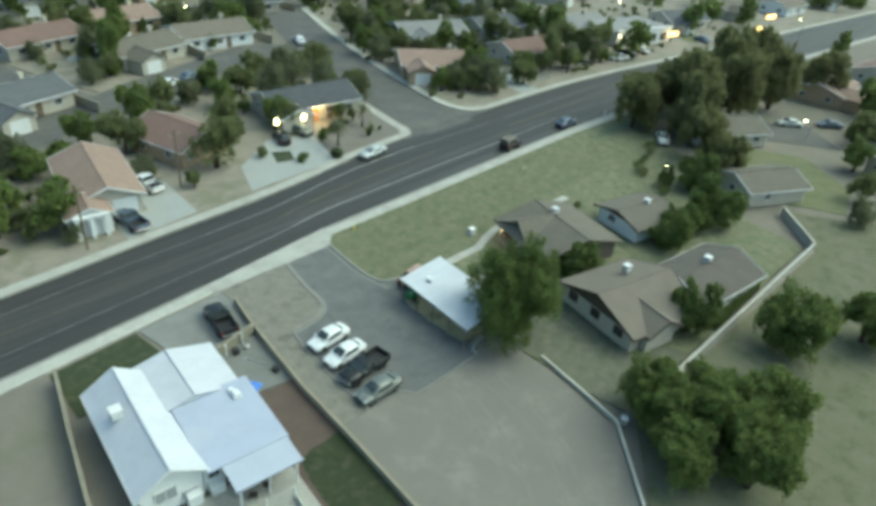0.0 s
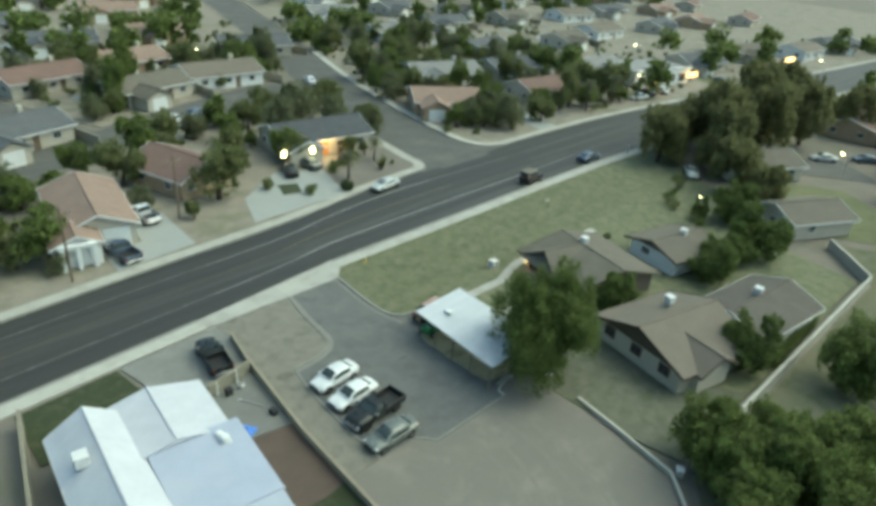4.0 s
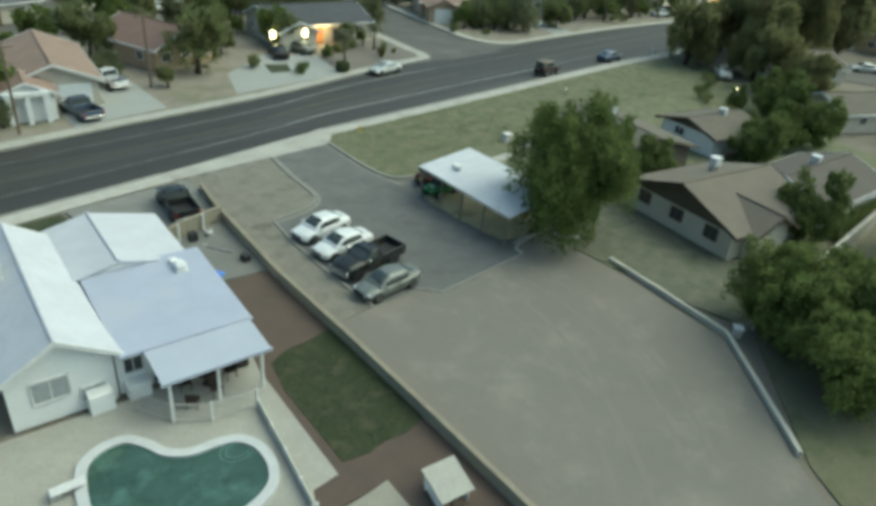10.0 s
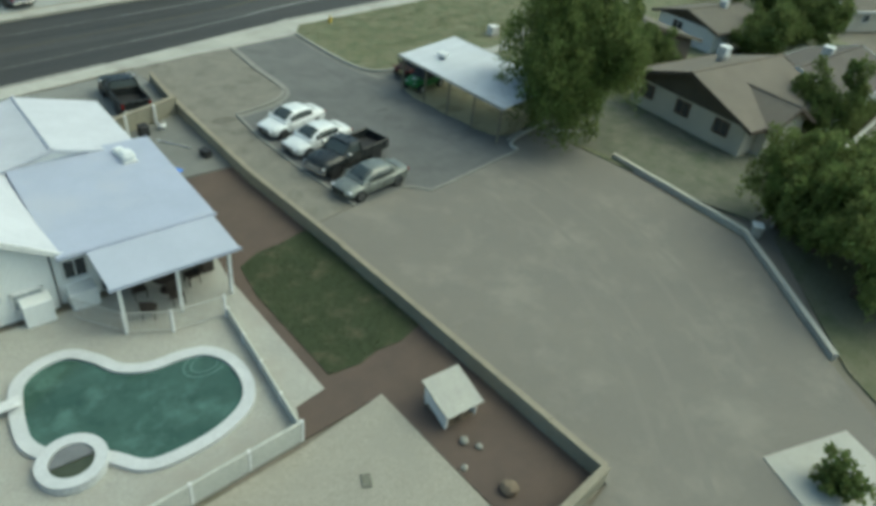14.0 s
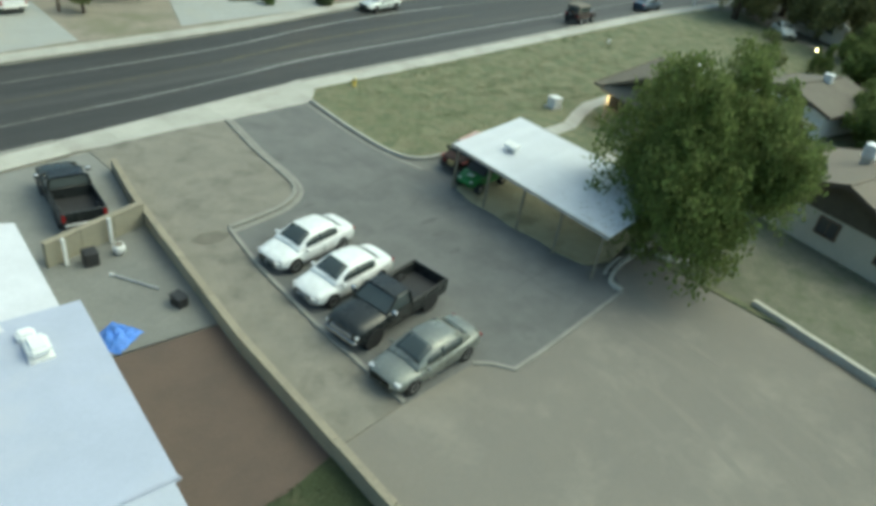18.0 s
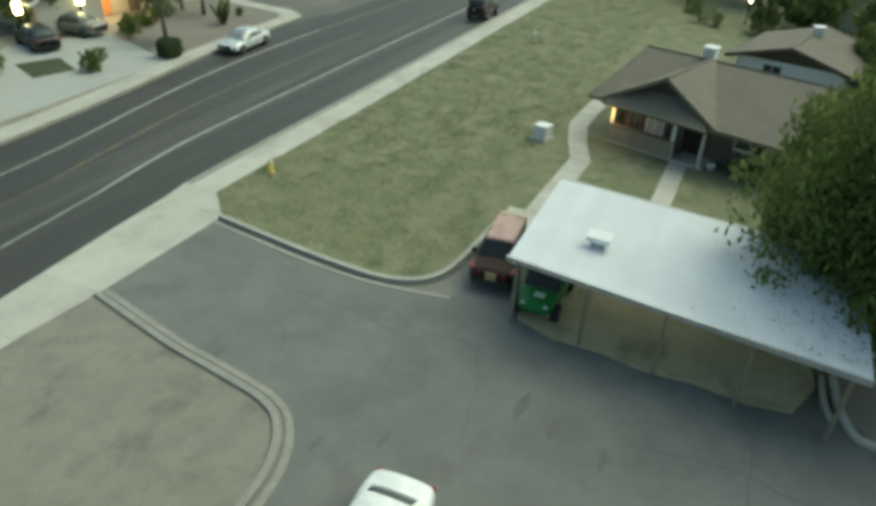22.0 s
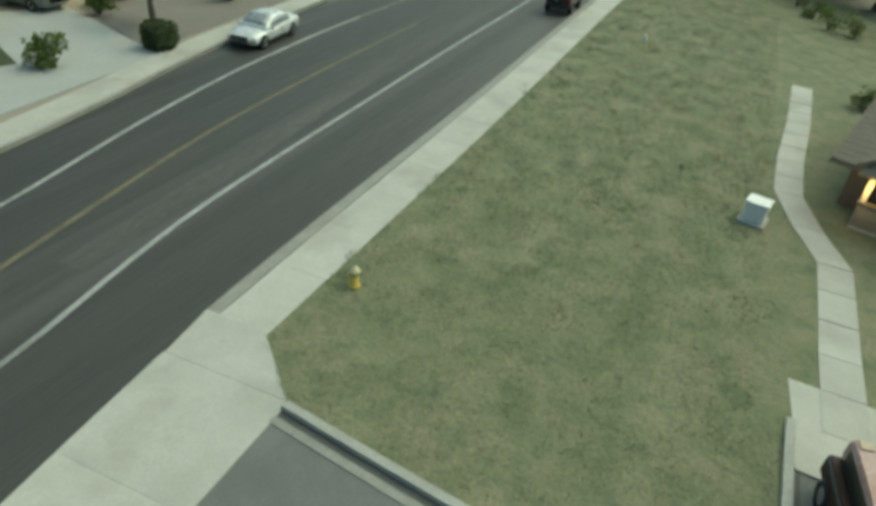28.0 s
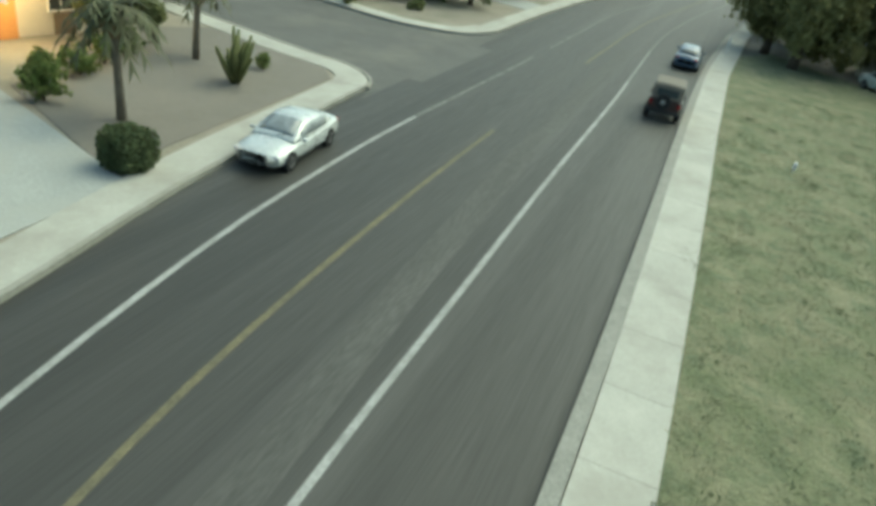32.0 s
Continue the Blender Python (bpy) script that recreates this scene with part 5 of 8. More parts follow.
part("rim", tube([(0, 0, 0.28), (0, 0, 0.32)], 0.175, 14), WHITE_METAL, e)
for x, y in ((18.9, 24.2), (18.4, 22.9), (19.6, 21.6), (16.5, 23.2)):
    e = thing("rag", "dark crumpled rag lying on the yard slab", "rag", (x, y, 0.03), random.uniform(0, 180), "rags on the slab")
    b = bmesh.new()
    bmesh.ops.create_grid(b, x_segments=6, y_segments=6, size=0.24)
    for v in b.verts:
        v.co.z = 0.03 + 0.06 * abs(noise.noise(v.co * 7 + Vector((x, y, 0))))
        v.co.y *= 0.6
    bmesh.ops.solidify(b, geom=b.faces[:], thickness=0.02)
    part("cloth", b, mat("dark_cloth", (0.15, 0.15, 0.115), (0.2, 0.195, 0.155), 0.2, 0.03, 0.95, bump=0.3), e)

# side yard: tarp, unit, pipe, gate wall
tp = thing("tarp_heap", "crumpled bright blue tarp thrown over a heap", "tarp", (24.05, 44.35, 0.015), 28)
tp.scale = (0.85, 0.78, 0.9)
b = bmesh.new()
bmesh.ops.create_grid(b, x_segments=14, y_segments=12, size=0.75)
for v in b.verts:
    r = max(abs(v.co.x), abs(v.co.y)) / 0.75
    v.co.z = 0.02 + (0.3 * max(0, 1 - r ** 2) + 0.3 * (noise.noise(v.co * 3.6) + 0.4)) * (1.02 - r * 0.8)
bmesh.ops.solidify(b, geom=b.faces[:], thickness=0.015)
part("sheet", b, TARP, tp)
a = thing("air_conditioner", "dark air conditioner on the side slab", "air conditioner", (25.3, 48.75, 0.015), -8)
part("case", box(-0.26, 0.26, -0.26, 0.26, 0, 0.6, 0.04), BLACK_PLASTIC, a)
part("fan_grille", tube([(0, 0, 0.59), (0, 0, 0.62)], 0.2, 16), BLACK_PLASTIC, a)
e = thing("pipe", "pale pipe lying across the side slab", "pipe", (0, 0, 0))
part("tube", tube([(25.5, 47.7, 0.07), (26.4, 45.9, 0.07)], 0.05, 8), GALV, e)
part("collar", tube([(25.5, 47.7, 0.07), (25.56, 47.58, 0.07)], 0.07, 8), WHITE_METAL, e)
e = thing("dog_house", "small dark crate against the block wall", "crate", (26.55, 44.75, 0.01), 5)
part("crate_side", box(-0.2, 0.2, -0.28, 0.28, 0, 0.4, 0.03), BLACK_PLASTIC, e)
part("crate_lid", box(-0.22, 0.22, -0.3, 0.3, 0.4, 0.43, 0.01), BLACK_PLASTIC, e)
e = thing("white_pot", "round off-white pot beside the gate wall", "pot", (26.4, 48.8, 0.015))
part("bowl", tube([(0, 0, 0), (0, 0, 0.2), (0, 0, 0.42)], [0.14, 0.24, 0.2], 14), PLASTIC_WHITE, e, smooth=True)
part("soil", tube([(0, 0, 0.38), (0, 0, 0.425)], 0.17, 12), DIRT, e)


# ---- block walls, as panels between piers with a cap course ----
def block_wall(name, pts, height, material, label, panel=2.8, pier=True, w=0.2):
    e = tagged(new(name), label, "", "", "structure")
    for (xa, ya), (xb, yb) in zip(pts, pts[1:]):
        L = math.hypot(xb - xa, yb - ya)
        n = max(1, round(L / panel))
        t = Vector(((xb - xa) / L, (yb - ya) / L))
        nn = Vector((-t.y, t.x))
        for k in range(n):
            p, q = Vector((xa, ya)) + t * L * k / n, Vector((xa, ya)) + t * L * (k + 1) / n
            a, c = p + t * 0.01, q - t * 0.01
            dz = random.uniform(-0.02, 0.02)
            part("wall_panel", prism([tuple(a + nn * w / 2), tuple(c + nn * w / 2), tuple(c - nn * w / 2), tuple(a - nn * w / 2)], -0.12, height + dz), material, e)
            part("cap", prism([tuple(a + nn * (w / 2 + 0.03)), tuple(c + nn * (w / 2 + 0.03)), tuple(c - nn * (w / 2 + 0.03)), tuple(a - nn * (w / 2 + 0.03))], height + dz + 0.002, height + dz + 0.07), mat("wall_cap", (0.33, 0.295, 0.22), (0.28, 0.25, 0.19), 0.8, 0.05, 0.95, bump=0.4, obj=0.06) if material is BLOCK else mat("grey_cap", (0.54, 0.52, 0.45), (0.48, 0.46, 0.4), 0.8, 0.05, 0.95, bump=0.4, obj=0.06), e)
            if pier:
                part("pier", prism([tuple(p + nn * 0.19 + t * 0.17), tuple(p - nn * 0.19 + t * 0.17), tuple(p - nn * 0.19 - t * 0.17), tuple(p + nn * 0.19 - t * 0.17)], -0.12, height + 0.03), material, e)
    return e


block_wall("wall_west", [(29.27, 55.0), (28.42, 51.4), (26.85, 41.4), (26.1, 33.4), (25.27, 26), (24.42, 19.05)], 0.64, BLOCK, "tan concrete block wall beside the gravel lot", pier=False)
block_wall("wall_southwest", [(24.4, 19.0), (19.4, 19.3), (6, 20.3)], 0.7, BLOCK, "tan concrete block wall behind the yard slab", pier=False)
block_wall("wall_gate", [(24.0, 49.4), (28.15, 50.25)], 1.0, BLOCK, "tan block wall closing the side yard", 1.3, False)
block_wall("wall_far_west", [(13.0, 54.8), (11.4, 48.5), (9.6, 41.0), (8.4, 30)], 1.5, BLOCK, "tan block wall west of the white house", 3, False)
block_wall("wall_east", [(45.3, 30.6), (44.5, 26.4), (43.4, 21.6), (36.8, 15.2)], 0.2, GREY_BLOCK, "low pale block wall east of the gravel lot", 2.4, False, 0.18)
block_wall("wall_yards", [(45.4, 20.9), (55.3, 20.7), (86.6, 20.0)], 1.15, GREY_BLOCK, "pale grey block wall behind the houses", 3.0, False)
block_wall("wall_northeast", [(86.7, 20.1), (93.5, 26.2)], 1.15, GREY_BLOCK, "pale grey block wall beside the far lawn", 3.0, False)
for x, y in ((24.6, 49.4), (26.5, 49.85)):
    setting("gate_post", box(x - 0.06, x + 0.06, y - 0.3, y - 0.18, 0, 1.15, 0.01), WHITE_METAL, "white metal gate post")
setting("south_slab", prism([(29.4, 15.5), (33.0, 13.7), (30.0, 8.0), (25.5, 9.0)], -0.04, 0.05), CONCRETE, "pale concrete slab at the lot's south end")
bush("round dark green shrub on the lot's south slab", 29.6, 13.3, 1.0, 1.6, 31, LEAF_DARK, 1600, 0.12)


# ---- vehicles in the lot ----
sedan("white_sedan", "white four-door sedan parked nose-in against the kerb", WHITE_PAINT, (32.27, 44.82, 0), 184, 4.15, 1.7, 1.34, "cars parked in the lot")
sedan("white_sedan", "white four-door sedan parked beside a black pickup", WHITE_PAINT, (31.98, 42.2, 0), 182, 4.12, 1.7, 1.34, "cars parked in the lot")
sedan("grey_sedan", "grey-green sedan parked at the end of the row", GREY_PAINT, (31.25, 37.1, 0), 179, 4.3, 1.68, 1.32, "cars parked in the lot")


def pickup(label, paint, loc, turn, length=5.4, width=1.9, height=1.75, group=""):
    c = thing("pickup_truck", label, "pickup truck", loc, turn, group)
    L, W, H = length, width / 2, height
    belt = 1.08

    def sec(x, w, zb, zt):
        return (x, [(w * 0.85, zb), (w, zb + 0.15), (w, zt - 0.15), (w * 0.93, zt - 0.02), (w * 0.5, zt + 0.02), (0.001, zt + 0.03)])

    part("body", loft([sec(-0.06 * L, W, 0.36, belt), (sec(0.2 * L, W, 0.36, belt)), sec(0.26 * L, W, 0.36, belt - 0.02), sec(0.42 * L, W * 0.96, 0.36, belt - 0.06), sec(0.48 * L, W * 0.88, 0.4, belt - 0.14), sec(0.5 * L, W * 0.76, 0.5, belt - 0.3)]), paint, c, smooth=True)
    x0, x1, x2, x3 = 0.2 * L, 0.09 * L, -0.04 * L, -0.06 * L

    def gsec(x, wb, wt, zt):
        return (x, [(wb, belt - 0.02), (wb * 0.98, belt + 0.05), (wt, zt - 0.06), (wt * 0.9, zt), (0.001, zt + 0.01)])

    part("cab_glass", loft([gsec(x0 + 0.05, W * 0.88, W * 0.86, belt + 0.06), gsec(x1, W * 0.93, W * 0.8, H - 0.04), gsec(x2, W * 0.93, W * 0.8, H - 0.05), gsec(x3, W * 0.93, W * 0.88, belt + 0.08)]), GLASS_DARK, c, "dark cab windows")
    rw = W * 0.82
    part("roof", loft([(x1 + 0.08, [(rw * 0.95, H - 0.07), (rw * 0.9, H - 0.01), (0.001, H + 0.02)]), (x2 - 0.04, [(rw * 0.95, H - 0.08), (rw * 0.9, H - 0.02), (0.001, H + 0.01)])]), paint, c)
    part("bed_floor", box(-0.5 * L, -0.06 * L, -W + 0.1, W - 0.1, 0.5, 0.6), BLACK_PLASTIC, c)
    part("tailgate", box(-0.505 * L, -0.49 * L, -W + 0.06, W - 0.06, 0.55, 1.04, 0.02), paint, c)
    part("headboard", box(-0.075 * L, -0.06 * L, -W + 0.06, W - 0.06, 0.55, 1.07, 0.01), paint, c)
    part("bumper", box(-0.53 * L, -0.508 * L, -W + 0.1, W - 0.1, 0.42, 0.58, 0.02), CHROME, c)
    part("bumper", box(0.49 * L, 0.512 * L, -W * 0.85, W * 0.85, 0.42, 0.6, 0.02), CHROME, c)
    part("grille", box(0.495 * L, 0.505 * L, -0.5, 0.5, 0.62, 0.8, 0.01), CHROME, c)
    for s in (-1, 1):
        y0, y1 = sorted((s * W, s * (W - 0.1)))
        part("bed_side", box(-0.5 * L, -0.06 * L, y0, y1, 0.45, 1.06, 0.03), paint, c)
        part("bed_rail", tube([(-0.5 * L, s * (W - 0.05), 1.075), (-0.07 * L, s * (W - 0.05), 1.075)], 0.03, 6), BLACK_PLASTIC, c)
        part("mirror", box(x0 - 0.2, x0 - 0.05, s * (W + 0.12) - 0.1, s * (W + 0.12) + 0.1, belt, belt + 0.2, 0.03), CHROME, c)
        part("headlight", box(0.475 * L, 0.497 * L, s * W * 0.7 - 0.16, s * W * 0.7 + 0.16, 0.66, 0.82, 0.03), HEADLIGHT, c)
        part("tail_light", box(-0.508 * L, -0.495 * L, s * (W - 0.1) - 0.07, s * (W - 0.1) + 0.07, 0.66, 0.98, 0.02), TAIL, c)
        part("pillar", tube([(x0 + 0.06, s * W * 0.89, belt), (x1 + 0.02, s * W * 0.81, H - 0.05)], 0.045, 6), paint, c)
        part("pillar", tube([(x3, s * W * 0.93, belt), (x2 - 0.02, s * W * 0.82, H - 0.06)], 0.06, 6), paint, c)
        for x in (0.33 * L, -0.3 * L):
            wheel(c, x, s * (W - 0.12), 0.37, 0.25)
            part("wheel_arch", tube([(x, s * (W - 0.2), 0.38), (x, s * (W + 0.008), 0.38)], 0.43, 16), BLACK_PLASTIC, c)
    return c


pickup("black pickup truck with an empty open bed parked nose-in", BLACK_PAINT, (32.0, 39.75, 0), 184, 4.9, 1.74, 1.58, "cars parked in the lot")
pickup("black pickup parked on the driveway of the white house", BLACK_PAINT, (26.5, 53.05, 0.02), 80, 4.6, 1.72, 1.55)


# ---- east property: carport, vehicles, houses ----
c = thing("carport", "long carport with a ribbed white metal roof", "carport")
n = 20
for k in range(n):
    f0, f1 = k / n, (k + 1) / n

    def edge(f, w):
        return (41.7 + (40.6 - 41.7) * f, 45.45 - 9.6 * f) if w == 0 else (47.35 + (46.35 - 47.35) * f, 45.55 - 9.7 * f)

    a, b_, d, e = edge(f0, 0), edge(f0, 1), edge(f1, 1), edge(f1, 0)
    bm = hull_slab([(*a, 2.42), (*b_, 2.6), (*d, 2.6), (*e, 2.42)], 0.05)
    for g_ in (0.17, 0.5, 0.83):
        p, q = Vector((*edge(f0 + g_ / n, 0), 2.42)), Vector((*edge(f0 + g_ / n, 1), 2.6))
        tube([tuple(p), tuple(q)], 0.013, 5, bm)
    part("roof_sheet", bm, METAL_ROOF, c)
part("fascia", hull_slab([(41.63, 45.5, 2.44), (41.7, 45.5, 2.44), (40.6, 35.85, 2.44), (40.53, 35.85, 2.44)], 0.16), GALV, c)
part("fascia", hull_slab([(47.35, 45.6, 2.62), (47.42, 45.6, 2.62), (46.42, 35.85, 2.62), (46.35, 35.85, 2.62)], 0.16), GALV, c)
for k in range(5):
    f = 0.02 + 0.24 * k
    for w in (0, 1):
        x, y = 41.95 + (40.85 - 41.95) * f if w == 0 else 47.1 + (46.1 - 47.1) * f, 45.4 - 9.4 * f
        part("post", box(x - 0.05, x + 0.05, y - 0.05, y + 0.05, -0.02, 2.38 if w == 0 else 2.54), mat("steel_post", (0.3, 0.27, 0.2), (0.25, 0.225, 0.17), 0.4, 0.05, 0.6, metal=0.3, bump=0.1), c)
    part("rafter", tube([(41.5 - 0.8 * f, 45.4 - 9.4 * f, 2.33), (47.2 - 1.0 * f, 45.4 - 9.4 * f, 2.5)], 0.05, 6), GALV, c)
v = thing("roof_vent", "small white box vent on the carport roof", "roof vent", (43.45, 43.2, 2.49), 0)
part("hood", hull_slab([(-0.22, -0.36, 0.36), (0.2, -0.36, 0.44), (0.2, 0.36, 0.44), (-0.22, 0.36, 0.36)], 0.16), STUCCO_WHITE, v)
part("neck", box(-0.13, 0.13, -0.2, 0.2, -0.05, 0.24), GALV, v)

# the faded red four-wheel-drive and the green buggy
r = thing("red_off_roader", "old off-roader with faded pink-red roof and dark windscreen", "off-roader", (44.5, 46.6, 0.02), 187)
r.scale = (0.8, 0.84, 0.8)


def body_sec(x, w, zb, zt):
    return (x, [(w * 0.88, zb), (w, zb + 0.12), (w, zt - 0.1), (w * 0.94, zt), (0.001, zt + 0.03)])


part("body", loft([body_sec(-2.1, 0.78, 0.5, 1.0), body_sec(-2.0, 0.84, 0.42, 1.08), body_sec(1.0, 0.85, 0.42, 1.08), body_sec(1.2, 0.82, 0.42, 1.06), body_sec(1.75, 0.74, 0.45, 1.0), body_sec(1.9, 0.66, 0.5, 0.9)]), mat("deep_red_paint", (0.042, 0.02, 0.015), (0.03, 0.015, 0.012), 0.5, 0.05, 0.6, bump=0.1, spec=0.25), r, smooth=False)
part("hard_top", loft([body_sec(-2.0, 0.6, 1.1, 1.68), body_sec(-1.9, 0.62, 1.1, 1.76), body_sec(0.3, 0.61, 1.1, 1.76), body_sec(0.52, 0.57, 1.1, 1.7)]), RUST_RED, r, "faded pink-red hard top")
part("windscreen", hull_slab([(1.0, -0.74, 1.09), (1.0, 0.74, 1.09), (0.54, 0.58, 1.68), (0.54, -0.58, 1.68)], 0.05), mat("dull_dark_glass", (0.022, 0.025, 0.022), (0.03, 0.033, 0.03), 0.4, 0.1, 0.35, bump=0, spec=0.3), r)
part("roof_edge", tube([(0.5, -0.6, 1.77), (0.5, 0.6, 1.77)], 0.035, 6), MATS["faded_red_paint"], r)
for y, z in ((-0.35, 1.8), (0.2, 1.82), (0.5, 1.79)):
    part("roof_sheet", box(-1.96, -1.66, y - 0.16, y + 0.14, z - 0.04, z + 0.02, 0.02), mat("tan_cloth", (0.6, 0.5, 0.38), (0.5, 0.4, 0.3), 0.2, 0.03, 0.95, bump=0.3), r, "tan cloth on the roof's rear edge")
part("tow_bar", tube([(-1.9, 0.75, 0.7), (-1.5, 1.2, 0.72), (-1.1, 1.3, 0.72)], 0.05, 6), BLACK_PLASTIC, r)
for s in (-1, 1):
    part("side_window", box(-1.7, 0.35, s * 0.625 - 0.012, s * 0.625 + 0.012, 1.14, 1.62), MATS["dull_dark_glass"], r)
    part("mirror", box(0.72, 0.86, s * 0.98 - 0.1, s * 0.98 + 0.1, 1.1, 1.3, 0.03), BLACK_PLASTIC, r)
    part("sill_plate", box(-1.9, 0.9, s * 0.86 - 0.03, s * 0.86 + 0.03, 0.98, 1.1, 0.02), BLACK_PLASTIC, r)
    part("headlight", tube([(1.86, s * 0.5, 0.8), (1.92, s * 0.5, 0.8)], 0.08, 12), TAIL, r)
    part("fender", box(1.2, 1.8, s * 0.8 - 0.1, s * 0.8 + 0.1, 0.86, 0.98, 0.04), mat("bright_red_fender", (0.3, 0.04, 0.03), (0.22, 0.03, 0.024), 0.4, 0.05, 0.5, bump=0.1), r, "red front fender")
    for x in (1.25, -1.3):
        wheel(r, x, s * 0.76, 0.38, 0.26)
part("grille_guard", box(1.9, 1.97, -0.2, 0.25, 0.55, 0.92, 0.02), mat("pale_yellow_panel", (0.42, 0.34, 0.16), (0.36, 0.29, 0.14), 0.3, 0.05, 0.6, bump=0.1), r, "pale yellow panel on the grille")
part("bumper", box(1.93, 2.03, -0.75, 0.75, 0.45, 0.58, 0.02), BLACK_PLASTIC, r)
part("spare_wheel", tube([(-2.02, 0, 1.0), (-2.22, 0, 1.0)], 0.36, 16), TYRE, r)
for s in (-1, 1):
    part("roof_rack", tube([(-1.9, s * 0.56, 1.79), (0.4, s * 0.56, 1.79)], 0.02, 6), RUST_RED, r)

gv = thing("green_buggy", "bright green open utility buggy with a dark cab", "buggy", (43.45, 44.62, 0.04), 182)
part("body", loft([body_sec(-1.5, 0.6, 0.4, 0.72), body_sec(-1.3, 0.66, 0.32, 0.8), body_sec(0.35, 0.66, 0.32, 0.82), body_sec(0.9, 0.62, 0.34, 0.86), body_sec(1.35, 0.55, 0.4, 0.72), body_sec(1.55, 0.42, 0.46, 0.6)]), GREEN_PAINT, gv)
part("cab_opening", box(-0.9, 0.62, -0.54, 0.54, 0.8, 0.92, 0.02), BLACK_PLASTIC, gv)
part("windscreen", hull_slab([(0.7, -0.56, 0.84), (0.7, 0.56, 0.84), (0.22, 0.52, 1.42), (0.22, -0.52, 1.42)], 0.04), BLACK_PLASTIC, gv)
part("seat", box(-0.7, -0.2, -0.5, 0.5, 0.88, 1.05, 0.05), BLACK_PLASTIC, gv)
part("backrest", box(-0.85, -0.7, -0.5, 0.5, 0.9, 1.4, 0.05), BLACK_PLASTIC, gv)
part("badge", box(0.95, 1.22, -0.1, 0.24, 0.85, 0.885, 0.01), mat("pale_badge", (0.6, 0.66, 0.55), (0.5, 0.56, 0.46), 0.2, 0.04, 0.5, bump=0), gv)
for s in (-1, 1):
    part("roll_bar", tube([(0.45, s * 0.58, 0.84), (0.3, s * 0.56, 1.6), (-0.85, s * 0.56, 1.65), (-1.0, s * 0.58, 0.8)], 0.035, 7), GREEN_PAINT, gv)
    part("headlight", tube([(1.4, s * 0.36, 0.66), (1.47, s * 0.36, 0.66)], 0.08, 10), HEADLIGHT, gv)
    for x in (1.0, -0.95):
        wheel(gv, x, s * 0.62, 0.3, 0.24)
part("cross_bar", tube([(0.3, -0.56, 1.6), (0.3, 0.56, 1.6)], 0.035, 7), GREEN_PAINT, gv)
part("cross_bar", tube([(-0.85, -0.56, 1.65), (-0.85, 0.56, 1.65)], 0.035, 7), GREEN_PAINT, gv)

# first house: brown, porch gable towards the drive
h = thing("brown_house", "low brown house with a shingle roof and gabled porch", "house", (63.3, 42.2, 0), -17)
TRIM = mat("brown_trim", (0.2, 0.17, 0.125), (0.17, 0.145, 0.107), 0.6, 0.05, 0.85, bump=0.2)


def slab_from(profile, y0, y1):
    """A profile in x and z, drawn out along y."""
    bm = bmesh.new()
    ends = [[bm.verts.new((x, y, z)) for x, z in profile] for y in (y0, y1)]
    bm.faces.new(ends[0])
    bm.faces.new(ends[1][::-1])
    for k in range(len(profile)):
        q = (k + 1) % len(profile)
        bm.faces.new((ends[0][k], ends[1][k], ends[1][q], ends[0][q]))
    bmesh.ops.recalc_face_normals(bm, faces=bm.faces[:])
    return bm


part("wall", slab_from([(-4.2, -0.05), (4.4, -0.05), (4.4, 2.25), (-0.4, 3.4), (-4.2, 2.47)], -5.6, 3.1), STUCCO_BROWN, h)
shingles(h, (-6.0, 3.6, 2.15), (-6.0, -6.1, 2.15), (-0.4, -6.1, 3.58), (-0.4, 3.6, 3.58), ROOF_BROWN)
shingles(h, (5.0, -6.1, 2.15), (5.0, 3.6, 2.15), (-0.4, 3.6, 3.58), (-0.4, -6.1, 3.58), ROOF_BROWN)
part("ridge_cap", tube([(-0.4, -6.12, 3.6), (-0.4, 3.62, 3.6)], 0.08, 6), ROOF_BROWN, h)
for y in (-6.14, 3.58):
    for x in (-6.05, 5.05):
        part("fascia", hull_slab([(x, y, 2.2), (x, y + 0.05, 2.2), (-0.4, y + 0.05, 3.63), (-0.4, y, 3.63)], 0.22), TRIM, h)
for x in (-6.06, 5.02):
    part("fascia", box(x, x + 0.04, -6.1, 3.6, 2.0, 2.17), TRIM, h)
# porch gable riding on the front slope, its face set back behind the sloping eave
for a, c in ((-2.85, 1), (2.85, -1)):
    shingles(h, (-6.02, a, 2.2), (-0.45, a, 2.2), (-0.45, 0, 3.7), (-5.45, 0, 3.7), ROOF_BROWN, name="porch_roof")
    part("porch_fascia", hull_slab([(-6.1, a, 2.27), (-6.03, a, 2.27), (-5.46, 0, 3.77), (-5.53, 0, 3.77)], 0.2), TRIM, h)
part("porch_ridge", tube([(-5.5, 0, 3.73), (-0.5, 0, 3.73)], 0.075, 6), ROOF_BROWN, h)
shingles(h, (-6.35, 2.7, 2.06), (-6.35, -2.7, 2.06), (-5.1, -1.5, 2.92), (-5.1, 1.5, 2.92), ROOF_BROWN, name="apron_roof")
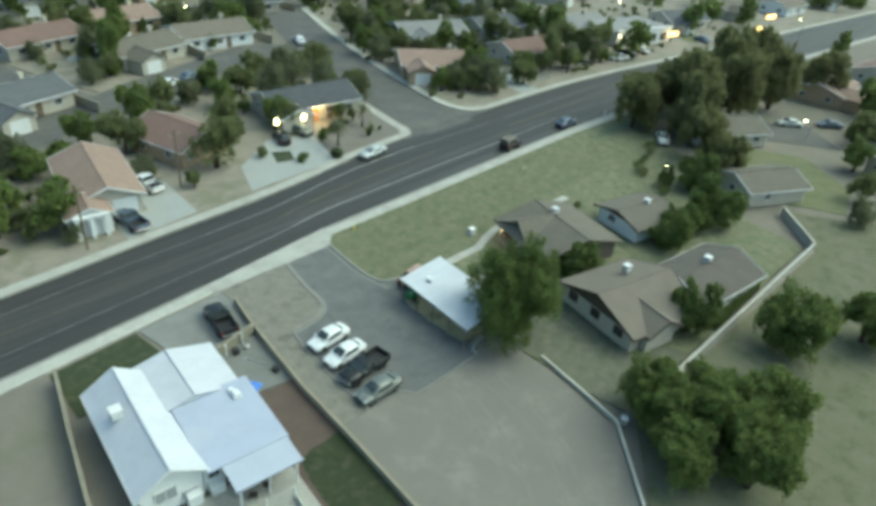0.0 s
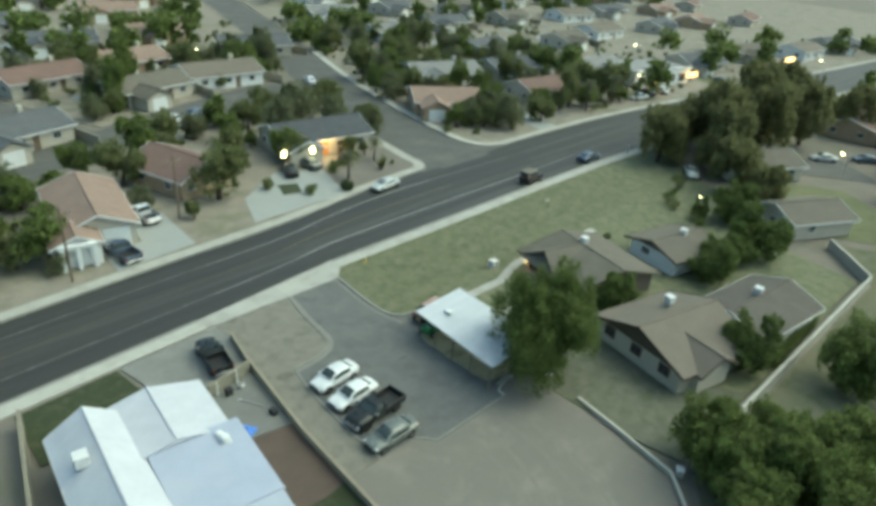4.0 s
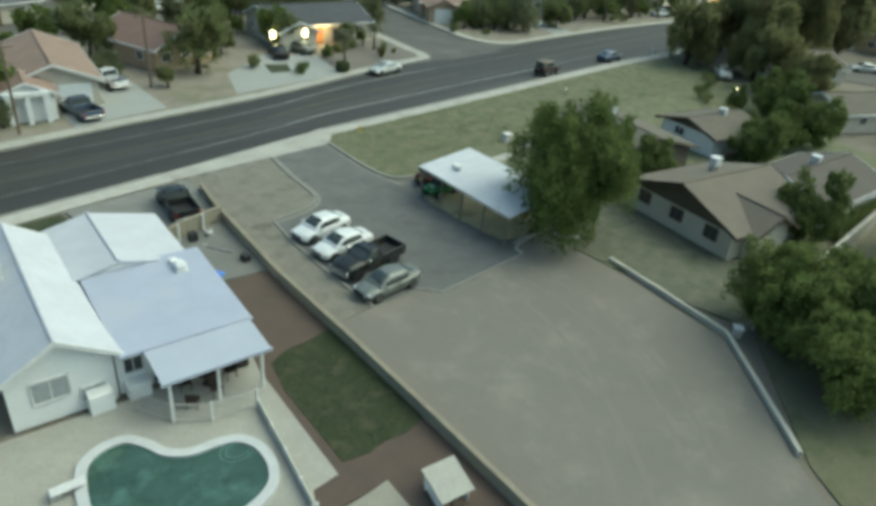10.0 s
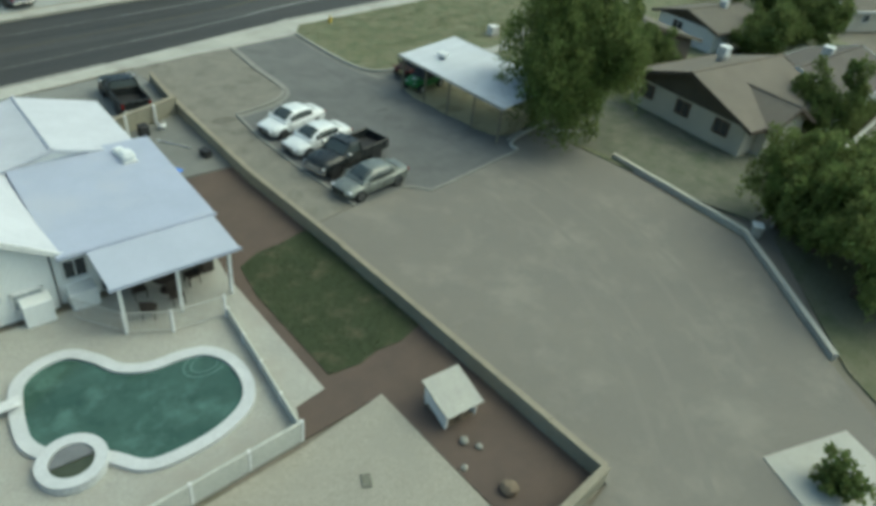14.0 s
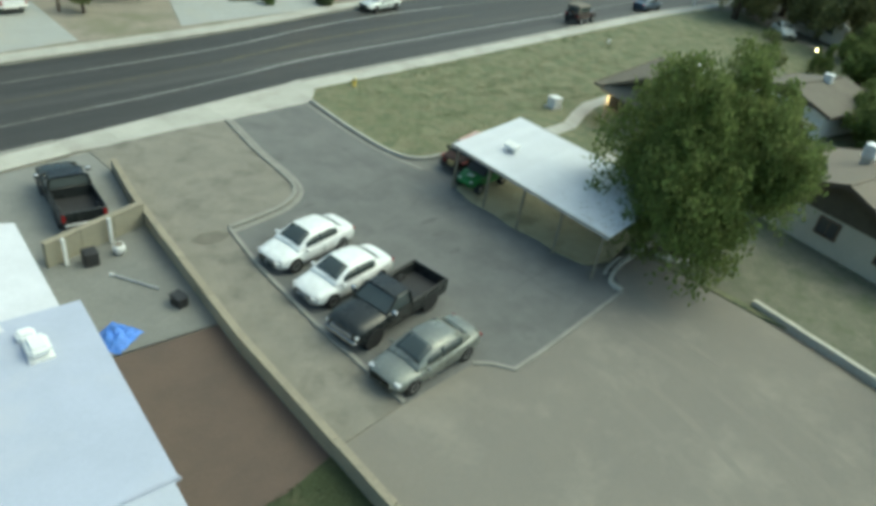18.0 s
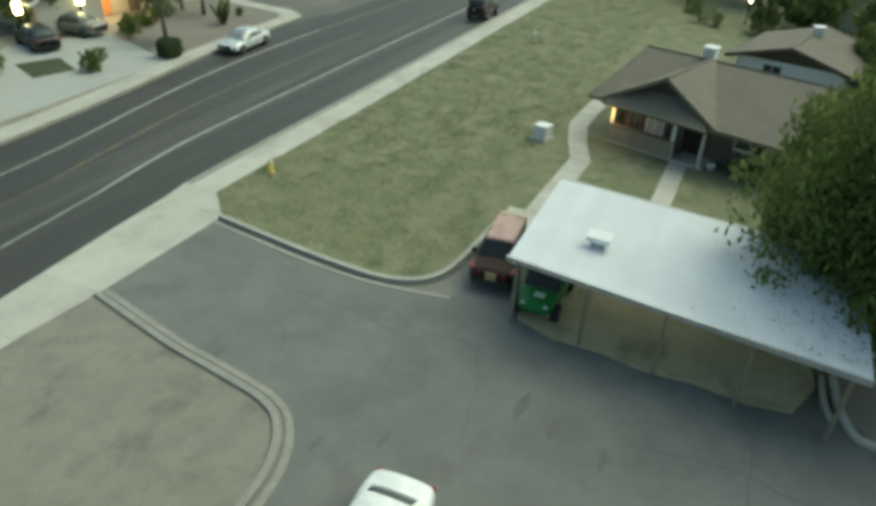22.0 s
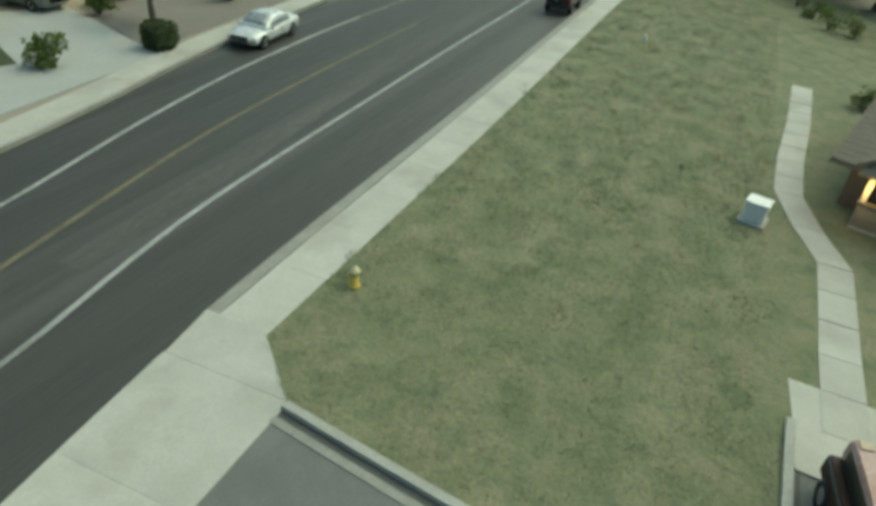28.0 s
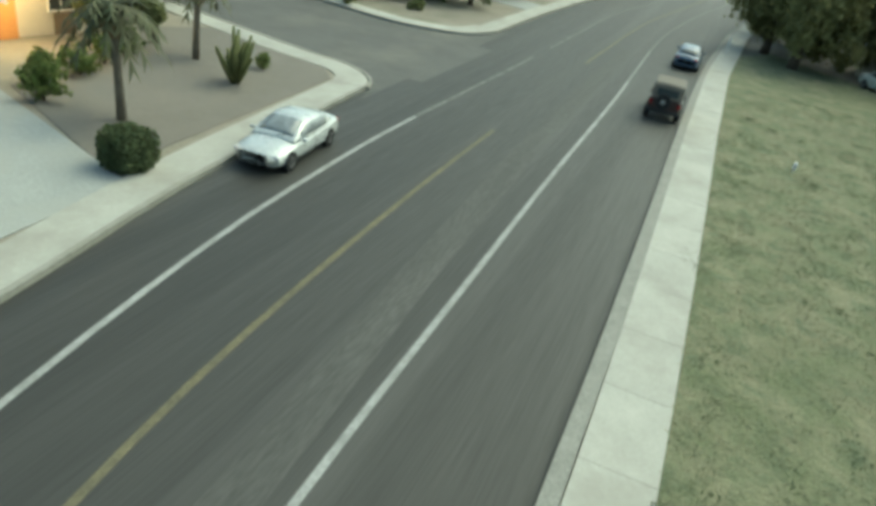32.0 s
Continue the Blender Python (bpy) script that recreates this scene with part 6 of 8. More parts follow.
# near-black face: the shadow below the rakes is painted into its colour
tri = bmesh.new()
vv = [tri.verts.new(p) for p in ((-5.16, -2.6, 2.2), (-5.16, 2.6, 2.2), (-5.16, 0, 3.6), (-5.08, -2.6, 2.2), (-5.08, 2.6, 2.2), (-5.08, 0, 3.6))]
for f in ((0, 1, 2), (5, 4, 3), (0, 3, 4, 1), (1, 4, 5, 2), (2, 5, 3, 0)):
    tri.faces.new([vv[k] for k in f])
part("gable_board", tri, mat("gable_siding", (0.085, 0.072, 0.058), (0.07, 0.06, 0.048), 0.5, 0.05, 0.9, bump=0.3), h, "recessed gable face coloured dark as overhang shade")
BRICKY = mat("tan_brown_brick", (0.32, 0.27, 0.2), (0.26, 0.22, 0.165), 0.5, 0.07, 0.92, bump=0.5)
part("porch_wall", box(-5.8, -5.6, -1.05, 2.35, -0.05, 0.9), BRICKY, h, "low brown brick porch wall")
part("wall_cap", box(-5.85, -5.55, -1.1, 2.4, 0.902, 0.96), TRIM, h)
part("porch_wall", box(-5.6, -4.2, 2.17, 2.35, -0.05, 0.9), BRICKY, h)
part("wall", box(-5.05, -4.2, -1.15, 2.17, 0.1, 2.3), STUCCO_BROWN, h)
part("porch_floor", box(-5.85, -4.2, -2.7, 2.35, -0.02, 0.1), CONCRETE, h)
part("porch_end", box(-5.6, -4.2, 2.18, 2.34, 0.9, 2.2), STUCCO_TAN, h, "tan end wall of the porch")
for y, m in ((-2.45, STUCCO_TAN), (-1.0, WHITE_METAL), (2.26, STUCCO_TAN)):
    part("porch_post", box(-5.77, -5.62, y - 0.08, y + 0.08, 0.1, 2.15), m, h)
CURTAIN = mat("curtained_glass", (0.5, 0.5, 0.44), (0.42, 0.42, 0.37), 0.4, 0.06, 0.3, bump=0)
for y, w, lit in ((1.35, 0.75, None), (0.3, 0.95, CURTAIN), (-0.6, 0.6, None)):
    window(h, -5.08, y, 1.3, w, 1.1, -90, TRIM if lit is None else WHITE_METAL, lit)
part("door", box(-4.26, -4.2, -2.1, -1.25, 0.1, 2.1), mat("dark_door", (0.05, 0.04, 0.035), (0.04, 0.033, 0.03), 0.4, 0.05, 0.6, bump=0.1), h)
window(h, -4.23, -4.1, 1.4, 1.5, 1.05, -90)
roof_cooler(63.3, 42.5, 3.3, -17, 0.64, "white evaporative cooler on the brown roof ridge")
e = thing("white_pot", "small round white pot beside the porch pillar", "pot", (57.3, 40.95, 0.03))
part("bowl", tube([(0, 0, 0), (0, 0, 0.2), (0, 0, 0.36)], [0.12, 0.2, 0.16], 12), PLASTIC_WHITE, e, smooth=True)
part("soil", tube([(0, 0, 0.33), (0, 0, 0.365)], 0.14, 12), DIRT, e)
w = thing("wall_lamp", "small warm porch lamp on the brown house", "wall lamp", (58.5, 46.0, 1.75))
part("bulb", box(-0.045, 0.045, -0.045, 0.045, -0.06, 0.07, 0.02), LAMP_WARM, w)
part("bracket", box(0.0, 0.45, -0.03, 0.03, 0.16, 0.2), BLACK_PLASTIC, w)
pl = new("porch_light", bpy.data.lights.new("porch_light", "POINT"))
pl.data.energy, pl.data.color, pl.data.shadow_soft_size = 26, (1.0, 0.62, 0.28), 0.12
pl.location = (58.15, 46.2, 1.5)
e = thing("utility_box", "white metal utility box on a concrete foot in the lawn", "utility box", (56.9, 49.1, 0.03), -12)
part("cabinet", box(-0.36, 0.36, -0.34, 0.34, 0.08, 0.72, 0.03), PLASTIC_WHITE, e)
part("lid", hull_slab([(-0.39, -0.37, 0.78), (0.39, -0.37, 0.74), (0.39, 0.37, 0.74), (-0.39, 0.37, 0.78)], 0.05), WHITE_METAL, e)
part("foot", box(-0.5, 0.42, -0.42, 0.42, -0.02, 0.09), CONCRETE, e)
hy = thing("fire_hydrant", "yellow fire hydrant at the lawn's edge beside the sidewalk", "fire hydrant", (46.9, 58.35, 0.03))
hy.scale = (0.9, 0.9, 0.78)
part("barrel", tube([(0, 0, -0.03), (0, 0, 0.06), (0, 0, 0.08), (0, 0, 0.55)], [0.17, 0.17, 0.12, 0.12], 14), YELLOW_IRON, hy, smooth=True)
part("bonnet", tube([(0, 0, 0.54), (0, 0, 0.6), (0, 0, 0.68), (0, 0, 0.74), (0, 0, 0.8)], [0.16, 0.16, 0.12, 0.05, 0.04], 14), mat("hydrant_cap", (0.66, 0.6, 0.38), (0.58, 0.52, 0.32), 0.3, 0.04, 0.5, bump=0.1), hy, smooth=True)
for a in (0, 90, 180):
    q = Vector((math.cos(radians(a)), math.sin(radians(a)), 0))
    part("nozzle", tube([tuple(q * 0.1 + Vector((0, 0, 0.4))), tuple(q * 0.21 + Vector((0, 0, 0.4)))], 0.065, 10), YELLOW_IRON, hy)
for x, y, lb in ((76.2, 56.0, "small white marker box in the lawn"), (103.8, 60.0, "small white sign standing by the trees")):
    e = thing("lawn_marker", lb, "marker", (x, y, 0.03))
    part("plate", box(-0.14, 0.14, -0.06, 0.06, 0.1, 0.42 if x < 80 else 1.3, 0.02), PLASTIC_WHITE, e)
    part("stake", tube([(0, 0, -0.05), (0, 0, 0.15)], 0.03, 6), GALV, e)

e = thing("wall_post", "pale block post at the bend of the low wall", "wall post", (43.75, 21.2, 0), 30)
part("shaft", box(-0.24, 0.24, -0.24, 0.24, -0.05, 0.6, 0.02), CONCRETE, e)
part("cap", box(-0.28, 0.28, -0.28, 0.28, 0.59, 0.68, 0.02), WHITE_METAL, e)

for k, (x, y, r) in enumerate(((45.35, 34.75, 0.24), (45.62, 34.4, 0.2), (45.85, 34.05, 0.26), (45.3, 35.15, 0.16), (46.2, 33.85, 0.18))):
    e = thing("stone", "pale whitish stone at the foot of the big tree", "stone", (x, y, 0.03), 50 * k, "stones round the tree")
    part("rock", tube([(0, 0, -0.03), (0.02, 0, r * 0.3), (0, 0.02, r * 0.75), (0.01, 0, r)], [r * 0.9, r * 1.1, r * 0.8, r * 0.25], 9), MATS["pale_stone"] if "pale_stone" in MATS else mat("pale_stone", (0.6, 0.58, 0.52), (0.5, 0.48, 0.43), 0.3, 0.04, 0.9, bump=0.4), e, smooth=True)

# second house: tan, three windows on its gable side
h = thing("tan_house", "tan stucco house with a tan shingle roof and three windows", "house", (57.95, 28.8, 0), -14)
gable(h, -4.9, 4.0, -4.6, 4.6, 2.35, 3.95, True, STUCCO_TAN, ROOF_TAN, 0.65, mat("dark_trim", (0.11, 0.085, 0.065), (0.09, 0.07, 0.055), 0.6, 0.05, 0.85, bump=0.2))
for y in (3.3, 0.2, -2.9):
    window(h, -4.94, y, 1.35, 1.15, 0.95, -90, mat("brown_frame", (0.16, 0.1, 0.075), (0.13, 0.08, 0.06), 0.4, 0.05, 0.7, bump=0.1))
window(h, 1.6, -4.64, 1.45, 1.2, 0.95, 0, MATS["brown_frame"])
gable(h, -3.5, 0.3, -5.3, -1.2, 2.3, 3.3, False, STUCCO_TAN, ROOF_TAN, 0.5, MATS["dark_trim"])
# brown gable overlay, with the eave's shade mixed into its colour
tri = bmesh.new()
vv = [tri.verts.new(p) for p in ((-4.98, -4.5, 2.0), (-4.98, 4.5, 2.0), (-4.98, 4.5, 2.3), (-4.98, 0, 3.78), (-4.98, -4.5, 2.3), (-4.91, -4.5, 2.0), (-4.91, 4.5, 2.0), (-4.91, 4.5, 2.3), (-4.91, 0, 3.78), (-4.91, -4.5, 2.3))]
for f in ((4, 3, 2, 1, 0), (5, 6, 7, 8, 9), (0, 1, 6, 5), (1, 2, 7, 6), (2, 3, 8, 7), (3, 4, 9, 8), (4, 0, 5, 9)):
    tri.faces.new([vv[k] for k in f])
part("gable_siding", tri, mat("shaded_brown", (0.11, 0.095, 0.07), (0.09, 0.078, 0.058), 0.5, 0.05, 0.9, bump=0.3), h, "gable face darkened to brown for eave shade")
part("door", box(2.9, 3.8, -4.66, -4.58, 0.05, 2.05), WOOD, h)
roof_cooler(58.9, 30.6, 3.4, -14, 0.7, "white evaporative cooler on the tan roof")
h = thing("grey_roofed_house", "low house with a dark grey-brown shingle roof and white trim", "house", (67.0, 25.4, 0), -8)
gable(h, -4.6, 5.6, -3.2, 3.5, 2.4, 3.6, True, STUCCO_WHITE, mat("taupe_shingle", (0.15, 0.135, 0.115), (0.125, 0.11, 0.095), 1.5, 0.06, 0.95, bump=0.5, island=0.12), 0.5, WHITE_METAL)
window(h, 0.0, -3.24, 1.4, 1.3, 1.0, 0)
roof_cooler(67.6, 25.9, 3.2, 0, 0.7, "white evaporative cooler on a taupe roof")
h = thing("white_gabled_house", "white-walled house with a brown gable roof and dark window", "house", (75.4, 37.4, 0), -14)
gable(h, -4.2, 2.8, -3.1, 3.1, 2.15, 3.0, True, STUCCO_WHITE, ROOF_BROWN, 0.6, MATS["dark_trim"])
window(h, -4.24, 0.9, 1.35, 1.2, 0.85, -90)
# dark overlay on the white gable stands for the wall lying in shadow
part("gable_siding", slab_from([(-4.28, 2.0), (-4.22, 2.0), (-4.22, 2.06), (-4.28, 2.06)], -3.0, 3.0), MATS["dark_trim"], h)
tri = bmesh.new()
vv = [tri.verts.new((x, y, z)) for x in (-4.3, -4.21) for y, z in ((-3.0, 2.08), (3.0, 2.08), (0.0, 2.82))]
for f in ((0, 1, 2), (5, 4, 3), (0, 3, 4, 1), (1, 4, 5, 2), (2, 5, 3, 0)):
    tri.faces.new([vv[k] for k in f])
part("gable_siding", tri, MATS["shaded_brown"], h, "gable face darkened to brown for eave shade")
roof_cooler(75.6, 37.2, 2.6, 0, 0.65, "small white cooler on a brown roof")
w = thing("garden_lamp", "bright warm lamp on a slim post among dark shrubs", "garden lamp", (90.8, 42.0, 0.03))
part("post", tube([(0, 0, -0.05), (0, 0, 1.85)], [0.06, 0.045], 8), BLACK_PLASTIC, w)
part("lamp_head", box(-0.11, 0.11, -0.11, 0.11, 1.84, 2.06, 0.04), LAMP_WARM, w)
part("cap", tube([(0, 0, 2.065), (0, 0, 2.1), (0, 0, 2.22)], [0.36, 0.34, 0.05], 12), BLACK_PLASTIC, w)
h = thing("far_tan_house", "tan house with a brown roof beyond the lawn", "house", (97.0, 31.0, 0), -28)
gable(h, -4.5, 5.0, -3.4, 3.4, 2.4, 3.6, True, STUCCO_TAN, ROOF_BROWN, 0.5, WHITE_METAL)
window(h, -1.5, -3.44, 1.4, 1.0, 0.9, 0)
window(h, -4.54, 0, 1.4, 1.0, 0.9, -90)
hd = thing("clipped_hedge", "long dark clipped hedge along the house wall", "hedge", (67.5, 21.6, 0))
vs, fs = [], []
rnd = np.random.RandomState(5)
for k in range(3600):
    p = Vector((rnd.uniform(-5.6, 5.6), rnd.uniform(-0.45, 0.45), rnd.uniform(0.02, 1.15)))
    u, w_ = Vector(rnd.normal(size=3)).normalized() * 0.12, Vector(rnd.normal(size=3)).normalized() * 0.06
    b0 = len(vs)
    vs += [tuple(p - u), tuple(p + w_), tuple(p + u), tuple(p - w_)]
    fs.append((b0, b0 + 1, b0 + 2, b0 + 3))
part("foliage", (vs, fs), LEAF_DARK, hd)
for k in range(8):
    part("stem", tube([(-5.2 + k * 1.5, 0, -0.05), (-5.2 + k * 1.5, 0.05, 0.8)], [0.05, 0.02], 5), BARK, hd)

# trees on the near side
tree("mulberry_tree", "broad dense green tree leaning over the carport", 46.1, 34.6, 4.45, 9.6, 3, 80000, 0.115, 0.5, LEAF_MULBERRY, lobes=30, lobe=0.85, droop=1.0)
tree("yard_tree", "dark green tree behind the east block wall", 44.9, 18.4, 2.9, 5.4, 5, 24000, 0.13, 0.4, LEAF, "trees behind the wall", key="yard", lobes=18, lobe=0.8, droop=0.6)
for x, y, r, hh, tn in ((46.9, 20.4, 2.6, 4.8, 60), (42.4, 15.8, 2.7, 4.8, 140), (47.0, 15.4, 3.2, 6.0, 215), (45.2, 11.4, 3.2, 5.6, 300), (51.4, 12.4, 3.5, 6.0, 95), (49.6, 17.6, 2.6, 5.0, 250), (64.2, 14.6, 3.7, 6.2, 20), (72.0, 10.5, 3.0, 5.4, 160)):
    tree("yard_tree", "dark green tree behind the east block wall", x, y, r, hh, 5, group="trees behind the wall", turn=tn, key="yard")
tree("garden_tree", "round leafy tree between the houses", 59.5, 36.3, 2.4, 4.6, 8, 11000, 0.13, 0.4, LEAF_DARK, "trees between the houses", key="round")
for x, y, r, hh, tn in ((73.2, 32.2, 2.8, 5.2, 40), (59.9, 23.4, 2.4, 6.0, 100), (79.0, 32.2, 2.4, 5.0, 200), (58.3, 36.0, 1.4, 2.4, 10), (90.5, 37.5, 3.0, 6.0, 75), (83.6, 31.4, 3.4, 6.6, 290), (88.0, 40.5, 1.1, 3.4, 150), (76.2, 33.0, 2.2, 4.6, 130)):
    tree("garden_tree", "round leafy tree between the houses", x, y, r, hh, 8, group="trees between the houses", turn=tn, key="round")
tree("tall_tree", "tall dark tree in the cluster at the lawn's end", 104.5, 55.0, 4.6, 9.0, 11, 16000, 0.22, 0.45, LEAF_TALL, "tall trees at the lawn's end", key="tall", lobes=16, lobe=0.85, droop=0.6)
for x, y, r, hh, tn in ((110, 57.0, 4.2, 8.5, 50), (116, 53, 5.0, 12.0, 110), (107, 46, 4.5, 11.5, 200), (112, 49, 4.2, 13.5, 260), (101.5, 41.5, 3.8, 8.5, 310), (98, 36.5, 3.2, 7, 15), (122, 46, 4.5, 13, 80), (130, 52, 5, 14, 170), (136, 44, 4.5, 12, 230), (121, 57, 3.5, 8, 330), (143, 52, 5, 13, 20), (150, 40, 4.5, 10, 120)):
    tree("tall_tree", "tall dark tree in the cluster at the lawn's end", x, y, r, hh, 11, group="tall trees at the lawn's end", turn=tn, key="tall")
for k, (x, y, r, hh) in enumerate(((57.0, 38.9, 0.7, 1.0), (57.4, 39.9, 0.45, 0.7), (58.7, 34.6, 0.8, 1.1), (72.3, 44.6, 0.7, 1.0), (89.6, 45.6, 1.1, 1.5), (88.6, 44.0, 1.0, 1.3), (92.6, 46.6, 1.0, 1.3), (96.4, 47.6, 1.2, 1.6), (98.6, 48.6, 1.2, 1.5), (87.0, 40.6, 1.0, 1.4), (85.6, 39.0, 1.0, 1.3))):
    bush("low green shrub against a house wall", x, y, r, hh, 40 + k, LEAF_OLIVE if k % 2 else LEAF_DARK, 500, 0.1, "shrubs by the houses")
setting("rear_yard", prism([(44.5, 20.4), (36.6, 14.6), (30, 6), (40, -20), (110, -25), (105, 10), (95, 26), (87, 19.6), (55, 20.3)], -0.1, -0.02), mat("weedy_ground", (0.135, 0.142, 0.08), (0.17, 0.16, 0.105), 2.5, 0.1, 0.97, bump=0.7, stain=(0.085, 0.1, 0.05), stain_size=2.0), "weedy green-brown ground behind the block wall")
# roadside cars
def boxy(label, paint, loc, turn, group=""):
    c = thing("jeep", label, "jeep", loc, turn, group)
    part("tub", loft([body_sec(-1.9, 0.76, 0.5, 1.05), body_sec(-1.8, 0.8, 0.45, 1.1), body_sec(0.5, 0.8, 0.45, 1.08), body_sec(1.6, 0.7, 0.5, 1.02), body_sec(1.8, 0.6, 0.55, 0.9)]), paint, c)
    part("top", loft([body_sec(-1.8, 0.72, 1.1, 1.76), body_sec(-1.7, 0.74, 1.1, 1.84), body_sec(0.1, 0.72, 1.1, 1.84), body_sec(0.35, 0.66, 1.1, 1.78)]), mat("tan_canvas", (0.23, 0.205, 0.17), (0.185, 0.165, 0.135), 0.5, 0.05, 0.9, bump=0.2), c, "brownish soft top")
    part("rear_window", box(-1.83, -1.79, -0.5, 0.5, 1.25, 1.6), GLASS_DARK, c)
    part("spare_wheel", tube([(-1.88, 0.1, 1.0), (-2.08, 0.1, 1.0)], 0.36, 16), TYRE, c)
    part("spare_cover", tube([(-2.085, 0.1, 1.0), (-2.1, 0.1, 1.0)], 0.12, 12), RIM, c)
    part("windscreen", hull_slab([(0.55, -0.68, 1.1), (0.55, 0.68, 1.1), (0.38, 0.66, 1.7), (0.38, -0.66, 1.7)], 0.03), GLASS_DARK, c)
    part("bumper", box(-1.98, -1.88, -0.78, 0.78, 0.45, 0.6, 0.02), BLACK_PLASTIC, c)
    for s in (-1, 1):
        part("side_window", box(-1.5, 0.1, s * 0.745 - 0.01, s * 0.745 + 0.01, 1.2, 1.65), GLASS_DARK, c)
        part("tail_light", box(-1.92, -1.88, s * 0.68 - 0.08, s * 0.68 + 0.08, 0.8, 1.0, 0.02), TAIL, c)
        part("fender", box(0.8, 1.7, s * 0.8 - 0.12, s * 0.8 + 0.12, 0.78, 0.88, 0.03), BLACK_PLASTIC, c)
        for x in (1.2, -1.2):
            wheel(c, x, s * 0.74, 0.38, 0.26)
    return c


boxy("dark red jeep with a soft top parked at the kerb", RED_PAINT, (80.9, 62.2, -0.12), 2, "cars parked along the road")
sedan("blue_car", "blue sedan parked at the kerb beyond the jeep", BLUE_PAINT, (95.8, 62.3, -0.12), 0, 4.5, 1.75, 1.42, "cars parked along the road")
# the coupe's glass carries the reflected sky as a pale grey base colour
sedan("silver_coupe", "pale silver-white coupe parked across the road", SILVER_PAINT, (62.55, 72.52, -0.12), 186, 4.55, 1.76, 1.28, "cars parked along the road", 0.28, 0.11, mat("sky_pale_glass", (0.3, 0.32, 0.325), (0.25, 0.27, 0.275), 0.6, 0.2, 0.2, bump=0))
# fallen leaves on the carport roof below the tree
rl = np.random.RandomState(8)
lv, lf = [], []
while len(lf) < 260:
    x, y = rl.uniform(41, 46.6), 35.95 + abs(rl.normal()) * 1.3
    if y > 41.5 or x < 40.9 + (y - 36) * 0.08:
        continue
    z = 2.45 + (x - 40.9) / 6 * 0.18
    a, w = rl.rand() * math.tau, 0.03 + 0.035 * rl.rand()
    dx, dy = math.cos(a) * w, math.sin(a) * w
    b0 = len(lv)
    lv += [(x - dx, y - dy, z + 0.012), (x + dy * 0.5, y - dx * 0.5, z + 0.03), (x + dx, y + dy, z + 0.014), (x - dy * 0.5, y + dx * 0.5, z + 0.025)]
    lf.append((b0, b0 + 1, b0 + 2, b0 + 3))
tagged(part("leaf_litter", (lv, lf), mat("dead_leaf", (0.24, 0.22, 0.15), (0.18, 0.17, 0.11), 0.5, 0.1, 0.9, bump=0, island=0.4)), "brown fallen leaves scattered on the carport roof", "leaves", "", "stuff")


# ---- across the road ----
def plain_house(name, label, x, y, turn, lx, ly, h, ridge, along, wall, roof, wins=3, group=""):
    e = thing(name, label, "house", (x, y, 0), turn, group)
    gable(e, -lx / 2, lx / 2, -ly / 2, ly / 2, h, ridge, along, wall, roof, 0.5, WHITE_METAL)
    for k in range(wins):
        window(e, -lx / 2 + lx * (k + 0.5) / wins, -ly / 2 - 0.04, 1.45, 1.2, 1.0, 0)
    for k in range(2):
        window(e, -lx / 2 - 0.04, -ly / 4 + k * ly / 2, 1.45, 1.1, 1.0, -90)
    part("door", box(lx * 0.1, lx * 0.1 + 0.95, -ly / 2 - 0.05, -ly / 2 + 0.02, 0, 2.05), WOOD, e)
    return e


h = plain_house("terracotta_house", "house with a terracotta tile roof and white arched entry", 29.0, 83.2, -12, 7.0, 12.5, 2.6, 4.0, False, STUCCO_TAN, ROOF_TERRACOTTA, 0)
gable(h, -4.6, -0.4, -9.2, -5.8, 2.5, 3.4, False, STUCCO_WHITE, ROOF_TERRACOTTA, 0.35, WHITE_METAL)
part("garage_door", box(0.3, 2.9, -6.32, -6.22, 0, 2.1), STUCCO_WHITE, h)
for x in (-3.9, -2.5, -1.1):
    part("arch_post", box(x - 0.2, x + 0.2, -9.9, -9.5, 0, 2.4, 0.02), STUCCO_WHITE, h)
part("arch_beam", box(-4.2, -0.8, -9.95, -9.45, 2.35, 2.7, 0.02), STUCCO_WHITE, h)
h = plain_house("brown_roofed_house", "house with a dusty brown roof and a peach gable", 42.6, 89.0, 14, 8.0, 9.5, 2.6, 4.2, False, mat("peach_stucco", (0.48, 0.36, 0.24), (0.42, 0.32, 0.21), 1.5, 0.05, 0.9, bump=0.3), mat("dusty_roof", (0.25, 0.165, 0.135), (0.21, 0.14, 0.115), 1.5, 0.06, 0.95, bump=0.4, island=0.12), 3)
h = plain_house("dark_roofed_house", "house with a dark blue-grey roof and lit porch lamps", 65.0, 91.0, -8, 14.0, 8.5, 2.6, 4.2, True, STUCCO_TAN, mat("slate_roof", (0.105, 0.11, 0.118), (0.085, 0.09, 0.098), 1.5, 0.06, 0.95, bump=0.4, island=0.12), 4)
gable(h, -7.5, -2.6, -7.0, -4.2, 2.5, 3.6, False, STUCCO_TAN, MATS["slate_roof"], 0.4, WHITE_METAL)
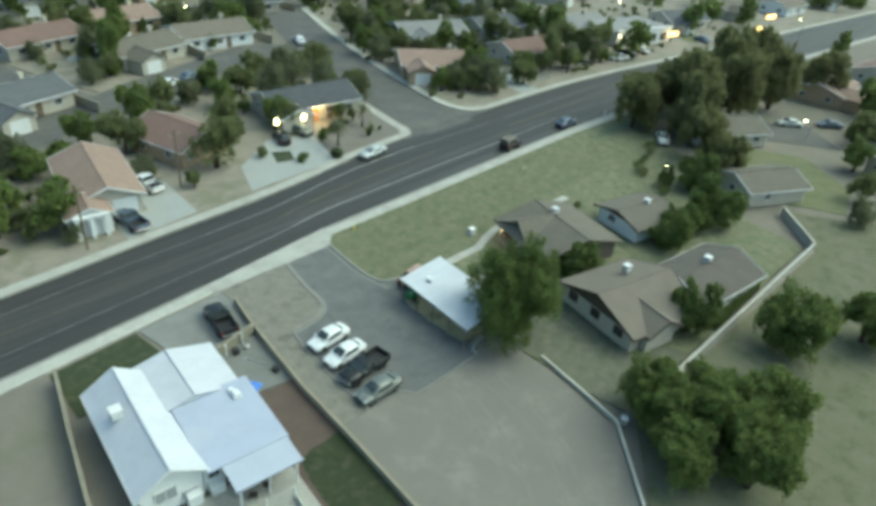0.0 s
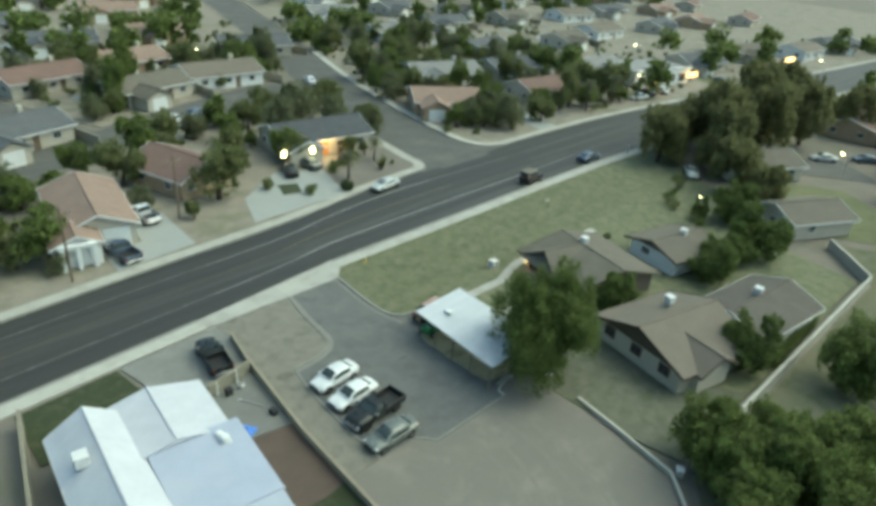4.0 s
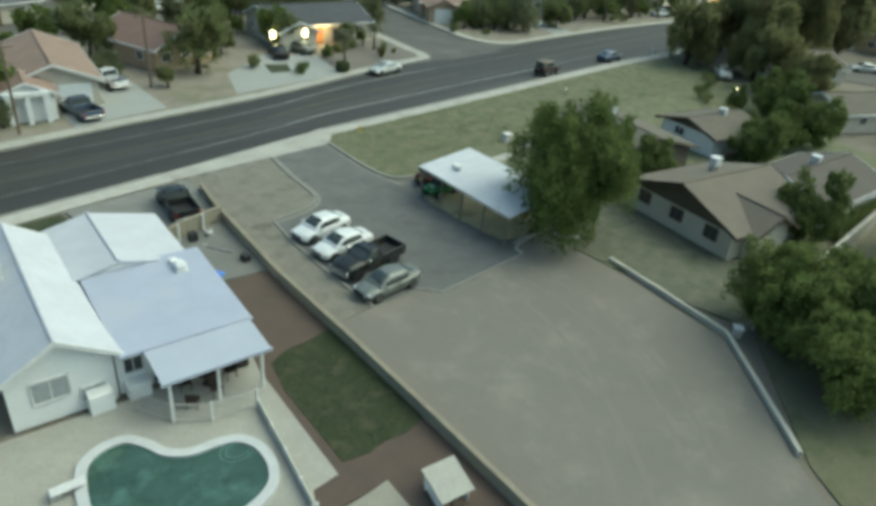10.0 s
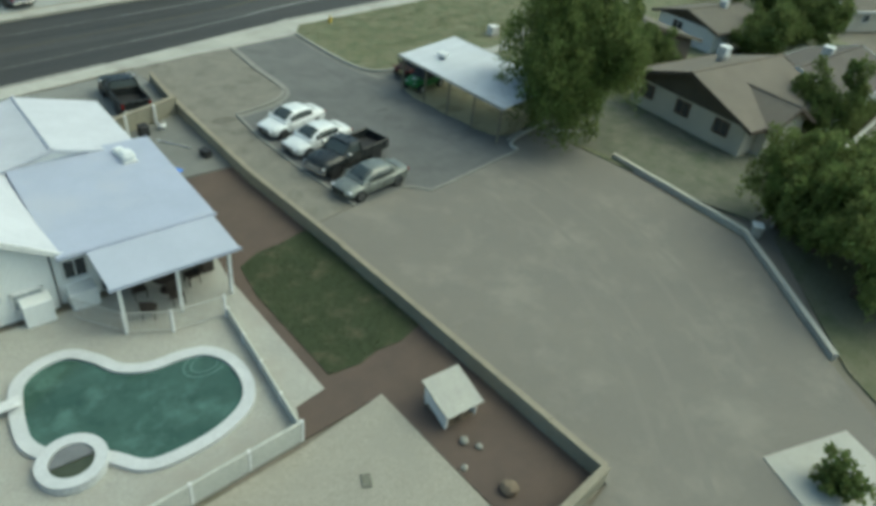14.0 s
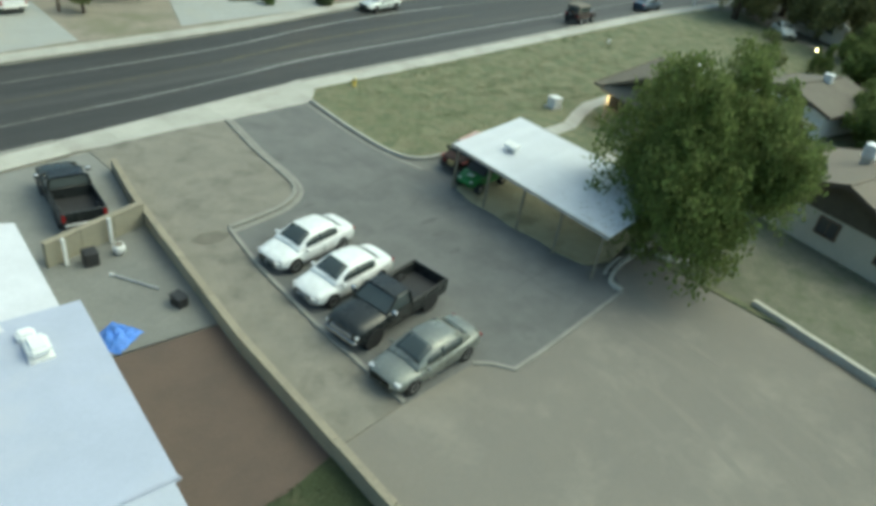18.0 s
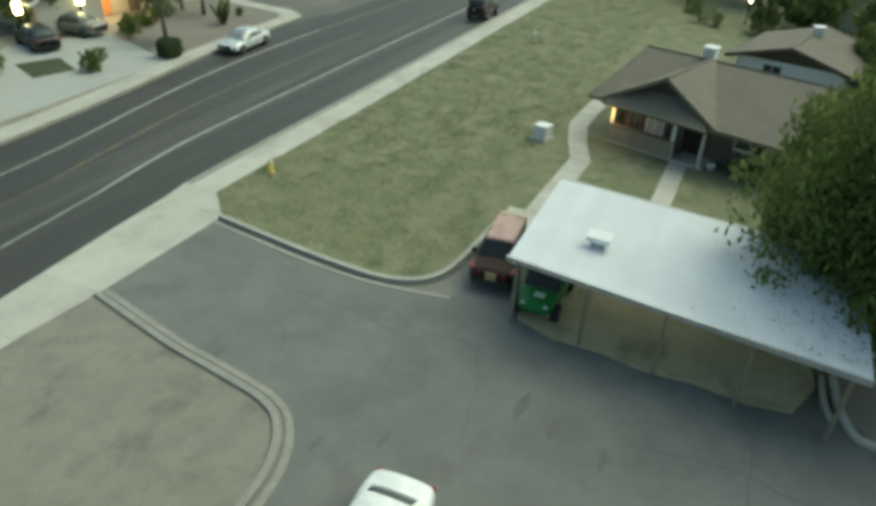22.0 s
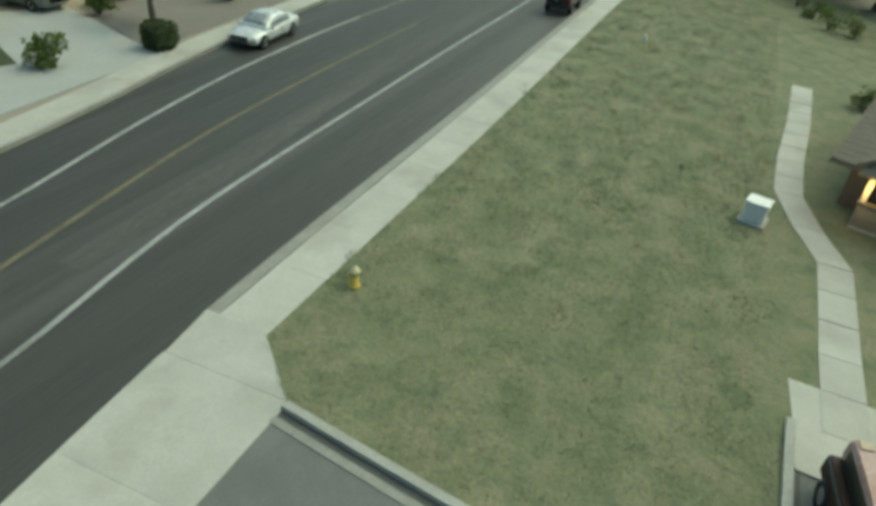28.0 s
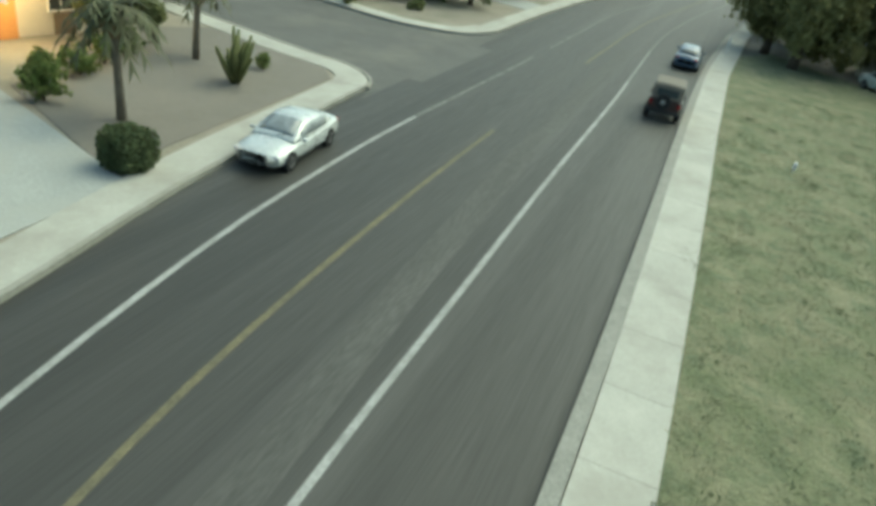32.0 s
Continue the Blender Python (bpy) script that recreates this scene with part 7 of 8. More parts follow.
# orange glow of the entry lamp, painted on as wall colour
part("orange_wall", box(-1.9, -0.2, -4.36, -4.28, 0, 2.3), mat("lamp_glow_stucco", (0.6, 0.28, 0.1), (0.5, 0.24, 0.09), 0.8, 0.05, 0.9, bump=0.2), h, "entry wall coloured orange as lamp glow")
for x, y, z in ((55.6, 85.4, 2.2), (59.8, 84.6, 2.2)):
    w = thing("porch_lamp", "bright warm lamp on the porch of the dark-roofed house", "wall lamp", (x, y, z), 0, "porch lamps")
    part("bulb", box(-0.24, 0.24, -0.15, 0.15, -0.45, 0.35, 0.06), LAMP_WARM, w)
    part("post", box(-0.05, 0.05, -0.04, 0.04, -2.25, -0.44), BLACK_PLASTIC, w)
for x, y, e_, nm in ((58.6, 85.6, 260, "entry_light"), (63.6, 85.4, 220, "door_light")):
    pl = new(nm, bpy.data.lights.new(nm, "POINT"))
    pl.data.energy, pl.data.color, pl.data.shadow_soft_size = e_, (1.0, 0.6, 0.25), 0.2
    pl.location = (x, y, 2.1)
setting("driveway", prism([(43.3, 73.3), (57.2, 74.1), (59.8, 82.5), (54.0, 85.2), (46.0, 79.8)], -0.05, 0.012), mat("pale_drive", (0.38, 0.39, 0.37), (0.34, 0.35, 0.33), 1.5, 0.06, 0.92, bump=0.25, stain=(0.33, 0.33, 0.3), stain_size=3.0), "wide pale concrete driveway")
setting("driveway", prism([(31.0, 72.2), (35.6, 72.7), (36.4, 82), (32.4, 82.5)], -0.05, 0.012), MATS["pale_drive"], "pale concrete driveway")
setting("driveway", prism([(27.0, 71.7), (31.0, 72.2), (31.6, 76.5), (27.4, 76.5)], -0.05, 0.01), MATS["pale_drive"], "pale concrete driveway")
setting("driveway", prism([(101.8, 75.6), (106.6, 75.9), (110.2, 87), (105, 88)], -0.05, 0.012), MATS["pale_drive"], "pale concrete driveway")
setting("strip_lawn", prism([(50.4, 78.0), (52.8, 77.4), (54.0, 80.2), (51.6, 81.2)], -0.04, 0.03), DARK_GRASS, "small green lawn strip in the pale driveway")
setting("corner_bed", prism([(57.4, 75.0), (70.6, 75.8), (72.2, 77.2), (72.6, 80.4), (73.4, 84.0), (70, 86), (60.2, 82.2)], -0.05, 0.008), mat("pink_gravel", (0.215, 0.195, 0.165), (0.185, 0.168, 0.142), 2.5, 0.05, 0.97, bump=0.6), "pinkish desert gravel yard")
pickup("white pickup parked beside the terracotta house", WHITE_PAINT, (34.1, 81.4, 0.01), 95, 4.6, 1.8, 1.65)
pickup("dark blue pickup parked on the far driveway", BLUE_PAINT, (28.6, 74.4, 0.01), 95, 4.8, 1.85, 1.65)
sedan("dark_car", "dark sedan parked on the pale driveway", BLACK_PAINT, (55.2, 83.6, 0.01), 70, 4.5, 1.78, 1.4)
sedan("dark_car", "dark sedan parked beside the porch lamps", GREY_PAINT, (58.8, 84.2, 0.01), 95, 4.4, 1.75, 1.4)
palm("fan palm with a bushy head on the far corner", 60.5, 77.6, 3.6, 1, 40, 1.55)
palm("small palm beside the corner sidewalk", 68.0, 81.0, 3.2, 2, 16, 1.3)
clipped_bush("squarish clipped green bush by the driveway", 57.9, 74.75, 0.68, 1.2, 20, mat("clipped_leaf", (0.085, 0.115, 0.055), (0.11, 0.135, 0.068), 0.5, 0.2, 0.85, bump=0, island=0.35, spec=0.1, thin=0.25), 7000, 0.07)
bush("low olive hedge on the pale driveway's edge", 49.8, 80.6, 1.0, 1.2, 21, LEAF_OLIVE, 1500, 0.09)
bush("low olive hedge on the pale driveway's edge", 53.4, 76.0, 1.0, 1.2, 22, LEAF_DARK, 1200, 0.09)
bush("dark round shrub in the corner gravel bed", 69.2, 78.4, 0.4, 0.7, 23, LEAF_DARK, 500, 0.07)
for k, (x, y) in enumerate(((61.2, 81.4), (62.8, 81.9), (64.4, 82.4), (66.0, 83.0), (60.0, 80.4))):
    bush("dark shrub in a row before the dark-roofed house", x, y, 0.8, 1.2, 50 + k, LEAF_DARK, 900, 0.1, "shrub row")
ag = thing("cactus", "branching grey-green cactus with upright arms", "cactus", (66.7, 77.9, 0))
rnd = random.Random(9)
for k in range(30):
    a, tilt, ln = rnd.uniform(0, math.tau), rnd.uniform(0.3, 1.5), rnd.uniform(1.0, 2.1)
    part("arm", tube([(0.1 * math.cos(a), 0.1 * math.sin(a), 0), (tilt * ln * 0.3 * math.cos(a), tilt * ln * 0.3 * math.sin(a), ln * 0.5), (tilt * ln * 0.55 * math.cos(a), tilt * ln * 0.55 * math.sin(a), ln)], [0.1, 0.12, 0.05], 7), LEAF_OLIVE, ag, smooth=True)

# street trees and the second row
for x, y, r, hh, k in ((38.6, 78.4, 1.0, 1.6, 60), (43.6, 81.6, 3.1, 8.2, 61), (75.4, 91.0, 2.6, 4.6, 62), (66.6, 84.6, 1.3, 2.4, 63), (68.4, 83.6, 1.0, 2.0, 64)):
    tree("front_yard_tree", "leafy tree in a front yard across the road", x, y, r, hh, k, 5000, 0.2, 0.9, LEAF_OLIVE, "front yard trees")
tree("street_tree", "leafy tree in a yard across the road", 36.5, 92.0, 3.2, 5.5, 70, 4600, 0.24, 0.8, LEAF_OLIVE, "yard trees across the road", key="st0", lobes=12, lobe=0.85, droop=0.4)
tree("street_tree", "dark leafy tree in a yard across the road", 41.5, 99.0, 3.0, 6.2, 71, 4600, 0.24, 0.8, LEAF, "yard trees across the road", key="st1", lobes=12, lobe=0.85, droop=0.4)
tree("street_tree", "pale olive tree in a yard across the road", 72.0, 104.0, 4.0, 6.0, 72, 4200, 0.24, 0.6, LEAF_PALE, "yard trees across the road", key="st2", lobes=13, lobe=0.85, droop=0.4)
LAB = {"st0": "leafy tree in a yard across the road", "st1": "dark leafy tree in a yard across the road", "st2": "pale olive tree in a yard across the road"}
spots = [(47.6, 103, 2.6, 5, "st0"), (33, 97.5, 2.4, 4.5, "st1"), (81.5, 97.0, 2.8, 4.4, "st2"), (77.5, 105, 3.4, 5.0, "st0"), (90.6, 85.5, 2.2, 3.8, "st1"), (93.0, 84.0, 1.8, 3.4, "st0"), (55, 99, 2.6, 4.6, "st1"), (52, 104, 2.2, 4, "st2"), (61, 103, 2.6, 4.4, "st0"),
         (50, 124, 2.6, 8, "st1"), (55.5, 134, 2.6, 9, "st1"), (70, 138, 3.4, 6, "st0"), (79, 134, 3.6, 6.5, "st1"), (88, 140, 3, 6, "st2"), (20, 100, 3.2, 6, "st0"), (12, 106, 3, 6, "st1"), (24, 94, 2.5, 5, "st2"), (112, 84, 2.4, 4.2, "st1"), (116, 82, 2.0, 4, "st0"), (108, 101, 3, 6, "st1"), (99, 105, 2.6, 5, "st0"), (123, 100, 3, 6.5, "st0"), (52, 92.5, 2.2, 4.6, "st0"), (20, 78, 2.0, 3.5, "st0"), (17, 84, 3, 5, "st1"), (22.5, 74.5, 1.4, 2.4, "st2"), (7, 76, 3, 5, "st0"), (0, 80, 3.2, 6, "st1")]
rnd = random.Random(77)
for k in range(430):
    x, y = rnd.uniform(0, 145), rnd.uniform(77, 150)
    r = rnd.uniform(1.0, 3.3)
    if (43 < x < 60 and y < 86) or (30 < x < 37 and y < 84) or (58 < x < 76 and y < 87) or y < far_kerb(x) + 4 or (25 < x < 33 and y < 91) or (37 < x < 48 and 82 < y < 95):
        continue
    spots.append((x, y, r, r * rnd.uniform(1.4, 2.5), rnd.choice(("st0", "st1", "st2"))))
FAR_HOUSES = [(56.5, 128, 12), (72, 131, -4), (30, 114, 14), (97.2, 94.2, -34), (121, 90, -8), (112, 110, -20), (130, 106, -10), (104, 122, -30), (20, 124, 70), (92, 150, -20), (62, 148, 5), (44, 142, 12), (14, 96, 10), (6, 112, 20), (2, 86, 12)]
for row in range(9):
    yy = 128 + row * 27
    for col in range(14):
        x, y = -70 + col * 27 + (row % 2) * 9 + rnd.uniform(-4, 4) + row * 8, yy + rnd.uniform(-4, 4) + abs(col - 6) * (-1.5)
        if x > 108 + row * 10 or (x < -10 and y > 60) or (x < 22):
            FAR_HOUSES.append((x, y, rnd.uniform(-15, 15)))
        elif row >= 1:
            FAR_HOUSES.append((x, y + 20, rnd.uniform(-15, 15)))
        for k in range(3):
            spots.append((x + rnd.uniform(-13, 13), y + rnd.uniform(8, 16) + (20 if row else 26), rnd.uniform(2.0, 4.2), rnd.uniform(4, 9), rnd.choice(("st0", "st1", "st2"))))
for row in range(7):
    for col in range(5):
        x, y = 150 + col * 28 + rnd.uniform(-4, 4), 95 - row * 26 + rnd.uniform(-4, 4) - col * 6
        if abs(y - near_kerb(x) - 6) > 14:
            FAR_HOUSES.append((x, y, rnd.uniform(-20, 5)))
        for k in range(3):
            sx, sy = x + rnd.uniform(-12, 12), y + rnd.uniform(-12, 12)
            if not near_kerb(sx) - 4 < sy < far_kerb(sx) + 4:
                spots.append((sx, sy, rnd.uniform(2.0, 4.2), rnd.uniform(4, 9), rnd.choice(("st0", "st1", "st2"))))


def clear_of_streets(x, y, m):
    lines = ([(79.6, 73.0), (79.8, 82), (82.0, 92), (86.0, 108), (91.0, 124), (99.0, 145), (110.0, 175), (125.0, 220), (150.0, 300)], [(86.5, 116.0), (76.0, 121.5), (62.0, 117.5), (48.0, 112.5), (36.0, 107.5), (20.0, 101.5), (0.0, 96), (-60.0, 84)], [(40.0, 109.5), (36.0, 122.0), (32.0, 140.0), (30.0, 170), (36, 230)])
    for pts in lines:
        for a, c in zip(pts, pts[1:]):
            a, c, p = Vector(a), Vector(c), Vector((x, y))
            t = max(0, min(1, (p - a).dot(c - a) / (c - a).length_squared))
            if (a + (c - a) * t - p).length < m:
                return False
    return True


ROOFS = (ROOF_BROWN, ROOF_TAN, ROOF_GREY, ROOF_TERRACOTTA, MATS["dusty_roof"], mat("pale_grey_roof", (0.3, 0.295, 0.28), (0.25, 0.245, 0.235), 1.5, 0.06, 0.95, bump=0.4, island=0.12), ROOF_GREY)
WALLS = (STUCCO_TAN, STUCCO_WHITE, STUCCO_TAN, MATS["peach_stucco"])
kinds = {}
placed = []
for i, (x, y, tn) in enumerate(FAR_HOUSES):
    if math.hypot(x - 70, y - 110) > 330 or not clear_of_streets(x, y, 12 if i >= 15 else 6.5) or any(math.hypot(x - a, y - c) < 15 for a, c in placed):
        continue
    placed.append((x, y))
    k = i % 7
    if k in kinds:
        ob = copy_thing(kinds[k], pose(x, y, 0, 0, 0, tn))
    else:
        ob = kinds[k] = plain_house("suburban_house", ("single-storey house with a %s roof in the far neighbourhood" % ("brown", "tan", "grey", "terracotta", "dusty red-brown", "pale grey", "dark grey")[k]), x, y, tn, 13 + k % 3, 8.5 + k % 2, 2.6, 4.1, True, WALLS[k % 4], ROOFS[k], 3, "houses of the neighbourhood")
        if k in (0, 2, 3, 5, 6):
            gable(ob, -5.8, -1.2, -8.2, -3.9, 2.5, 3.6, False, WALLS[k % 4], ROOFS[k], 0.45)
            part("garage_door", box(-4.9, -2.1, -8.27, -8.19, 0, 2.1), STUCCO_WHITE, ob)
        part("chimney", box(3.0, 3.7, 0.6, 1.3, 2.8, 4.9, 0.03), STUCCO_TAN, ob)
# yards round the far houses: drives, dry lawns, gravel, hedges and block walls
DRY_LAWN = mat("dry_lawn", (0.2, 0.19, 0.105), (0.15, 0.165, 0.08), 2.0, 0.1, 0.97, bump=0.6, stain=(0.11, 0.13, 0.06), stain_size=3.0)
ry = random.Random(31)
walls_left = 34
for i, (x, y) in enumerate(placed):
    if not (-20 < x < 190 and 40 < y < 190):
        continue
    for k in range(3):
        sx, sy = ry.choice((-1, 1)), ry.choice((-1, 1))
        cx, cy, w, d = x + sx * ry.uniform(3, 9), y + sy * ry.uniform(8, 11), ry.uniform(3, 7), ry.uniform(2.2, 3.6)
        if not clear_of_streets(cx, cy, 8.5) or cy < far_kerb(cx) + 5 or not (cy > 92 or cx > 92):
            continue
        pts = [(cx + w * (1 + 0.25 * noise.noise((x, y, t))) * math.cos(t), cy + d * (1 + 0.25 * noise.noise((y, x, t))) * math.sin(t)) for t in (math.tau * q / 14 for q in range(14))]
        setting("yard", prism(pts, -0.1, -0.004 - 0.002 * k), (DRY_LAWN, MATS["pale_drive"], GRAVEL)[(k + i) % 3], ("dry patchy yard lawn", "pale concrete yard slab", "grey gravel yard")[(k + i) % 3])
    if walls_left and cy > 92:
        e = thing("yard_wall", "low tan block wall between far yards", "wall", (x + 8.6, y, 0), ry.uniform(-12, 12), "yard walls")
        part("wall", box(-0.1, 0.1, -7, 7, -0.1, 1.5, 0.02), BLOCK, e)
        part("cap", box(-0.13, 0.13, -7, 7, 1.5, 1.56), BLOCK, e)
        walls_left -= 1
sv, sf = [], []
for k in range(900):
    x, y = ry.uniform(-10, 190), ry.uniform(76, 185)
    if not clear_of_streets(x, y, 6.0) or y < far_kerb(x) + 3.5 or any(abs(x - a) < 7.5 and abs(y - c) < 5.5 for a, c in placed) or (25 < x < 76 and y < 96):
        continue
    r = ry.uniform(0.35, 1.1)
    v, f, c = crown_mesh(ry.randint(0, 9999), r, r * 1.5, 90, 0.3, 0.0, 4)
    b0 = len(sv)
    sv += [(p[0] + x, p[1] + y, p[2] - 0.05) for p in v]
    sf += [[q + b0 for q in g_] for g_ in f]
tagged(part("scrub", (sv, sf), LEAF_OLIVE), "low olive scrub and hedges among far yards", "shrubs", "", "stuff")
cnt = 0
far_v, far_f = [], []
for x, y, r, hh, key in spots:
    if math.hypot(x - 70, y - 110) > 330 or not clear_of_streets(x, y, 6.2) or any(abs(x - a) < 5.5 and abs(y - c) < 3.4 for a, c in placed):
        continue
    if cnt < 270 and y < 175 and x < 190 and y > 50:
        tree("street_tree", LAB[key], x, y, r, hh, 0, group="yard trees across the road", turn=rnd.uniform(0, 360), key=key)
        cnt += 1
    else:
        v, f, c = crown_mesh(rnd.randint(0, 9999), r, hh - 0.5, 420, 0.7, 0.5, 6)
        b0 = len(far_v)
        far_v += [(p[0] + x, p[1] + y, p[2]) for p in v]
        far_f += [[k + b0 for k in q] for q in f]
tagged(part("far_woods", (far_v, far_f), LEAF), "far dark green trees scattered among distant houses", "trees", "", "stuff")
# roadside shop with bright front, palms before it
h = thing("flat_roofed_shop", "long white flat-roofed building with a bright front", "shop", (156, 86, 0), -14)
part("wall", box(-9, 9, -5.5, 5.5, 0, 3.4, 0.02), STUCCO_WHITE, h)
part("parapet", box(-9.2, 9.2, -5.7, -5.3, 3.4, 3.9), STUCCO_WHITE, h)
part("roof", box(-8.8, 8.8, -5.3, 5.3, 3.4, 3.55), MATS["pale_grey_roof"], h)
for k in range(5):
    window(h, -7.2 + k * 3.4, -5.54, 1.6, 2.2, 1.9, 0)
palm("palm on the far sidewalk", 120.0, 78.6, 5.5, 5, 20, 1.8, "palms along the far sidewalk")
palm("palm on the far sidewalk", 128.5, 78.2, 5.5, 6, 20, 1.8, "palms along the far sidewalk")
for k, (x, y, tn, p) in enumerate(((138, 77.2, 165, WHITE_PAINT), (143, 78.2, 80, BLACK_PAINT), (148, 77.4, 80, SILVER_PAINT), (172, 74, 75, BLUE_PAINT), (130, 38, 130, SILVER_PAINT), (136, 33, 130, BLUE_PAINT), (123.5, 43, 110, WHITE_PAINT), (87, 122, 70, WHITE_PAINT), (58, 113.6, 20, BLUE_PAINT), (53.5, 112.3, 20, WHITE_PAINT))):
    sedan("distant_car", "parked car in the far neighbourhood", p, (x, y, 0.0 if k < 4 else -0.1), tn, 4.5, 1.78, 1.4, "cars of the neighbourhood")


def street_lamp(label, x, y, z, turn, group="street lamps"):
    e = thing("street_lamp", label, "street lamp", (x, y, 0), turn, group)
    part("pole", tube([(0, 0, -0.1), (0, 0, z)], [0.09, 0.05], 8), GALV, e)
    part("arm", tube([(0, 0, z - 0.1), (1.0, 0, z + 0.05)], 0.035, 6), GALV, e)
    part("lamp_head", box(0.8, 1.4, -0.16, 0.16, z - 0.05, z + 0.12, 0.04), GALV, e)
    part("lens", box(0.85, 1.35, -0.18, 0.18, z - 0.24, z - 0.04, 0.06), LAMP_WARM, e)
    return e


street_lamp("lit street lamp in a yard across the road", 100.2, 87.4, 4.2, 0)
street_lamp("lit street lamp behind the brown-roofed house", 40.4, 98.6, 3.0, 0)
street_lamp("lit street lamp at the far roadside", 141, 79.5, 4.5, 200)
street_lamp("lit street lamp in the far neighbourhood", 170, 96, 5.0, 90)
street_lamp("lit street lamp in the far neighbourhood", 118, 160, 5.0, 90)
street_lamp("lit street lamp in the far neighbourhood", 20, 150, 5.0, 90)
street_lamp("lit street lamp in the far neighbourhood", 200, 60, 5.0, 90)
for x, y in ((37.2, 79.2), (23.0, 72.4)):
    e = thing("utility_pole", "slim weathered wooden utility pole by the far sidewalk", "utility pole", (x, y, 0), 10, "utility poles")
    part("pole", tube([(0, 0, -0.2), (0, 0, 7.5)], [0.13, 0.09], 8), WOOD, e)
    part("crossarm", box(-0.9, 0.9, -0.05, 0.05, 6.8, 6.92), WOOD, e)
    for s in (-0.8, 0.8):
        part("insulator", tube([(s, 0, 6.92), (s, 0, 7.08)], 0.04, 8), GALV, e)


# ---- grass blades and gravel, too many to count ----
def inside(poly, x, y):
    r = False
    for (xa, ya), (xb, yb) in zip(poly, poly[1:] + poly[:1]):
        if (ya > y) != (yb > y) and x < (xb - xa) * (y - ya) / (yb - ya) + xa:
            r = not r
    return r


rng = np.random.RandomState(12)
vs, fs = [], []
while len(fs) < 42000:
    x, y = rng.uniform(42.5, 92), rng.uniform(46.5, 59.4)
    if rng.rand() > 1.15 - (x - 42) / 60 or not inside(LAWN, x, y) or noise.noise((x * 0.9, y * 0.9, 3.0)) < -0.25 + 0.5 * rng.rand() - 0.2:
        continue
    if abs(y - 47.3) < 1.4 and x > 47:
        continue
    a, hh, w = rng.rand() * math.tau, 0.02 + 0.035 * rng.rand(), 0.02
    dx, dy, lx, ly = math.cos(a) * w, math.sin(a) * w, rng.normal() * 0.09, rng.normal() * 0.09
    b0 = len(vs)
    vs += [(x - dx, y - dy, 0.028), (x + dx, y + dy, 0.028), (x + lx, y + ly, 0.03 + hh)]
    fs.append((b0, b0 + 1, b0 + 2))
tagged(part("grass", (vs, fs), BLADE), "short yellow-green grass blades on the lawn", "grass", "", "stuff")
vs, fs = [], []
while len(fs) < 9000:
    x, y = rng.uniform(21, 26.3), rng.uniform(27.6, 36.5)
    if not inside([(22.3, 35.6), (23.4, 36.0), (26.2, 36.0), (25.85, 32.5), (25.35, 28.2), (23.1, 28.1), (21.0, 28.4), (21.35, 31.0)], x, y):
        continue
    a, hh, w = rng.rand() * math.tau, 0.02 + 0.04 * rng.rand(), 0.02
    b0 = len(vs)
    vs += [(x - math.cos(a) * w, y - math.sin(a) * w, 0.03), (x + math.cos(a) * w, y + math.sin(a) * w, 0.03), (x + rng.normal() * 0.04, y + rng.normal() * 0.04, 0.03 + hh)]
    fs.append((b0, b0 + 1, b0 + 2))
tagged(part("grass", (vs, fs), DARK_GRASS), "dark green grass blades on the backyard lawn", "grass", "", "stuff")


# darker weed clumps and thatch through the lawn
vs, fs = [], []
spots2 = [(46.9 + 0.5 * math.cos(a), 58.3 + 0.4 * math.sin(a), 0.35) for a in (0.3, 1.6, 2.9, 4.2, 5.5)]
for xa, ya, xb, yb in ((52.0, 56.6, 55.8, 56.75), (57.0, 53.55, 61.2, 54.2), (66.0, 55.6, 69.5, 56.0)):
    spots2 += [(xa + (xb - xa) * f, ya + (yb - ya) * f + rng.normal() * 0.16, rng.uniform(0.15, 0.34)) for f in np.linspace(0, 1, 9)]
spots2 += [(rng.uniform(46, 92), rng.uniform(48.6, 59.2), rng.uniform(0.15, 0.6)) for k in range(260)]
for k, (cx, cy, rr) in enumerate(spots2):
    if not inside(LAWN, cx, cy) or (k > 31 and noise.noise((cx * 0.35, cy * 0.5, 7.0)) < -0.05):
        continue
    for j in range(int(20 + 90 * rr) if k > 31 else 22):
        a, q = rng.rand() * math.tau, rr * math.sqrt(rng.rand())
        x, y = cx + 1.6 * q * math.cos(a), cy + q * math.sin(a)
        b, w, hh = rng.rand() * math.tau, 0.014, rng.uniform(0.03, 0.08)
        b0 = len(vs)
        vs += [(x - math.cos(b) * w, y - math.sin(b) * w, 0.025), (x + math.cos(b) * w, y + math.sin(b) * w, 0.025), (x + rng.normal() * 0.05, y + rng.normal() * 0.05, 0.03 + hh)]
        fs.append((b0, b0 + 1, b0 + 2))
tagged(part("weeds", (vs, fs), mat("weed_blade", (0.115, 0.135, 0.06), (0.15, 0.165, 0.078), 1.0, 0.2, 0.9, bump=0, island=0.3)), "darker weed clumps scattered through the lawn", "weeds", "", "stuff")


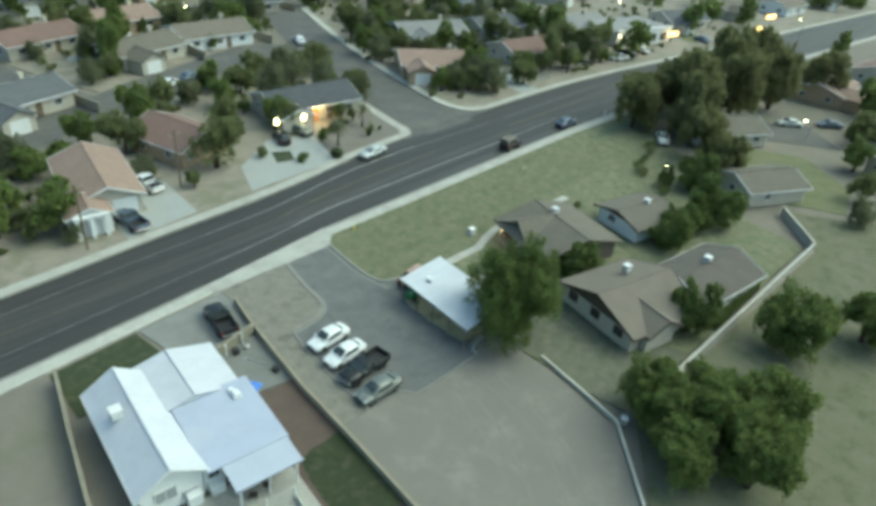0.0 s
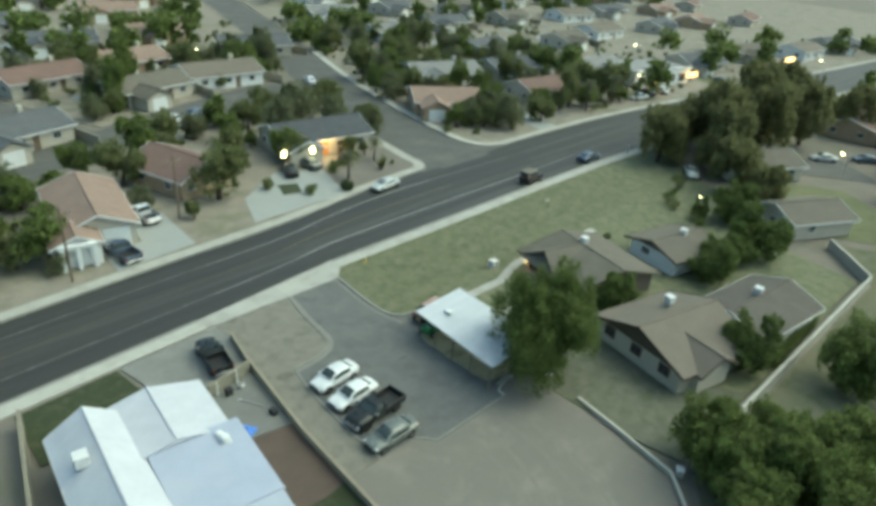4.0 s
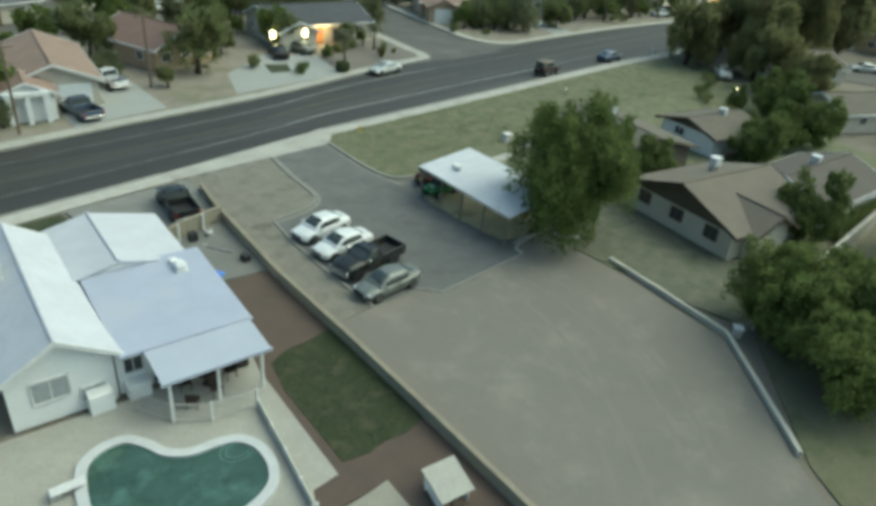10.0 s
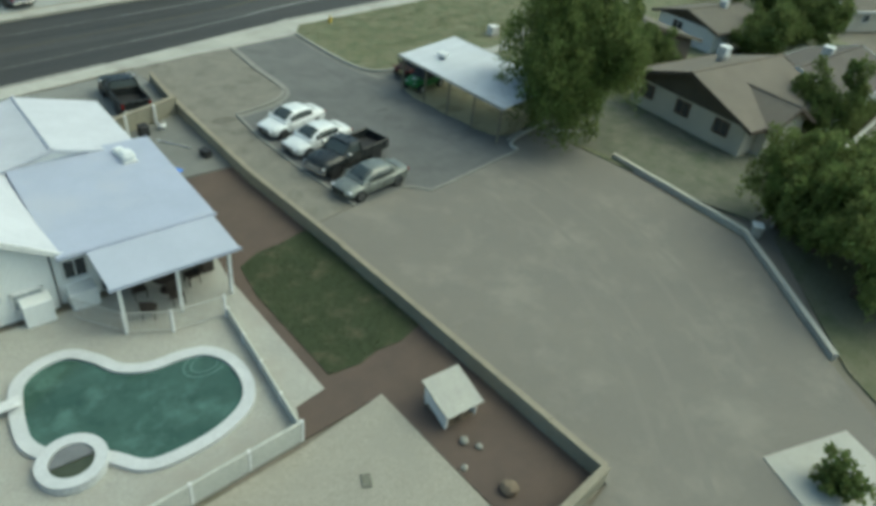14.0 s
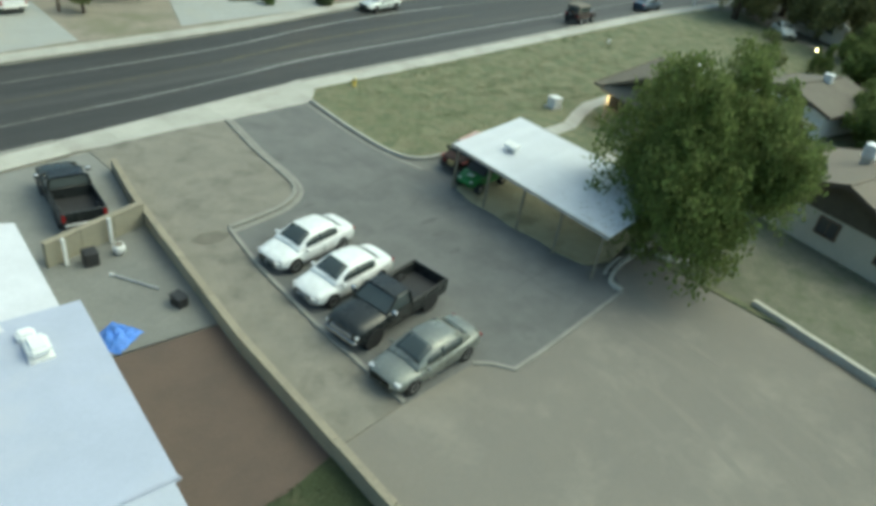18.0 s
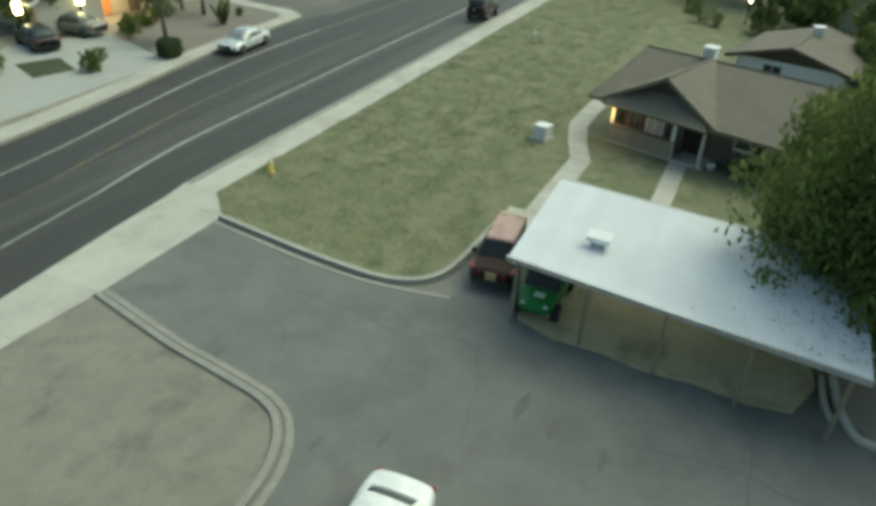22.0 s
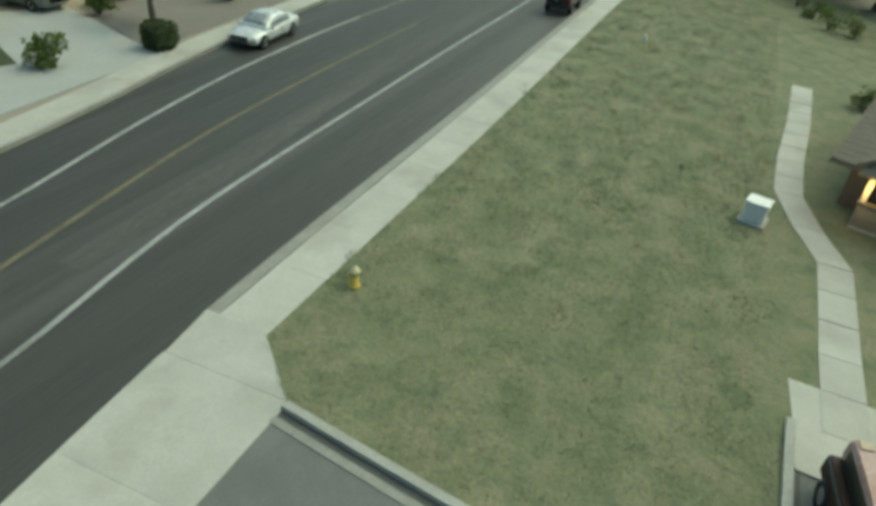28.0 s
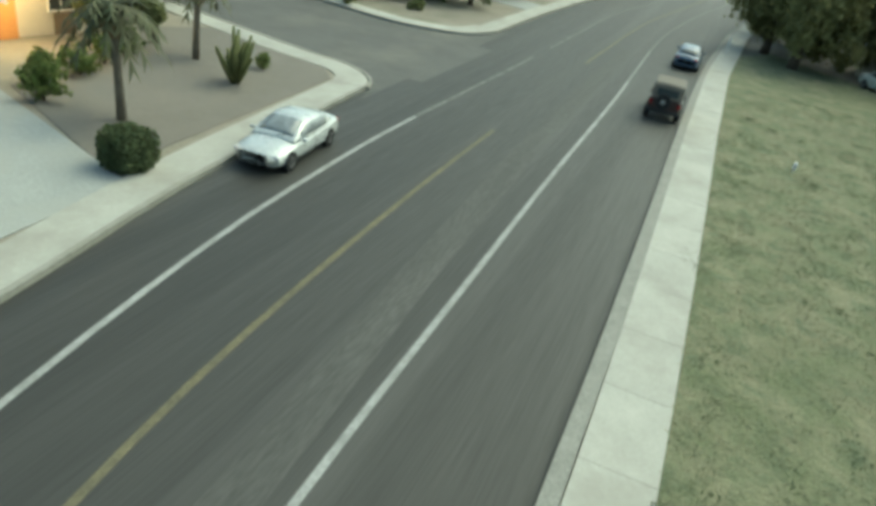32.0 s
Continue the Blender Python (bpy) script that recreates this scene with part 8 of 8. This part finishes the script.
# lit signs and shop fronts far along the road
for x, y, z, w, lb in ((146, 79.0, 2.4, 2.6, "amber-lit shop sign far along the road"), (163, 77.5, 2.2, 3.2, "amber-lit shop sign far along the road"), (186, 66.0, 3.0, 3.0, "amber-lit sign at the far bend"), (205, 70.0, 3.0, 4.0, "amber-lit sign at the far bend")):
    e = thing("lit_sign", lb, "sign", (x, y, 0), -12, "lit signs")
    part("panel", box(-w / 2, w / 2, -0.1, 0.1, z - 0.5, z + 0.5, 0.03), LAMP_AMBER, e)
    part("leg", box(-0.08, 0.08, -0.06, 0.06, -0.05, z - 0.45), GALV, e)
for x, y, z in ((97.0, 89.0, 2.0), (124, 86, 2.2)):
    e = thing("porch_lamp", "small amber porch lamp in the neighbourhood", "wall lamp", (x, y, 0), 0, "porch lamps")
    part("bulb", box(-0.25, 0.25, -0.2, 0.2, z - 0.25, z + 0.25, 0.06), LAMP_AMBER, e)
    part("post", box(-0.04, 0.04, -0.04, 0.04, -0.1, z - 0.2), GALV, e)

# cracks and tar seams in the lot's asphalt
TAR = mat("tar_seam", (0.102, 0.102, 0.096), (0.128, 0.127, 0.119), 0.6, 0.05, 0.9, bump=0.2)
rc = random.Random(21)
for x, y, ang, ln in ((36.4, 44.6, 15, 4.2), (38.4, 40.4, -60, 4.4), (37.0, 37.6, 20, 4.0)):
    pts, a = [(x, y)], radians(ang)
    for k in range(int(ln / 0.4)):
        a += rc.uniform(-0.45, 0.45) * 0.6
        pts.append((pts[-1][0] + 0.4 * math.cos(a), pts[-1][1] + 0.4 * math.sin(a)))
    pts = [p for p in pts if inside(LOT, *p)]
    if len(pts) > 3:
        setting("asphalt_crack", ribbon(pts, -0.014, 0.014, -0.01, 0.004), TAR, "thin dark crack in the asphalt")
for pts in ([(39.96, 52.9), (39.96, 52.16), (40.0, 51.2), (39.93, 50.15), (39.98, 49.64), (39.65, 48.58), (39.63, 47.88)], [(41.04, 47.68), (40.53, 47.92), (39.63, 47.88), (38.91, 47.85), (38.3, 47.6), (37.6, 47.75)], [(38.68, 51.75), (38.23, 51.42), (38.04, 51.06), (37.5, 50.8)], [(40.53, 47.92), (40.1, 47.4), (40.06, 46.9), (40.21, 46.2), (39.9, 45.3)]):
    fine = [(x + rc.uniform(-0.06, 0.06), y + rc.uniform(-0.06, 0.06)) for x, y in smooth_line(pts, 4)]
    setting("asphalt_crack", ribbon(fine, -0.013, 0.013, -0.01, 0.0042), TAR, "long dark crack across the asphalt")
for x, y, r in ((34.72, 47.75, 0.2), (40.75, 47.85, 0.14), (38.0, 42.6, 0.3), (38.4, 43.6, 0.34), (36.3, 52.2, 0.28), (37.6, 41.2, 0.25), (35.7, 46.3, 0.22)):
    loop2 = [(x + r * (1 + 0.5 * noise.noise((math.cos(t) * 2 + x, math.sin(t) * 2, y))) * math.cos(t) * 1.5, y + r * 0.45 * (1 + 0.5 * noise.noise((math.cos(t) * 2, math.sin(t) * 2 + y, x))) * math.sin(t)) for t in (math.tau * k / 22 for k in range(22))]
    setting("oil_stain", prism(loop2, -0.01, 0.004), mat("oil_stain", (0.115, 0.115, 0.108), (0.135, 0.135, 0.127), 0.5, 0.06, 0.85, bump=0.2), "dark oil stain on the asphalt")

# behind the corner trees: lawns, a house and a parked car
setting("rear_lawn", prism([(97.5, 26.5), (101, 33), (106, 38.5), (113, 38), (117, 31), (110, 22), (101, 20)], -0.1, -0.03), DRY_LAWN, "patchy green lawn beyond the block wall")
setting("rear_lawn", prism([(118, 40), (124, 45), (133, 36), (126, 28)], -0.1, -0.03), OLD_ASPHALT, "worn grey asphalt parking yard behind the trees")
h = plain_house("rear_house", "tan house with a brown roof beyond the corner trees", 112.5, 43.5, -30, 12, 8, 2.5, 3.9, True, STUCCO_TAN, ROOF_BROWN, 3)
h = plain_house("rear_house", "white-walled house with a grey roof by the rear street", 138.0, 22.0, -35, 13, 8.5, 2.6, 4.0, True, STUCCO_WHITE, ROOF_GREY, 3)
h = plain_house("rear_house", "tan house with a tan roof by the rear street", 122.0, 16.0, -35, 12, 8.5, 2.6, 4.0, True, STUCCO_TAN, ROOF_TAN, 3)
sedan("white_car", "pale silver car parked under the corner trees", SILVER_PAINT, (102.8, 48.6, 0.03), 215, 4.5, 1.78, 1.5)
for x, y, r, hh, k in ((118, 24, 2.6, 5.0, "st1"), (130, 27, 2.8, 5.5, "st0"), (107, 20, 2.4, 4.6, "st0"), (128, 10, 3.0, 6.0, "st1"), (146, 30, 3.0, 6.5, "st1"), (99, 18, 2.2, 4.0, "st2")):
    tree("street_tree", "leafy tree in a yard beyond the block wall", x, y, r, hh, 0, group="trees beyond the wall", turn=x * 7, key=k)
street_lamp("lit lamp beside the rear street", 125.5, 33.5, 3.4, 120)

for k, (x, y) in enumerate(((104, 96), (118, 93), (133, 88), (110, 120), (78, 150), (20, 118), (150, 92), (165, 88), (97, 150), (40, 150), (180, 84), (128, 104))):
    e = thing("porch_lamp", "small warm porch lamp in the neighbourhood", "wall lamp", (x, y, 0), 0, "porch lamps")
    part("bulb", box(-0.14, 0.14, -0.12, 0.12, 1.92, 2.24, 0.04), LAMP_WARM if k % 3 else LAMP_AMBER, e)
    part("post", box(-0.04, 0.04, -0.04, 0.04, -0.15, 1.95), GALV, e)

# faint wheel tracks across the gravel lot
TRACK = mat("wheel_track", (0.236, 0.217, 0.183), (0.216, 0.2, 0.173), 1.5, 0.035, 0.97, bump=0.6)
for pts in ([(36.5, 33.6), (35.6, 29.5), (33.4, 25.0), (30.2, 20.5), (26.0, 16.6)], [(39.6, 33.6), (39.2, 29.0), (37.0, 23.0), (32.5, 17.5)]):
    for d in (-0.75, 0.75):
        setting("wheel_track", ribbon(offset_line(smooth_line(pts, 6), d), -0.16, 0.16, -0.03, -0.0035), TRACK, "faint pale wheel track in the gravel")
